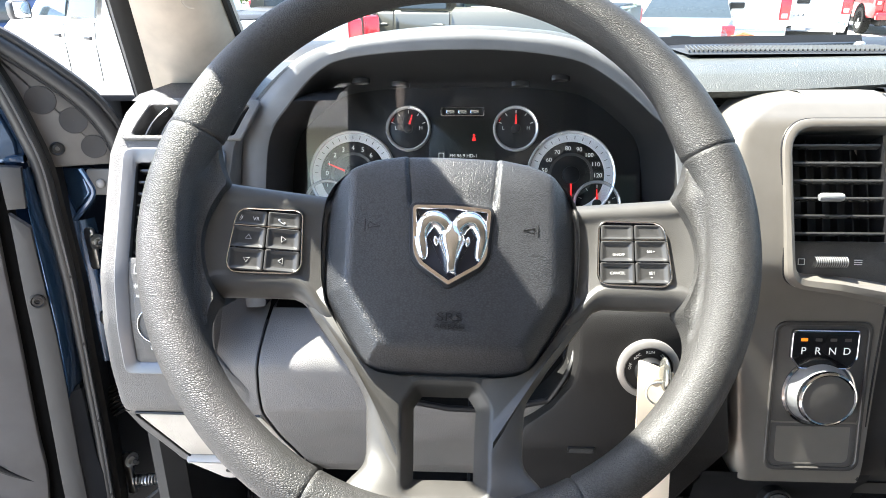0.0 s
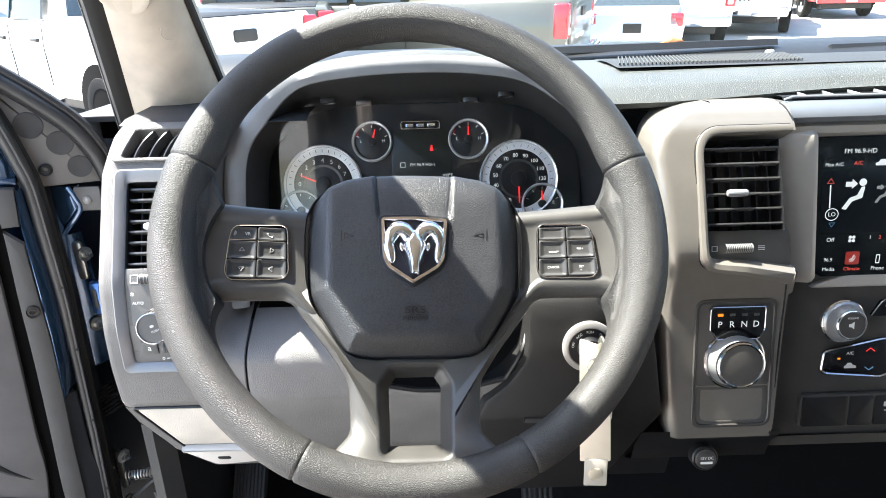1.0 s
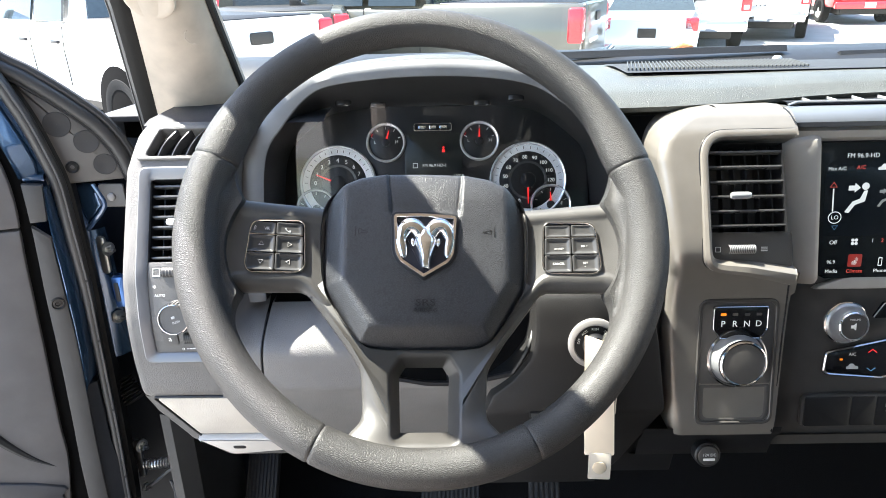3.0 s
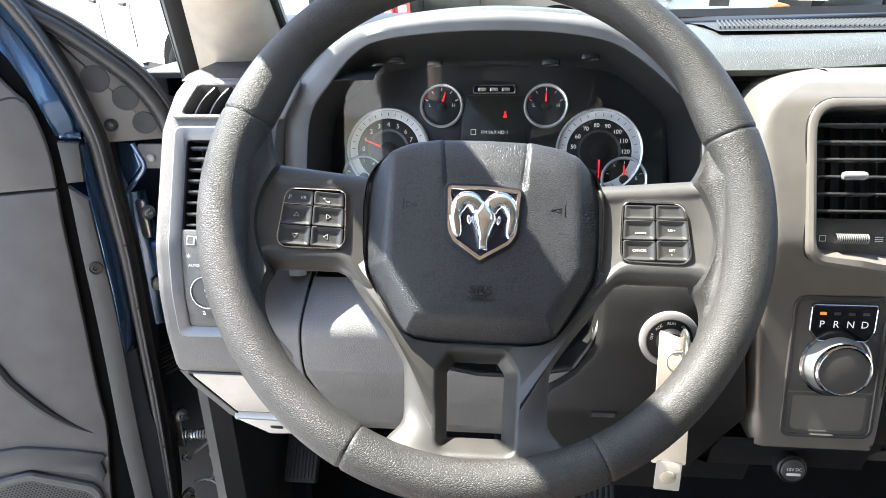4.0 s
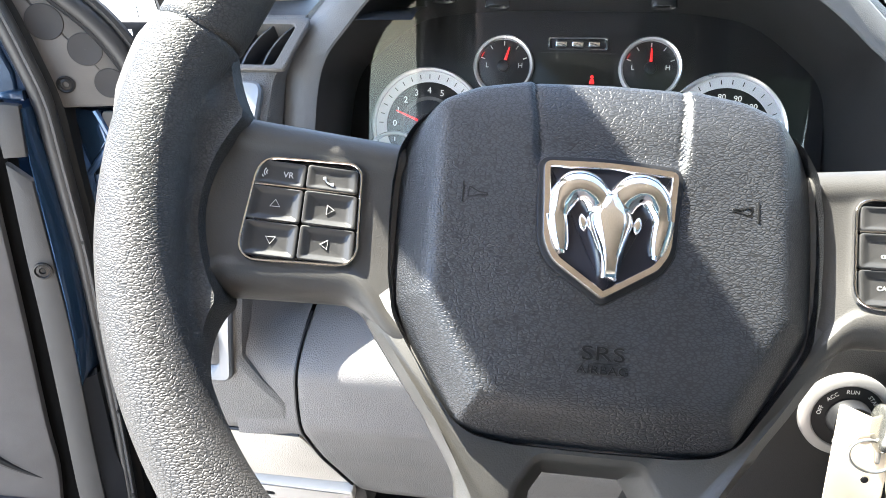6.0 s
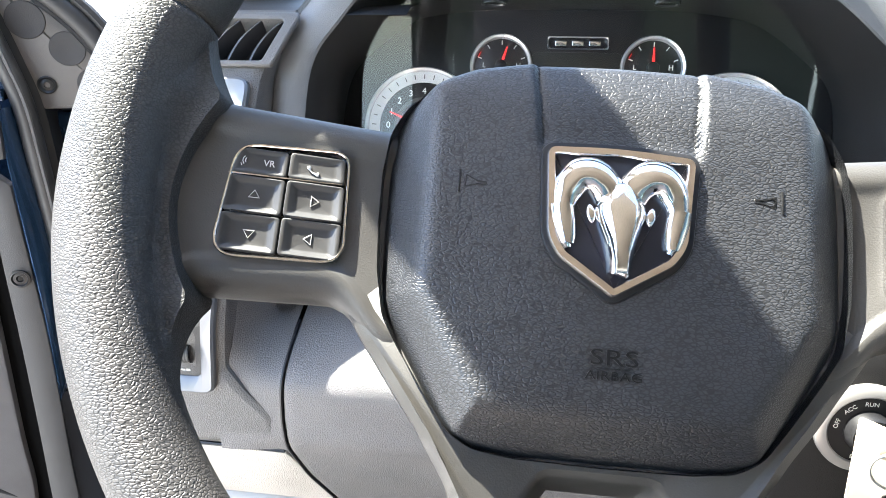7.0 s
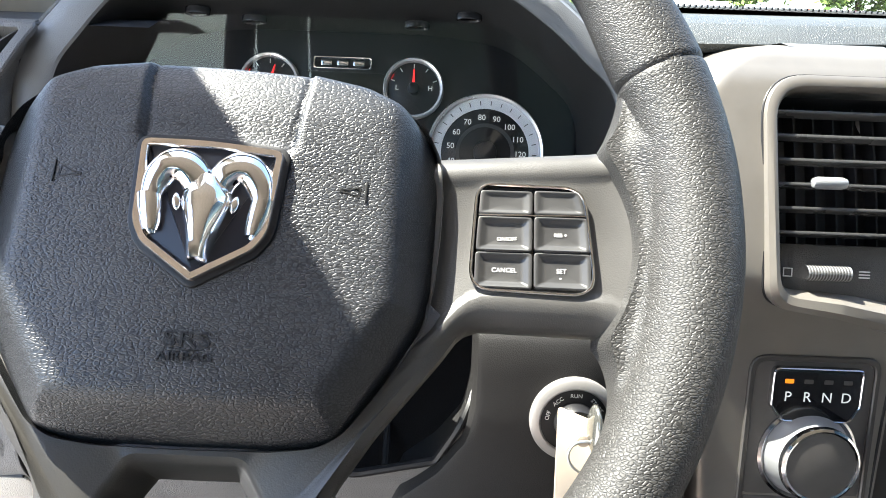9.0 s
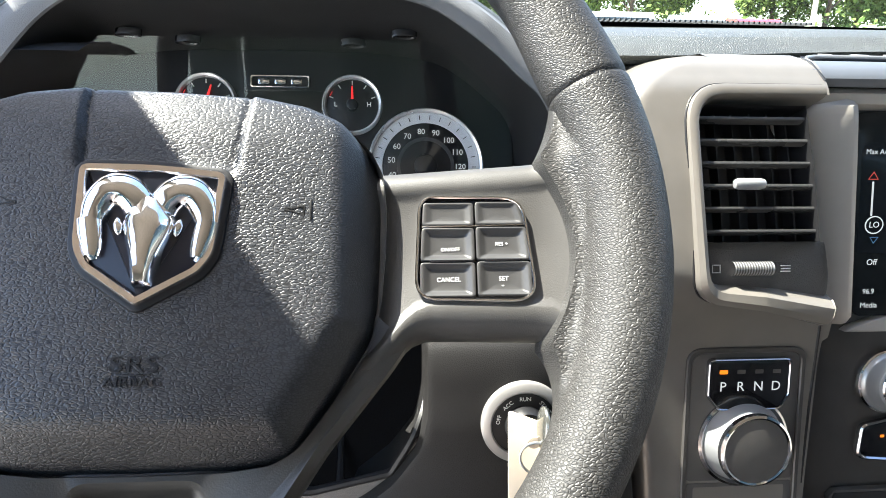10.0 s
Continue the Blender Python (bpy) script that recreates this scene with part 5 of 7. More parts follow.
for y, w, h in ((0.0004, 0.0010, 0.0044), (-0.0012, 0.0046, 0.0062), (-0.0040, 0.0080, 0.0074), (-0.0075, 0.0094, 0.0082), (-0.0110, 0.0088, 0.0088), (-0.0150, 0.0076, 0.0090), (-0.0190, 0.0062, 0.0090), (-0.0230, 0.0052, 0.0088), (-0.0265, 0.0044, 0.0084), (-0.0285, 0.0041, 0.0082), (-0.0308, 0.0038, 0.0076), (-0.0318, 0.0030, 0.0030)):
    head_rings.append([(w * c, y + 0.0016 * (1 - abs(c)) * (1 if y > -0.002 else 0), 0.0010 + (h - 0.0010) * k) for c, k in ((-1, 0), (-0.96, 0.30), (-0.80, 0.58), (-0.52, 0.92), (-0.42, 0.985), (0, 1.0), (0.42, 0.985), (0.52, 0.92), (0.80, 0.58), (0.96, 0.30), (1, 0))])
part("emblem_head", loft(head_rings, closed=False, caps=False), CHROME, badge)

# black marks hold the shade of their moulded edges in the colour
MOULD = mat("moulded_mark_shade", (0.003, 0.003, 0.003), 0.5, mottle=0.05)
for s in (-1, 1):
    hx = 0.0515 * s
    hz = pad_height(hx, 0.0) - 0.0013
    bar_m = part("horn_mark", plate(fillet(rect(-0.0004, -0.0042, 0.0004, 0.0042), 0.0003, 2), -0.0003, 0.0005, 0.0001), MOULD, pad)
    bar_m.matrix_local = pose(hx + 0.0050 * s, 0.0, hz, 0, 4 * s, 0)
    flare = [(-0.0050, -0.0010), (-0.0015, -0.0012), (0.0030, -0.0026), (0.0030, 0.0026), (-0.0015, 0.0006), (-0.0050, 0.0004)]
    line = ccw(fillet([(x * s, y) for x, y in flare], 0.0006, 3))
    ob = part("horn_mark", bezel(line, offset(line, 0.0006), -0.0003, 0.0005, 0.0001, n=70), MOULD, pad)
    ob.matrix_local = pose(hx, 0.0, hz, 0, 4 * s, -4)
text("SRS", 0.0075, pose(0, -0.0582, pad_height(0, -0.0582) - 0.0008) @ Matrix.Diagonal((1.45, 1, 1, 1)), pad, MOULD, depth=0.0003)
text("AIRBAG", 0.0042, pose(0, -0.0640, pad_height(0, -0.0640) - 0.0008) @ Matrix.Diagonal((1.3, 1, 1, 1)), pad, MOULD, depth=0.0003)
part("lettering_rule", plate(rect(-0.0055, -0.06165, 0.0055, -0.0613), -0.001, pad_height(0, -0.06) - 0.0006, 0.0001), MOULD, pad)


def spoke_mesh(s):
    """A side spoke: a rounded bar from behind the cover to the rim, its face rising towards the rim."""
    rings = []
    for u in (0.060, 0.070, 0.076, 0.080, 0.084, 0.088, 0.091, 0.094, 0.098, 0.103, 0.110, 0.130, 0.145, 0.152, 0.158, 0.164, 0.170, 0.176):
        k = (u - 0.088) / 0.07
        flare = smoothstep(0.150, 0.172, u)
        top = 0.0255 + 0.004 * k + 0.012 * flare
        bot = -0.0455 - 0.002 * k - 0.012 * flare - 0.022 * smoothstep(0.106, 0.076, u) ** 1.3
        face = -0.0165 + 0.15 * (u - 0.088) + 0.004 * flare
        b = 0.0100
        ring = []
        arc = [math.pi / 2 * q / 6 for q in range(7)]
        section = [(top, face - 0.026)] + [(top - b + b * math.cos(a), face - b + b * math.sin(a)) for a in arc]
        section += [(top - 0.0115, face - 0.0002), (top - 0.0130, face - 0.0008), (top - 0.0145, face - 0.0016), (top - 0.0165, face - 0.0020)]
        section += [(bot + 0.0170, face - 0.0020), (bot + 0.0155, face - 0.0016), (bot + 0.0140, face - 0.0008), (bot + 0.0128, face - 0.0002)]
        section += [(bot + 1.2 * b * (1 - math.sin(a)), face - 1.3 * b * (1 - math.cos(a))) for a in arc] + [(bot + 0.002, face - 0.026)]
        for y, h in section:
            ring.append((u * s, y, h))
        rings.append(ring)
    return loft(rings)


ICON = mat("button_print", (0.62, 0.62, 0.60), 0.6, mottle=0.03)


def keypad(s):
    """Six buttons in a chrome-edged frame on a side spoke."""
    sp = part("side_spoke", spoke_mesh(s), SPOKE, wheel, "satin dark grey spoke with a push-button panel")
    base = pose(0.1225 * s, -0.0096, -0.0128, 0, -9 * s, 0) @ Matrix.Diagonal((0.975, 0.97, 1, 1))
    o = fillet([(0.0188 * s, 0.0190), (-0.0215 * s, 0.0205), (-0.0235 * s, -0.0205), (0.0228 * s, -0.0222)], [0.008, 0.005, 0.007, 0.007], 5)
    o = ccw(o)
    fr = part("button_frame", bezel(offset(o, -0.0022), offset(o, -0.0010), -0.002, 0.0025, 0.0003, -0.002, n=80), mat("button_frame_silver", (0.62, 0.61, 0.60), 0.14, metal=1.0, mottle=0.04), sp)
    fr.matrix_local = base
    pan = part("button_tray", plate(offset(o, -0.0012), -0.003, 0.0001, 0.0002), BLACKG, sp)
    pan.matrix_local = base
    rows = ((0.0194, 0.0092), (0.0082, -0.0062), (-0.0068, -0.0213))
    labels = {-1: (("VR", "C"), ("^", ">"), ("v", "<")), 1: (("", ""), ("", ""), ("CANCEL", "SET"))}[s]
    for i, (y1, y0) in enumerate(rows):
        for j, (x0, x1) in enumerate(((-0.0226, -0.0003), (0.0003, 0.0222))):
            ends = {0: (0.0214, 0.0186), 1: (0.0226, 0.0216), 2: (0.0228, 0.0227)}[i]
            inner = {0: (0.0222, 0.0216), 1: (0.0230, 0.0223), 2: (0.0232, 0.0231)}[i]
            lo, hi = (ends if (x1 > 0.01) == (s > 0) else inner)
            a0, b0 = (x0, lo) if x1 > 0.01 else (-lo, x1)
            a1, b1 = (x0, hi) if x1 > 0.01 else (-hi, x1)
            p = ccw(fillet([(a0, y0), (b0, y0 - 0.0004), (b1, y1 - 0.0004), (a1, y1)], 0.0016, 4))
            b = part("button", plate(p, -0.001, 0.0024, 0.0005, 0.0017 if i else 0.0010), mat("button_plastic", (0.034, 0.033, 0.032), 0.40, spec=0.55, grain=0.0001, size=2500, bump=0.2, kind="noise"), sp)
            b.matrix_local = base
            cx, cy, top = (x0 + x1) / 2, (y0 + y1) / 2, 0.0008
            tag = labels[i][j]
            if len(tag) > 2:
                text(tag, 0.0026, base @ pose(cx, cy, top), sp, ICON, depth=0.0001)
            elif tag == "VR":
                text(tag, 0.0036, base @ pose(cx + 0.004, cy - 0.0005, top + 0.0009), sp, ICON, depth=0.0001)
                for k in range(3):
                    arc = [(cx - 0.004 + (0.0012 + 0.001 * k) * math.cos(a), cy + (0.0012 + 0.001 * k) * math.sin(a), top + 0.0010) for a in (2.3, 2.8, 3.3, 3.9)]
                    part("voice_mark", tube(arc, 0.0002, 5), ICON, sp).matrix_local = base
            elif tag == "C":
                arc = [(cx + 0.0035 * math.cos(a) , cy + 0.001 + 0.0035 * math.sin(a), top + 0.0010) for a in [3.3 + 0.2 * k for k in range(9)]]
                ph = part("phone_mark", tube(arc, [0.0008, 0.0008, 0.0004, 0.0003, 0.0003, 0.0003, 0.0004, 0.0008, 0.0008], 6), ICON, sp)
                ph.matrix_local = base
            elif tag:
                turn = {"^": 0, ">": -90, "v": 180, "<": 90}[tag]
                tri = [(0.0026 * math.sin(2 * math.pi * k / 3) * 0.9, 0.0020 * math.cos(2 * math.pi * k / 3), 0) for k in range(3)]
                a = part("arrow_mark", tube(tri, 0.00022, 5, True), ICON, sp)
                a.matrix_local = base @ pose(cx, cy, top + 0.0002, 0, 0, turn)
    part("row_divider", plate(rect(-0.0222, 0.0084, 0.0215, 0.0090), -0.001, 0.0022, 0.0001), MATS["button_frame_silver"], sp).matrix_local = base
    for x in (-0.0115, 0.0112):
        part("button_slot", plate(fillet(rect(x - 0.0075, -0.0070, x + 0.0075, -0.0060), 0.0003, 2), -0.001, 0.0026, 0.0002), BLACKG, sp).matrix_local = base
    if s > 0:
        for tag, x, y in (("GEAR +", 0.011, 0.0125), ("ON/OFF", -0.0105, -0.0012), ("RES +", 0.011, 0.0008)):
            text(tag, 0.0022, base @ pose(x, y, 0.0009), sp, ICON, depth=0.0001)
    text("-", 0.004, base @ pose(0.0108, -0.0166, 0.0007), sp, ICON, depth=0.0001) if s > 0 else None


def rim_web(s):
    """Where the rim's skin runs in over the end of a side spoke, up to an arched seam."""
    rows = []
    n = 44
    for j in range(n + 1):
        v = -0.084 + 0.144 * j / n
        out = max(v - 0.026, -0.050 - v, 0.0) / 0.034
        rim_in, rim_top = math.sqrt(0.1665 ** 2 - v * v), math.sqrt(0.1825 ** 2 - v * v)
        u_mid = 0.1600 - 0.0130 * (max(-1.0, min(1.0, (v + 0.012) / 0.038))) ** 2
        ease = min(out, 1) ** 0.75
        u0 = u_mid + (rim_in - u_mid) * ease
        face = -0.0150 + 0.15 * (u_mid - 0.088) + 0.003 * smoothstep(0.150, 0.172, u_mid)
        h_e = face * (1 - ease)
        row = [(u0 * s, v, h_e - 0.016 * (1 - ease) - 0.002), (u0 * s, v, h_e - 0.0012)]
        for k in range(17):
            q = k / 16
            u = u0 + 0.0006 + (rim_top - u0 - 0.0006) * q
            side = math.exp(-((math.degrees(math.atan2(abs(v), u)) - 4) / 22) ** 2)
            r_n = 0.0165 + 0.001 * side
            d = (math.hypot(u, v) - 0.1825) / (0.0152 + 0.0026 * side)
            tube_h = r_n * math.sqrt(max(0.0, 1 - min(abs(d), 1) ** 2)) - 0.0007
            top = r_n - 0.0012
            web_h = h_e + (top - h_e) * smoothstep(-0.35, 1.0, q) - 0.22 * (top - h_e) * (1 - q)
            k_ = 0.004
            blend = max(web_h, tube_h) + 0.25 * k_ * max(0.0, 1 - abs(web_h - tube_h) / k_) ** 2 * (1 - q)
            row.append((u * s, v, blend + 0.0001))
        rows.append(row)
    return loft(rows, closed=False, caps=False)


for s in (-1, 1):
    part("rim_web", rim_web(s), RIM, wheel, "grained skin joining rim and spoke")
keypad(-1)
keypad(1)


def lower_spokes():
    """The two foot spokes as one frame round an opening with a sloped lip."""
    outer = [(-0.080, -0.030), (-0.100, -0.0435), (-0.0895, -0.0585), (-0.066, -0.088), (-0.0515, -0.110), (-0.0495, -0.148), (-0.062, -0.160), (-0.066, -0.176), (0.066, -0.176), (0.062, -0.160), (0.0495, -0.148), (0.0515, -0.110), (0.066, -0.088), (0.0895, -0.0585), (0.100, -0.0435), (0.080, -0.030)]
    outer = fillet(outer, [0.002, 0.004, 0.012, 0.02, 0.02, 0.012, 0.02, 0.002, 0.002, 0.02, 0.012, 0.02, 0.02, 0.012, 0.004, 0.002], 5)
    inner = fillet([(-0.0275, -0.112), (-0.019, -0.0995), (0.019, -0.0995), (0.0275, -0.112), (0.0255, -0.164), (-0.0255, -0.164)], [0.012, 0.006, 0.006, 0.012, 0.007, 0.007], 6)
    n = 160
    o, i = resample(ccw(outer), n, (0, -1)), resample(ccw(inner), n, (0, -1))
    deep = offset(i, 0.0065)

    def z(p, extra=0.0):
        return -0.019 + 0.012 * smoothstep(-0.13, -0.17, p[1]) + 0.003 * smoothstep(-0.104, -0.092, p[1]) - 0.0025 * smoothstep(-0.078, -0.060, p[1]) - extra

    rings = [[(*p, -0.040) for p in offset(o, 0.004)], [(*p, z(p, 0.010)) for p in o], [(*p, z(p, 0.003)) for p in offset(o, 0.0012)], [(*p, z(p)) for p in offset(o, 0.005)],
             [(*p, z(p)) for p in offset(i, -0.0035)], [(*p, z(p, 0.0012)) for p in offset(i, -0.0012)], [(*p, z(p, 0.0035)) for p in i], [(*p, z(p, 0.020)) for p in deep], [(*p, z(p, 0.024)) for p in deep]]
    return loft(rings, caps=False)


part("lower_spoke", lower_spokes(), SPOKE, wheel, "satin grey double lower spoke framing an open slot")
part("hub", plate(fillet(rect(-0.06, -0.085, 0.06, 0.03), 0.015, 4), -0.05, -0.024, 0.003), BLACK, wheel)

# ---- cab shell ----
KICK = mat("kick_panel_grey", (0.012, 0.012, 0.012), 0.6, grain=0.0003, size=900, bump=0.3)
# roof and walls stay out of view; added to hold back sky light
roof = part("roof", loft([[(x, y, z) for x, z in ((-0.46, 1.835), (-0.44, 1.90), (-0.30, 1.945), (0.1, 1.965), (0.8, 1.965), (1.05, 1.945), (1.2, 1.90), (1.22, 1.835))] for y in (-1.9, -1.0, -0.4, -0.06)], closed=False, caps=False), mat("headliner_cloth", (0.36, 0.31, 0.25), 0.9, grain=0.0006, size=900, bump=0.3, kind="noise"))
tagged(roof, "light beige cab roof lining", "roof", kind="structure")
m = roof.modifiers.new("thickness", "SOLIDIFY")
m.thickness, m.offset = 0.03, 1
back = part("wall_rear", plate(rect(-0.5, 0.25, 1.25, 1.45), -0.02, 0.02, 0.004, m=pose(0, -1.75, 0, 90)), mat("beige_cab_trim", (0.30, 0.285, 0.27), 0.7, grain=0.0003, size=600, bump=0.3))
tagged(back, "beige cab back wall", "wall", kind="structure")
side = part("wall_side", plate(rect(-1.75, 0.25, 0.75, 1.36), -0.02, 0.02, 0.004, m=pose(1.24, 0, 0, 90, 0, 90)), MATS["beige_cab_trim"])
tagged(side, "beige cab side wall", "wall", kind="structure")
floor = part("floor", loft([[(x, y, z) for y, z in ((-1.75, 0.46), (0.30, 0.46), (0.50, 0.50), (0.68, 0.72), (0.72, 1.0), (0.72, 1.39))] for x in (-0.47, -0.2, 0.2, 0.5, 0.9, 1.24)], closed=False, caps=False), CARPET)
tagged(floor, "black carpeted footwell floor", "floor", kind="structure")

# driver's seat behind the wheel: out of view, added for its warm reflection
SEAT = mat("warm_grey_seat_cloth", (0.30, 0.255, 0.225), 0.9, spec=0.2, grain=0.0006, size=900, bump=0.4, kind="noise")
seat = thing("driver_seat", pose(0.0, -0.52, 0.46), "unseen warm grey cloth seat added for its reflection in the wheel", "seat")
SEAT_X = (-0.27, -0.265, -0.24, -0.19, -0.12, 0.0, 0.12, 0.19, 0.24, 0.265, 0.27)


def bolster(x):
    return 0.028 * smoothstep(0.13, 0.21, abs(x)) - 0.05 * smoothstep(0.235, 0.27, abs(x))


part("cushion", loft([[(x, y, z + (bolster(x) if z > 0.3 else 0)) for y, z in ((-0.27, 0.12), (0.24, 0.14), (0.275, 0.22), (0.268, 0.33), (0.235, 0.372), (0.15, 0.378), (0.0, 0.360), (-0.20, 0.345), (-0.27, 0.34))] for x in SEAT_X]), SEAT, seat)
part("backrest", loft([[(x * (1 - 0.18 * max(0, z - 0.6)), y + (bolster(x) if k < 6 else 0), z) for k, (y, z) in enumerate(((-0.20, 0.33), (-0.225, 0.45), (-0.235, 0.60), (-0.27, 0.75), (-0.315, 0.90), (-0.345, 0.965), (-0.385, 0.985), (-0.42, 0.96), (-0.43, 0.90), (-0.38, 0.60), (-0.34, 0.33)))] for x in SEAT_X]), SEAT, seat)
part("seat_base", plate(rect(-0.22, -0.24, 0.22, 0.20), 0.0, 0.13, 0.01), BLACK, seat)

# dark panes and door wall out of view, added to cut ambient light
TINTED = mat("dimming_glass", (1, 1, 1))
thin_glass(TINTED, (0.22, 0.24, 0.23, 1), 0.06)
for nm, m, o, l in (("window_1", pose(0, -1.75, 0, 90), [(-0.48, 1.44), (1.23, 1.44), (1.14, 1.92), (-0.38, 1.92)], "dark tinted rear window"),
                    ("window_2", pose(1.235, 0, 0, 90, 0, 90), [(-1.75, 1.355), (0.34, 1.355), (-0.10, 1.88), (-1.70, 1.88)], "tinted passenger side window"),
                    ("window_3", pose(-0.47, 0, 0, 90, 0, 90), [(-1.75, 1.30), (-0.98, 1.30), (-0.98, 1.85), (-1.70, 1.85)], "tinted rear door window")):
    tagged(part(nm, plate(o, -0.002, 0.002, 0.0005, m=m), TINTED), l, "window", kind="structure")
rd = part("wall_door", plate(rect(-1.75, 0.25, -0.98, 1.31), -0.02, 0.02, 0.004, m=pose(-0.47, 0, 0, 90, 0, 90)), MATS["beige_cab_trim"])
tagged(rd, "unseen beige rear door wall that closes the cab", "wall", kind="structure")

# two unseen plates added to stop sun leaking into the footwell
cs = part("wall_cowl", plate(rect(0.44, 0.30, 0.95, 1.37), -0.01, 0.01, 0.003, m=pose(-0.452, 0, 0, 90, 0, 90)), KICK)
tagged(cs, "unseen dark body side that keeps sun off the footwell", "wall", kind="structure")
ct = part("wall_cowl_top", plate(rect(-0.462, 0.40, -0.30, 0.95), 1.366, 1.374, 0.002), KICK)
tagged(ct, "unseen dark ledge that keeps sun off the pedals", "wall", kind="structure")

# windscreen pillar with its trim and seals
PB, PT = 1.36, 1.90


def pillar_y(z):
    return 0.365 - 0.80 * (z - PB)


def pillar_ring(z):
    k = (z - PB) / (1.52 - PB)
    l = -0.3625 + 0.046 * min(k, 1) + 0.020 * max(0, k - 1)
    r = -0.2470 + 0.0 * k + 0.010 * max(0, k - 1) - 0.03 * max(0, 0.25 - k)
    y = pillar_y(z)
    w = r - l
    return [(l, y + 0.012, z), (l + w * 0.06, y + 0.001, z), (l + w * 0.3, y - 0.006, z), (l + w * 0.62, y - 0.003, z), (l + w * 0.86, y + 0.012, z), (r, y + 0.034, z), (r + 0.002, y + 0.07, z), (l, y + 0.07, z)]


pil = part("windscreen_pillar", loft([pillar_ring(PB - 0.05 + (PT - PB + 0.05) * i / 24) for i in range(25)]), PILLAR)
tagged(pil, "beige moulded windscreen pillar trim", "pillar", kind="structure")
clip_m = pose(-0.262, pillar_y(1.475) - 0.0035, 1.478, 128 - 15, 0, 10)
part("pillar_clip", tube([clip_m @ Vector((0.0085 * math.cos(q), 0.0085 * math.sin(q), 0)) for q in [2.2 + 0.25 * k for k in range(12)]], 0.0005, 6), PILLAR, pil)
part("pillar_grip_base", turned([(0.027, -0.004), (0.026, -0.0005), (0.0235, 0.0006), (0.0205, -0.0002), (0.0004, -0.0006)], 36, pose(-0.290, pillar_y(1.515) - 0.006, 1.517, 128)), PILLAR, pil)
seal_rows = []
for i in range(25):
    z = PB - 0.05 + (PT - PB + 0.05) * i / 24
    a = pillar_ring(z)[0]
    x, y = a[0], a[1]
    seal_rows.append([(x + 0.001, y + 0.02, z), (x + 0.001, y - 0.002, z), (x - 0.006, y - 0.009, z), (x - 0.016, y - 0.008, z), (x - 0.024, y + 0.002, z), (x - 0.026, y + 0.02, z), (x - 0.026, y + 0.05, z), (x + 0.001, y + 0.05, z)])
sl = part("pillar_seal", loft(seal_rows), RUBBER, pil, "black rubber door seal")
# strip hidden behind the seal, added to widen the pillar's cast shadow
part("pillar_shadow_strip", loft([[(r[5][0] - 0.004, r[5][1] + 0.024, r[5][2]), (r[5][0] - 0.014, r[5][1] + 0.032, r[5][2]), (r[5][0] - 0.014, r[5][1] + 0.07, r[5][2]), (r[5][0], r[5][1] + 0.08, r[5][2])] for r in seal_rows]), BLUE, pil, "hidden dark blue strip that widens the pillar's shadow")
part("pillar_seal_lip", tube([(r[4][0] - 0.003, r[4][1] + 0.012, r[4][2]) for r in seal_rows], 0.005, 8), RUBBER, pil)
part("glass_edge", tube([(pillar_ring(z)[5][0] + 0.003, pillar_ring(z)[5][1] + 0.010, z) for z in [1.385 + 0.02 * k for k in range(25)]], 0.0045, 6), RUBBER, pil)
rp = part("far_pillar", loft([[(1.23 - 0.10 * (z - 1.36) - dx, y, z) for dx, y in ((0, pillar_y(z) + 0.2), (0.10, pillar_y(z) + 0.2), (0.10, pillar_y(z) + 0.28), (0, pillar_y(z) + 0.28))] for z in (1.34, 1.6, 1.9)]), PILLAR)
tagged(rp, "beige far windscreen pillar trim", "pillar", kind="structure")
ws = part("windscreen", loft([[(x, 0.66 - 0.72 * u - 0.05 * ((x - 0.35) / 0.8) ** 2, 1.398 + 0.51 * u) for x in (-0.42, -0.2, 0.1, 0.35, 0.6, 0.9, 1.16)] for u in (0, 0.25, 0.5, 0.75, 1)], closed=False, caps=False), mat("windscreen_glass", (1, 1, 1)))
thin_glass(MATS["windscreen_glass"], (0.76, 0.775, 0.735, 1), 0.05)
tagged(ws, "clear sloping windscreen", "windscreen", kind="structure")
cowl = thing("cowl", pose(0, 0, 0), "black plastic cowl below the windscreen", "cowl")
part("cowl_cover", loft([[(x, y, z) for y, z in ((0.655, 1.385), (0.69, 1.405), (0.74, 1.417), (0.80, 1.421), (0.86, 1.418), (0.92, 1.38))] for x in (-0.40, 0, 0.4, 0.8, 1.3)], closed=False, caps=False), BLACK, cowl)
hoodp = part("bonnet", loft([[(x, y, z) for y, z in ((0.86, 1.385), (0.93, 1.372), (1.3, 1.32), (1.9, 1.20), (2.1, 1.0))] for x in (-0.28, -0.1, 0.36, 1.0, 1.2)], closed=False, caps=False), BLUE)
tagged(hoodp, "dark blue painted bonnet beyond the windscreen", "bonnet")
wiper = thing("wiper", pose(0, 0, 0), "black windscreen wiper resting at the glass foot", "wiper")
part("wiper_arm", tube([(0.62, 0.80, 1.398), (0.40, 0.74, 1.410), (0.18, 0.70, 1.418)], [0.006, 0.005, 0.004], 6), BLACK, wiper)
part("wiper_blade", loft([[(x, 0.675 + 0.09 * (x - 0.1) + dy, 1.418 + 0.004 * x + dz) for dy, dz in ((-0.008, -0.004), (0.010, -0.004), (0.006, 0.004), (-0.002, 0.007))] for x in (0.16, 0.30, 0.45, 0.62)]), BLACK, wiper)
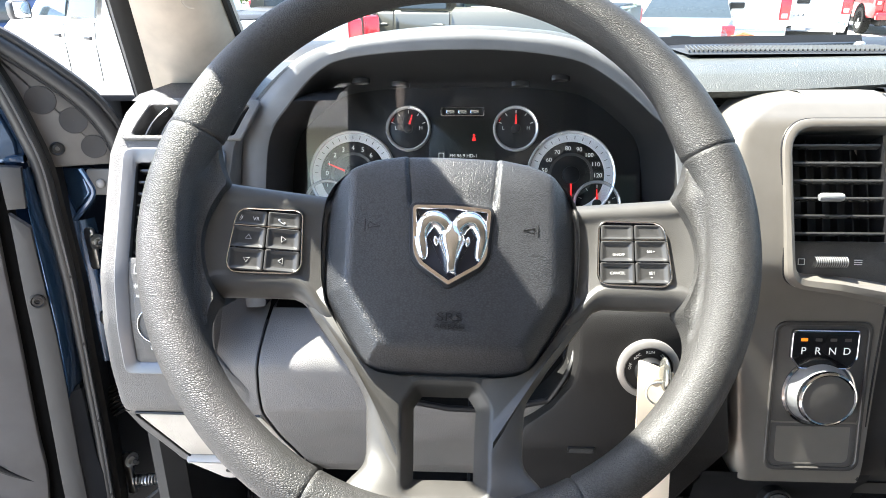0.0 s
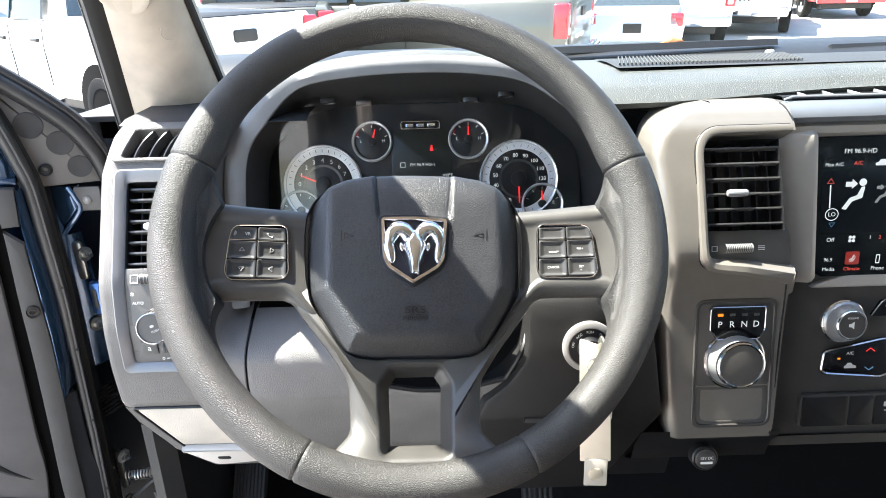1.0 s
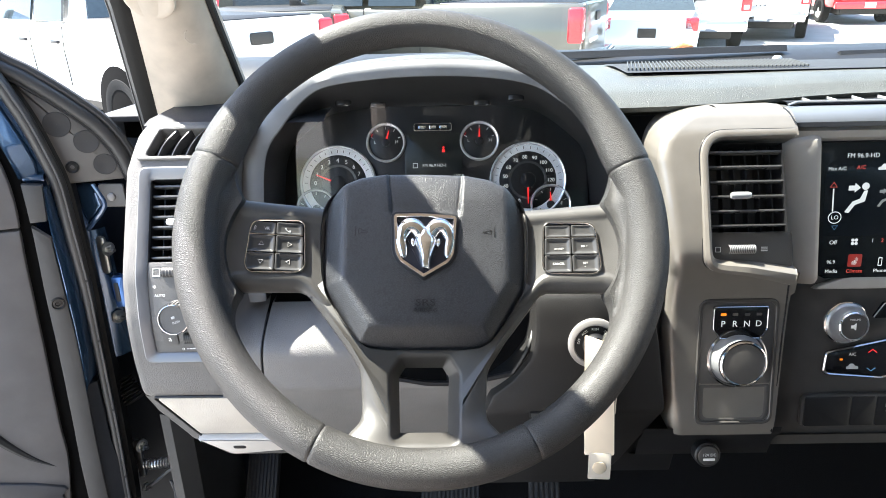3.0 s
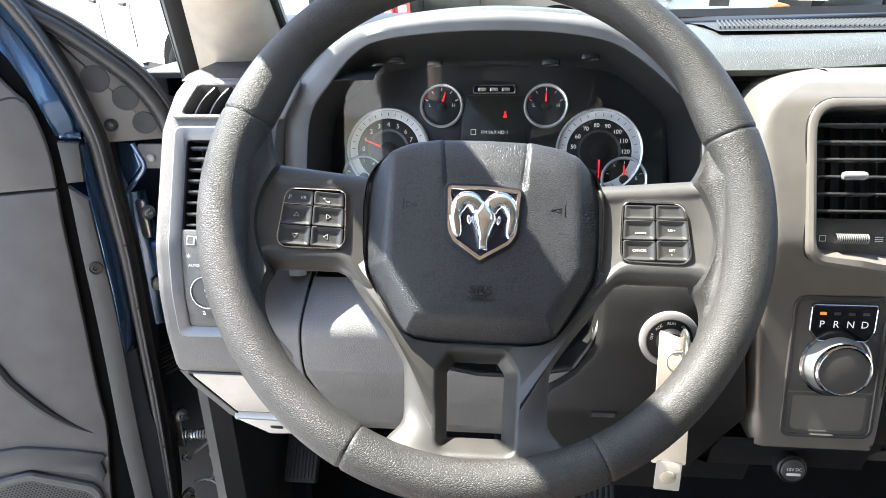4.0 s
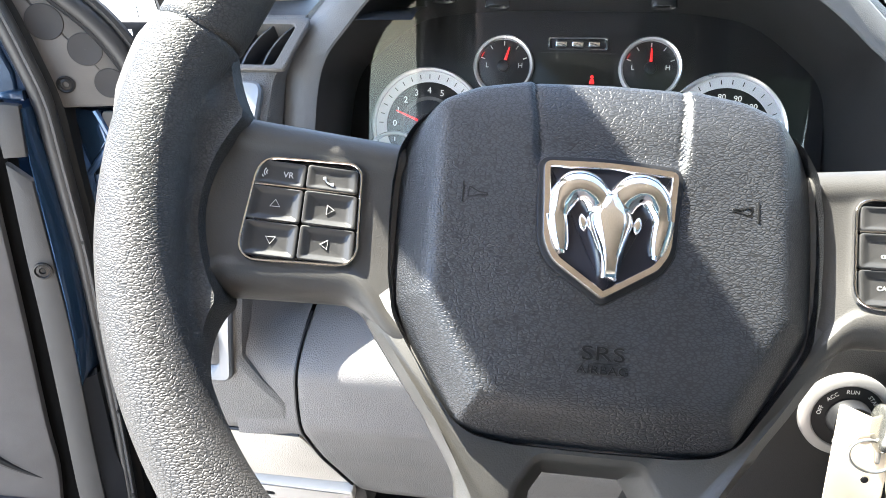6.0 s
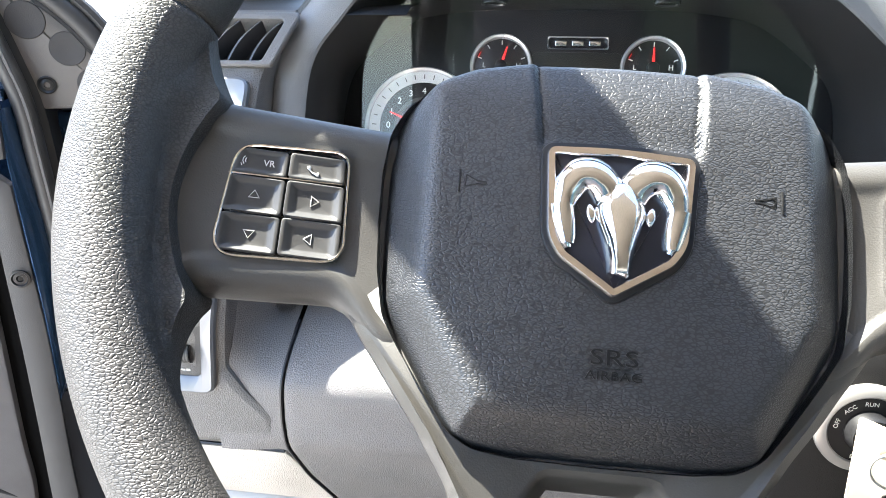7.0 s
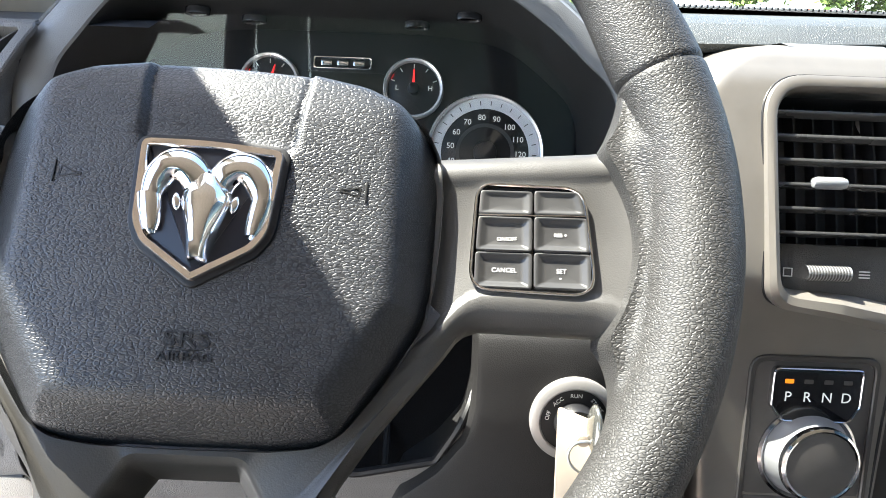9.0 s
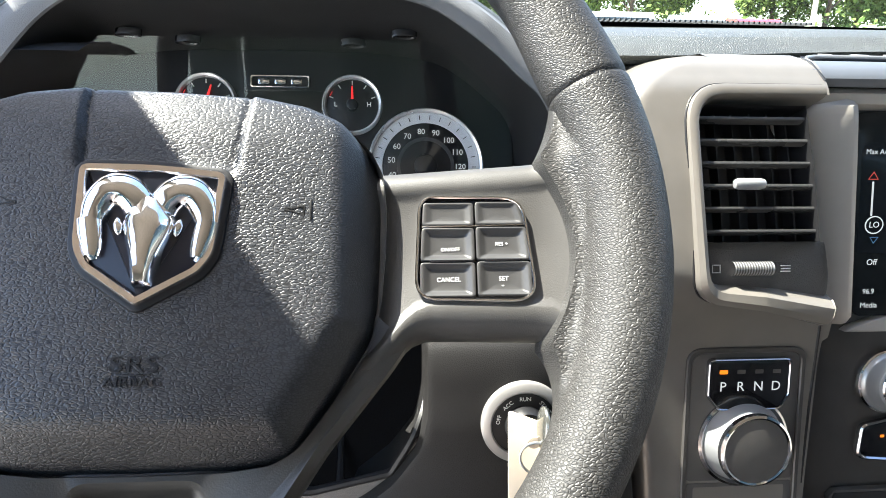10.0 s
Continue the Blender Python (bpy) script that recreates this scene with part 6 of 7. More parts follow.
leaf = part("leaf", plate(fillet([(-0.03, -0.004), (0.0, -0.010), (0.035, 0.004), (0.01, 0.011)], 0.003, 3), 0, 0.002, 0.0005, -0.003, m=pose(0.44, 0.755, 1.4215, 70, 0, 8)), mat("dry_leaf", (0.45, 0.16, 0.06), 0.8, grain=0.001, size=200, bump=0.4))
tagged(leaf, "curled brown dry leaf on the wiper", "leaf")
copy_thing(wiper, pose(0.55, 0.03, -0.010))

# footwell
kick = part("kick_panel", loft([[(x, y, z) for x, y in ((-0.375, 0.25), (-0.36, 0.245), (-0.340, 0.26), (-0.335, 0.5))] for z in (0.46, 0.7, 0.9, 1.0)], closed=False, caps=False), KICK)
tagged(kick, "dark grey footwell side trim", "trim", kind="structure")


def pedal(x, y, z, w, h, tilt, label, ribs):
    p = thing("pedal", pose(x, y, z, tilt), label, "pedal")
    part("pad", plate(fillet(rect(-w / 2, -h / 2, w / 2, h / 2), 0.005, 4), -0.012, 0, 0.003), RUBBER, p)
    for k in range(ribs):
        px_ = -w / 2 + w * (k + 0.5) / ribs
        part("rib", plate(rect(px_ - w / ribs * 0.28, -h / 2 + 0.006, px_ + w / ribs * 0.28, h / 2 - 0.006), -0.002, 0.0025, 0.0006), mat("worn_rubber", (0.014, 0.014, 0.014), 0.7), p)
    part("arm", tube([(0, h / 2 - 0.01, -0.012), (0, h / 2 + 0.08, -0.05), (0, h / 2 + 0.2, -0.06)], 0.006, 8), BLACK, p)
    return p


pedal(-0.298, 0.385, 0.785, 0.052, 0.092, 50, "black ribbed parking brake pedal in the footwell", 9)
pedal(0.010, 0.50, 0.66, 0.11, 0.07, 50, "black ribbed brake pedal in the footwell", 14)
pedal(0.170, 0.41, 0.745, 0.052, 0.13, 55, "black ribbed accelerator pedal in the footwell", 6)
colm = thing("steering_column", WHEEL, "black steering column shroud behind the wheel", "steering column")
part("shroud", loft([[(w * math.cos(a), w * 0.9 * math.sin(a) - 0.01 - d * 0.05, -d) for a in [2 * math.pi * k / 28 for k in range(28)]] for w, d in ((0.045, 0.045), (0.060, 0.055), (0.070, 0.09), (0.074, 0.14), (0.07, 0.24))]), BLACK, colm)

# ---- open driver door ----
DOOR = Matrix(((0.9073, 0.0, 0.4206, -0.475), (0.4206, 0.0, -0.9073, 0.27), (0.0, 1.0, 0.0, 0.0), (0, 0, 0, 1)))
door = thing("driver_door", DOOR, "open blue pickup door with grey inner trim and speaker", "door")


def lines(left, right):
    """A closed outline between two lines that run upwards."""
    return list(right) + list(left)[::-1]


def smooth_line(pts, n=4):
    return [p[:] for p in curve(pts, n)]


# lines up the door's edge: trim, black gap, strip, seal
GAP_L = smooth_line([(-0.073, 0.70), (-0.063, 0.797), (-0.054, 0.860), (-0.0442, 0.928), (-0.0433, 0.985), (-0.0384, 1.09), (-0.0352, 1.17), (-0.0336, 1.214), (-0.0308, 1.260), (-0.0290, 1.290), (-0.0302, 1.320), (-0.0341, 1.346), (-0.0395, 1.362), (-0.0464, 1.371), (-0.0562, 1.386), (-0.0654, 1.402), (-0.082, 1.428), (-0.12, 1.47)])
GAP_R = smooth_line([(-0.038, 0.70), (-0.0335, 0.788), (-0.0323, 0.8945), (-0.0279, 0.990), (-0.0240, 1.087), (-0.0220, 1.17), (-0.0199, 1.22), (-0.0184, 1.262), (-0.0183, 1.2895), (-0.0182, 1.316), (-0.0196, 1.324), (-0.0242, 1.3454), (-0.0303, 1.3675), (-0.0382, 1.392), (-0.0485, 1.416), (-0.0583, 1.430), (-0.075, 1.455), (-0.10, 1.49)])
STRIP_R = smooth_line([(-0.014, 0.70), (-0.0106, 0.781), (-0.0071, 0.928), (-0.003, 1.026), (-0.0003, 1.10), (-0.0005, 1.166), (-0.0006, 1.2654), (0.0035, 1.312)])
PALE_R = [(-0.001, 1.321), (0.0, 1.337), (-0.0065, 1.360), (-0.015, 1.385), (-0.0231, 1.409), (-0.0349, 1.4325), (-0.055, 1.465), (-0.09, 1.51)]
DARK_R = [(0.0055, 1.316), (0.0059, 1.3303), (0.0006, 1.3593), (-0.0066, 1.384), (-0.0149, 1.4086), (-0.0256, 1.432), (-0.046, 1.468), (-0.08, 1.515)]
low_l = [p for p in GAP_L if p[1] < 1.258] + [(-0.0310, 1.2595)]
part("trim_panel", plate([(-0.95, 0.70), low_l[0]] + low_l[1:] + [(-0.088, 1.2605), (-0.098, 1.2655), (-0.95, 1.300)], -0.03, 0.0, 0.0025), DOORGREY, door, "grey grained lower door trim")
up_l = [(-0.0306, 1.2625)] + [p for p in GAP_L if p[1] > 1.264]
part("upper_trim", plate([(-0.95, 1.303), (-0.098, 1.2685), (-0.088, 1.2635)] + up_l + [(-0.95, 1.48)], -0.03, 0.0, 0.0025), DOORGREY, door, "grey upper door trim")
part("trim_crease", tube(curve([(-0.16, 1.300, 0.0), (-0.095, 1.340, 0.0), (-0.0777, 1.3555, 0.0), (-0.0677, 1.3624, 0.0), (-0.0585, 1.3664, 0.0), (-0.0471, 1.3672, 0.0), (-0.0400, 1.3615, 0.0)], 5), 0.0011, 6), BLACK, door)
part("trim_gap", plate(lines([(x - 0.003, z) for x, z in GAP_L], [(x + 0.001, z) for x, z in GAP_R]), -0.035, -0.010, 0.001), mat("gap_black", (0.003, 0.003, 0.003), 0.8, spec=0.1), door, "deep black gap beside the trim")
EDGE = mat("edge_trim_grey", (0.048, 0.046, 0.044), 0.55, grain=0.0003, size=900, bump=0.3)
part("edge_trim", plate(lines([p for p in GAP_R if p[1] < 1.263], [p for p in STRIP_R if p[1] < 1.263]), -0.012, -0.002, 0.0012), EDGE, door, "dark grey hinge-side trim strip")
part("edge_cap", plate([(-0.0184, 1.2665), (-0.0006, 1.2665), (0.0033, 1.3115), (-0.0182, 1.3150)], -0.012, -0.0015, 0.0012), EDGE, door)
part("trim_screw", turned([(0.0085, -0.004), (0.0085, 0.0012), (0.0068, 0.0016), (0.0058, 0.0000), (0.0032, 0.0003), (0.0024, -0.001), (0.0003, -0.001)], 24, pose(-0.0107, 1.157, -0.001)), mat("screw_black", (0.01, 0.01, 0.01), 0.35), door, "black recessed trim screw")
n = len(PALE_R)
left = [(-0.0187, 1.321), (-0.0222, 1.337)] + [(-0.0286, 1.362), (-0.036, 1.386), (-0.0452, 1.409), (-0.060, 1.434), (-0.082, 1.467), (-0.115, 1.512)]
pale = []
for a, b, d in zip(left, PALE_R, DARK_R):
    a, b, d = Vector((*a, -0.004)), Vector((*b, -0.004)), Vector((*d, -0.004))
    row = []
    for k in range(9):
        q = a.lerp(b, k / 8)
        q.z = -0.004 - 0.016 * (k / 8) ** 0.8
        row.append(q)
    row += [b + Vector((0.001, 0, -0.019)), d + Vector((0, 0, -0.020)), d + Vector((0, 0, -0.045))]
    pale.append(row)
part("paint_upper", loft(pale, closed=False, caps=False), BLUE, door, "glossy dark blue inner door frame")
part("paint_foot", plate([(-0.0183, 1.3165), (0.0055, 1.3140), (0.0058, 1.3225), (-0.0187, 1.3225)], -0.03, -0.012, 0.001), BLUE, door)
lowp = []
for z, a, b in ((1.024, -0.0032, -0.0028), (1.040, -0.0027, 0.0122), (1.08, -0.001, 0.0143), (1.12, 0.0002, 0.0155), (1.166, 0.0, 0.0176), (1.21, 0.0, 0.0160), (1.262, 0.0, 0.0135), (1.309, 0.0036, 0.0098)):
    lowp.append([(a + 0.0006, z, -0.003), (a + (b - a) * 0.12, z, -0.002), (a + (b - a) * 0.35, z, -0.0045), (a + (b - a) * 0.65, z, -0.012), (b + 0.002, z, -0.022), (b + 0.003, z, -0.05)])
part("paint_lower", loft(lowp, closed=False, caps=False), BLUE, door, "glossy blue hinge edge of the door")
part("hinge_edge_trim", loft([[(a, z, -0.006), (b, z, -0.014), (b + 0.006, z, -0.03)] for z, a, b in ((0.70, -0.014, 0.004), (0.78, -0.0106, 0.008), (0.90, -0.0078, 0.013), (0.93, -0.0071, 0.0095), (1.03, -0.003, 0.010))], closed=False, caps=False), mat("door_edge_dark", (0.022, 0.024, 0.028), 0.45), door)
part("shell", plate([(-0.95, 0.68), (-0.045, 0.68), (-0.03, 1.0), (-0.025, 1.2), (-0.03, 1.32), (-0.08, 1.38), (-0.95, 1.38)], -0.16, -0.034, 0.004), BLUE, door)
st = curve([(-0.0150, 0.66, -0.02), (0.0065, 0.756, -0.02), (0.0160, 0.92, -0.02), (0.0188, 1.03, -0.02), (0.0205, 1.10, -0.02), (0.0220, 1.155, -0.02), (0.0215, 1.20, -0.02), (0.0200, 1.252, -0.02), (0.0180, 1.308, -0.02), (0.0105, 1.346, -0.02), (0.0006, 1.385, -0.02), (-0.0090, 1.412, -0.02), (-0.0190, 1.437, -0.02), (-0.040, 1.475, -0.02), (-0.075, 1.525, -0.02)], 6)
part("door_seal", tube(st, [0.0062 + 0.0028 * smoothstep(1.05, 1.25, p.y) for p in st], 12), mat("seal_rubber", (0.035, 0.034, 0.033), 0.42, grain=0.0003, size=900, bump=0.2, kind="noise"), door, "long black rubber door seal")
part("seal_flange", tube([p + Vector((0.0036, 0, 0.0052 + 0.002 * smoothstep(1.05, 1.25, p.y))) for p in st], 0.0019, 6), mat("seal_flange_grey", (0.085, 0.083, 0.08), 0.45), door)
part("seal_lip", loft([[p + Vector((-0.008, 0, -0.004)), p + Vector((-0.013, 0, -0.012)), p + Vector((-0.010, 0, -0.03))] for p in st], closed=False, caps=False), RUBBER, door)
part("seal_back", loft([[p + Vector((-0.004, 0, -0.006)), p + Vector((0.012, 0, -0.012)), p + Vector((0.016, 0, -0.05))] for p in st], closed=False, caps=False), RUBBER, door)
for z in (0.80, 0.88, 0.985, 1.09, 1.18):
    p = min(st, key=lambda q: abs(q.y - z))
    part("seal_clip", turned([(0.0018, 0), (0.0018, 0.001), (0.0003, 0.0012)], 10, Matrix.Translation(p + Vector((0.0036, 0, 0.0062 + 0.0012)))), BLACK, door)
# black bead draws the shadow along the map pocket
part("pocket_edge", tube(curve([(-0.30, 1.16, -0.001), (-0.22, 1.115, -0.001), (-0.1548, 1.0642, -0.001), (-0.1343, 1.019, -0.001), (-0.111, 0.9775, -0.001), (-0.0842, 0.9426, -0.001), (-0.0538, 0.9163, -0.001)], 6), [0.0065] * 24 + [0.0062, 0.0058, 0.0054, 0.005, 0.0046, 0.0042, 0.0036, 0.003, 0.0024, 0.0018, 0.0012, 0.0008, 0.0004], 8), mat("pocket_shadow_black", (0.010, 0.010, 0.010), 0.7), door, "map pocket edge with its shadow drawn in black")
part("pocket_lip", plate(smooth_line([(-0.5, 0.905), (-0.145, 0.888), (-0.066, 0.842), (-0.060, 0.875), (-0.0560, 0.888), (-0.13, 0.920), (-0.19, 0.928), (-0.5, 0.94)], 2), -0.01, 0.005, 0.004), mat("door_lower_trim", (0.045, 0.046, 0.05), 0.45, grain=0.0003, size=900, bump=0.3), door)
SPK_O = [(-0.40, 0.66), (-0.073, 0.66), (-0.0683, 0.799), (-0.0695, 0.828), (-0.0765, 0.843), (-0.1448, 0.8862), (-0.2026, 0.8835), (-0.40, 0.86)]
SPK_I = [(-0.40, 0.66), (-0.083, 0.66), (-0.0785, 0.800), (-0.0800, 0.824), (-0.0860, 0.834), (-0.1470, 0.8735), (-0.2026, 0.8710), (-0.40, 0.848)]
spk = part("speaker", bezel(fillet(SPK_O, 0.008, 5), fillet(SPK_I, 0.008, 5), 0.0, 0.008, 0.0025, 0.0, n=160), mat("speaker_surround", (0.07, 0.068, 0.066), 0.55, grain=0.0003, size=900, bump=0.3), door, "door speaker behind a perforated grille")
part("speaker_mesh", plate(fillet(SPK_I, 0.008, 5), 0.0, 0.0045, 0.001), mat("speaker_mesh_dark", (0.075, 0.074, 0.072), 0.5), spk)
holes = bmesh.new()
for i in range(54):
    for j in range(40):
        x, z = -0.30 + 0.0042 * i + 0.0021 * (j % 2), 0.735 + 0.0037 * j
        if inside(x, z, offset(ccw(SPK_I), 0.004)):
            vs = [holes.verts.new((x + 0.0013 * math.cos(a), z + 0.0013 * math.sin(a), 0.0047)) for a in [math.pi / 3 * k for k in range(6)]]
            holes.faces.new(vs)
tagged(part("speaker_holes", holes, mat("hole_black", (0.004, 0.004, 0.004), 0.9), spk), kind="stuff")
part("speaker_cone", bezel([(-0.16 + 0.070 * math.cos(a), 0.765 + 0.070 * math.sin(a)) for a in [math.pi * k / 20 for k in range(40)]], [(-0.16 + 0.063 * math.cos(a), 0.765 + 0.063 * math.sin(a)) for a in [math.pi * k / 20 for k in range(40)]], 0.0040, 0.0052, 0.0003, n=80), MATS["hole_black"], spk)

# mirror sail trim on the door's front corner
sail = part("mirror_sail", plate(fillet([(-0.045, 1.478), (-0.012, 1.436), (0.0022, 1.411), (0.010, 1.380), (0.0166, 1.347), (0.026, 1.3030), (0.092, 1.302), (0.099, 1.313), (0.0925, 1.338), (0.0741, 1.367), (0.0382, 1.405), (0.0054, 1.431), (-0.02, 1.46)], 0.003, 3), -0.05, -0.032, 0.003), mat("sail_grey", (0.13, 0.122, 0.113), 0.55, grain=0.0003, size=900, bump=0.3), door, "dark grey mirror sail trim with round dimples")
for x, z, r in ((0.030, 1.378, 0.0155), (0.058, 1.354, 0.0145), (0.0735, 1.3235, 0.0135)):
    part("dimple", turned([(r, -0.003), (r, 0.0002), (r * 0.97, 0.0009), (r * 0.90, 0.0009), (r * 0.5, 0.0002), (0.0003, 0.0)], 36, pose(x, z, -0.0320)), mat("dimple_grey", (0.036, 0.034, 0.033), 0.6, grain=0.0003, size=1200, bump=0.3), sail)
part("sail_screw", turned([(0.0078, -0.002), (0.0078, 0.0012), (0.0066, 0.0018), (0.0052, 0.0006), (0.0042, 0.0012), (0.0026, 0.0012), (0.0022, -0.0005), (0.0003, -0.0005)], 24, pose(0.0365, 1.3240, -0.032)), mat("screw_black", (0.01, 0.01, 0.01), 0.35), sail, "black sail screw")
bar_line = curve([(-0.10, 1.525, -0.03), (-0.05, 1.484, -0.03), (-0.022, 1.455, -0.03), (0.008, 1.4345, -0.03), (0.045, 1.4025, -0.03), (0.074, 1.3725, -0.03), (0.093, 1.339, -0.03), (0.1015, 1.308, -0.03)], 6)
part("window_channel", tube(bar_line, 0.009, 10), mat("channel_dark", (0.03, 0.029, 0.028), 0.5), door, "black window frame corner")
part("channel_lip", tube([p + Vector((0.009, 0.008, -0.002)) for p in bar_line], 0.0055, 8), MATS["channel_dark"], door)
part("channel_groove", tube([p + Vector((-0.0065, -0.006, 0.003)) for p in bar_line], 0.0022, 6), BLACK, door)
part("door_glass", plate([(-0.9, 1.44), (-0.10, 1.53), (-0.35, 1.80), (-0.9, 1.84)], -0.05, -0.046, 0.0005), GLASS, door, "clear door glass").visible_shadow = False
part("outer_mirror_base", plate(fillet([(0.02, 1.305), (0.088, 1.305), (0.085, 1.34), (0.035, 1.39)], 0.01, 4), -0.12, -0.052, 0.01), BLACK, door)

# ---- hinge pillar of the body ----
jamb = thing("hinge_pillar", pose(0, 0, 0), "dark blue painted hinge pillar with bolts and check spring", "hinge pillar")
# darkened copy of the body blue: shade of the door gap in colour
SHADED_BLUE = mat("blue_paint_shaded", (0.004, 0.007, 0.013), 0.6, spec=0.25)
part("pillar_panel", loft([[(-0.60, y + 0.03, z), (-0.50, y + 0.04, z), (-0.44, y + 0.045, z), (-0.40, y + 0.04, z), (-0.36, y + 0.03, z), (-0.345, y - 0.02, z), (-0.33, y + 0.08, z)] for z, y in ((0.40, 0.385), (0.9, 0.375), (1.2, 0.365), (1.30, 0.36), (1.34, 0.38))], closed=False, caps=False), SHADED_BLUE, jamb, "blue inner pillar with its shade in the paint colour")
part("fender_edge", plate(fillet([(-0.476, 1.298), (-0.437, 1.2975), (-0.4315, 1.267), (-0.464, 1.232), (-0.472, 1.24)], 0.003, 4), -0.010, 0.0, 0.003, -0.003, m=pose(0, 0.337, 0, 90)), BLUE, jamb, "glossy blue folded bracket")
# ribs take a lighter blue than the bracket
part("bracket_rib", tube(curve([(-0.4445, 0.332, 1.297), (-0.4380, 0.331, 1.284), (-0.4345, 0.331, 1.268), (-0.452, 0.331, 1.247), (-0.464, 0.331, 1.235)], 5), 0.0034, 8), mat("rib_blue_paint", (0.05, 0.10, 0.20), 0.25, metal=0.3, coat=1.0), jamb)
part("bracket_rib", tube(curve([(-0.474, 0.333, 1.292), (-0.470, 0.333, 1.258), (-0.4645, 0.332, 1.236), (-0.4665, 0.332, 1.20), (-0.468, 0.334, 1.16), (-0.4695, 0.335, 1.10), (-0.472, 0.337, 1.05)], 5), 0.0042, 8), MATS["rib_blue_paint"], jamb)
part("pillar_flange", loft([[(-0.468, 0.336, z), (-0.461 + q, 0.339, z), (-0.452 + q, 0.352, z)] for z, q in ((1.232, 0.0), (1.20, 0.003), (1.15, 0.004), (1.10, 0.002), (1.04, 0.0))], closed=False, caps=False), BLUE, jamb)
part("mount_tab", plate(fillet(rect(-0.438, 1.266, -0.405, 1.297), 0.004, 3), 0, 0.003, 0.001, m=pose(0, 0.334, 0, 90)), mat("tab_grey", (0.085, 0.08, 0.075), 0.6), jamb)
part("tab_stud", turned([(0.0052, 0), (0.0052, 0.002), (0.0036, 0.0034), (0.0003, 0.0038)], 20, pose(-0.4225, 0.331, 1.280, 90)), mat("stud_grey", (0.22, 0.21, 0.20), 0.4), jamb)


def bolt(x, y, z, s=1.0):
    """A zinc bolt that points across the opening: washer, hexagon and thread end."""
    m = pose(x, y, z, 90, 0, 62)
    b = part("bolt", turned([(0.0120 * s, -0.002), (0.0120 * s, 0.0015 * s), (0.0075 * s, 0.002 * s)], 24, m), STEEL, jamb, "zinc hinge bolt with washer")
    part("bolt_head", plate([(0.0072 * s * math.cos(a), 0.0072 * s * math.sin(a)) for a in [math.pi / 3 * k + 0.3 for k in range(6)]], 0.001 * s, 0.009 * s, 0.0010 * s, m=m), STEEL, b)
    part("thread", turned([(0.0038 * s, 0.008 * s), (0.0038 * s, 0.015 * s), (0.003 * s, 0.017 * s), (0.0003, 0.017 * s)], 14, m), mat("dark_zinc", (0.25, 0.25, 0.25), 0.4, metal=1.0), b)
    return b


bolt(-0.446, 0.338, 1.205, 0.8), bolt(-0.453, 0.340, 1.102, 0.8), bolt(-0.460, 0.338, 0.884, 0.85)
part("hinge_plate", plate(fillet(rect(-0.462, 1.168, -0.449, 1.222), 0.006, 4), 0, 0.005, 0.002, m=pose(0, 0.343, 0, 90)), STEEL, jamb)
cb = part("check_block", plate(fillet(rect(-0.4455, 1.122, -0.428, 1.168), 0.003, 3), 0, 0.016, 0.003, m=pose(0, 0.342, 0, 90)), mat("check_blue_steel", (0.05, 0.12, 0.30), 0.25, metal=0.6), jamb, "blue-grey check strap bracket")
part("check_slot", plate(fillet(rect(-0.442, 1.132, -0.436, 1.160), 0.002, 3), 0, 0.001, 0.0003, m=pose(0, 0.3258, 0, 90)), BLACK, cb)
part("check_plate", plate(fillet(rect(-0.474, 0.824, -0.464, 0.890), 0.004, 3), 0, 0.006, 0.001, m=pose(0, 0.345, 0, 90)), STEEL, jamb)
part("check_spring", tube([(-0.462 + 0.041 * k / 160, 0.338 + 0.0072 * math.cos(k * 0.353), 0.8480 + 0.005 * k / 160 + 0.0072 * math.sin(k * 0.353)) for k in range(161)], 0.0015, 6), STEEL, jamb, "steel coil check spring")
bolt(-0.466, 0.338, 0.806, 0.55), bolt(-0.476, 0.338, 0.730, 0.9)
part("harness_boot", tube([(-0.472 + 0.020 * k / 60, 0.345 - 0.01 * k / 60, 0.996 - 0.030 * k / 60) for k in range(61)], [0.013 + 0.003 * math.sin(k * 0.8) for k in range(61)], 14), RUBBER, jamb, "black ribbed wiring boot")
for pts, r in (([(-0.464, 0.335, 0.8065), (-0.4423, 0.335, 0.8229), (-0.425, 0.335, 0.838), (-0.4106, 0.335, 0.8455)], 0.0024), ([(-0.4375, 0.335, 0.7656), (-0.425, 0.335, 0.775), (-0.4206, 0.335, 0.7966), (-0.424, 0.335, 0.82)], 0.0024), ([(-0.4578, 0.335, 0.7604), (-0.437, 0.335, 0.768), (-0.420, 0.335, 0.758), (-0.4143, 0.335, 0.744)], 0.0022), ([(-0.4102, 0.335, 0.8176), (-0.418, 0.335, 0.79), (-0.416, 0.335, 0.76)], 0.0022)):
    part("cable", tube(curve(pts, 6), r, 7), mat("cable_grey", (0.09, 0.09, 0.09), 0.4), jamb)
part("body_seal", tube(curve([(-0.368, 0.30, 0.99), (-0.374, 0.285, 0.918), (-0.379, 0.28, 0.845), (-0.383, 0.28, 0.779), (-0.39, 0.28, 0.6)], 6), 0.007, 10), RUBBER, jamb, "black body seal")
part("fender_shell", plate(fillet([(-0.80, 0.45), (-0.46, 0.45), (-0.46, 1.28), (-0.80, 1.28)], 0.01, 3), -0.03, 0.0, 0.004, m=pose(0, 0.46, 0, 90)), SHADED_BLUE, jamb)
part("sill", loft([[(-0.62, y, 0.40), (-0.50, y, 0.42), (-0.45, y, 0.45), (-0.40, y, 0.46)] for y in (-1.7, 0.2, 0.45)], closed=False, caps=False), SHADED_BLUE, jamb)

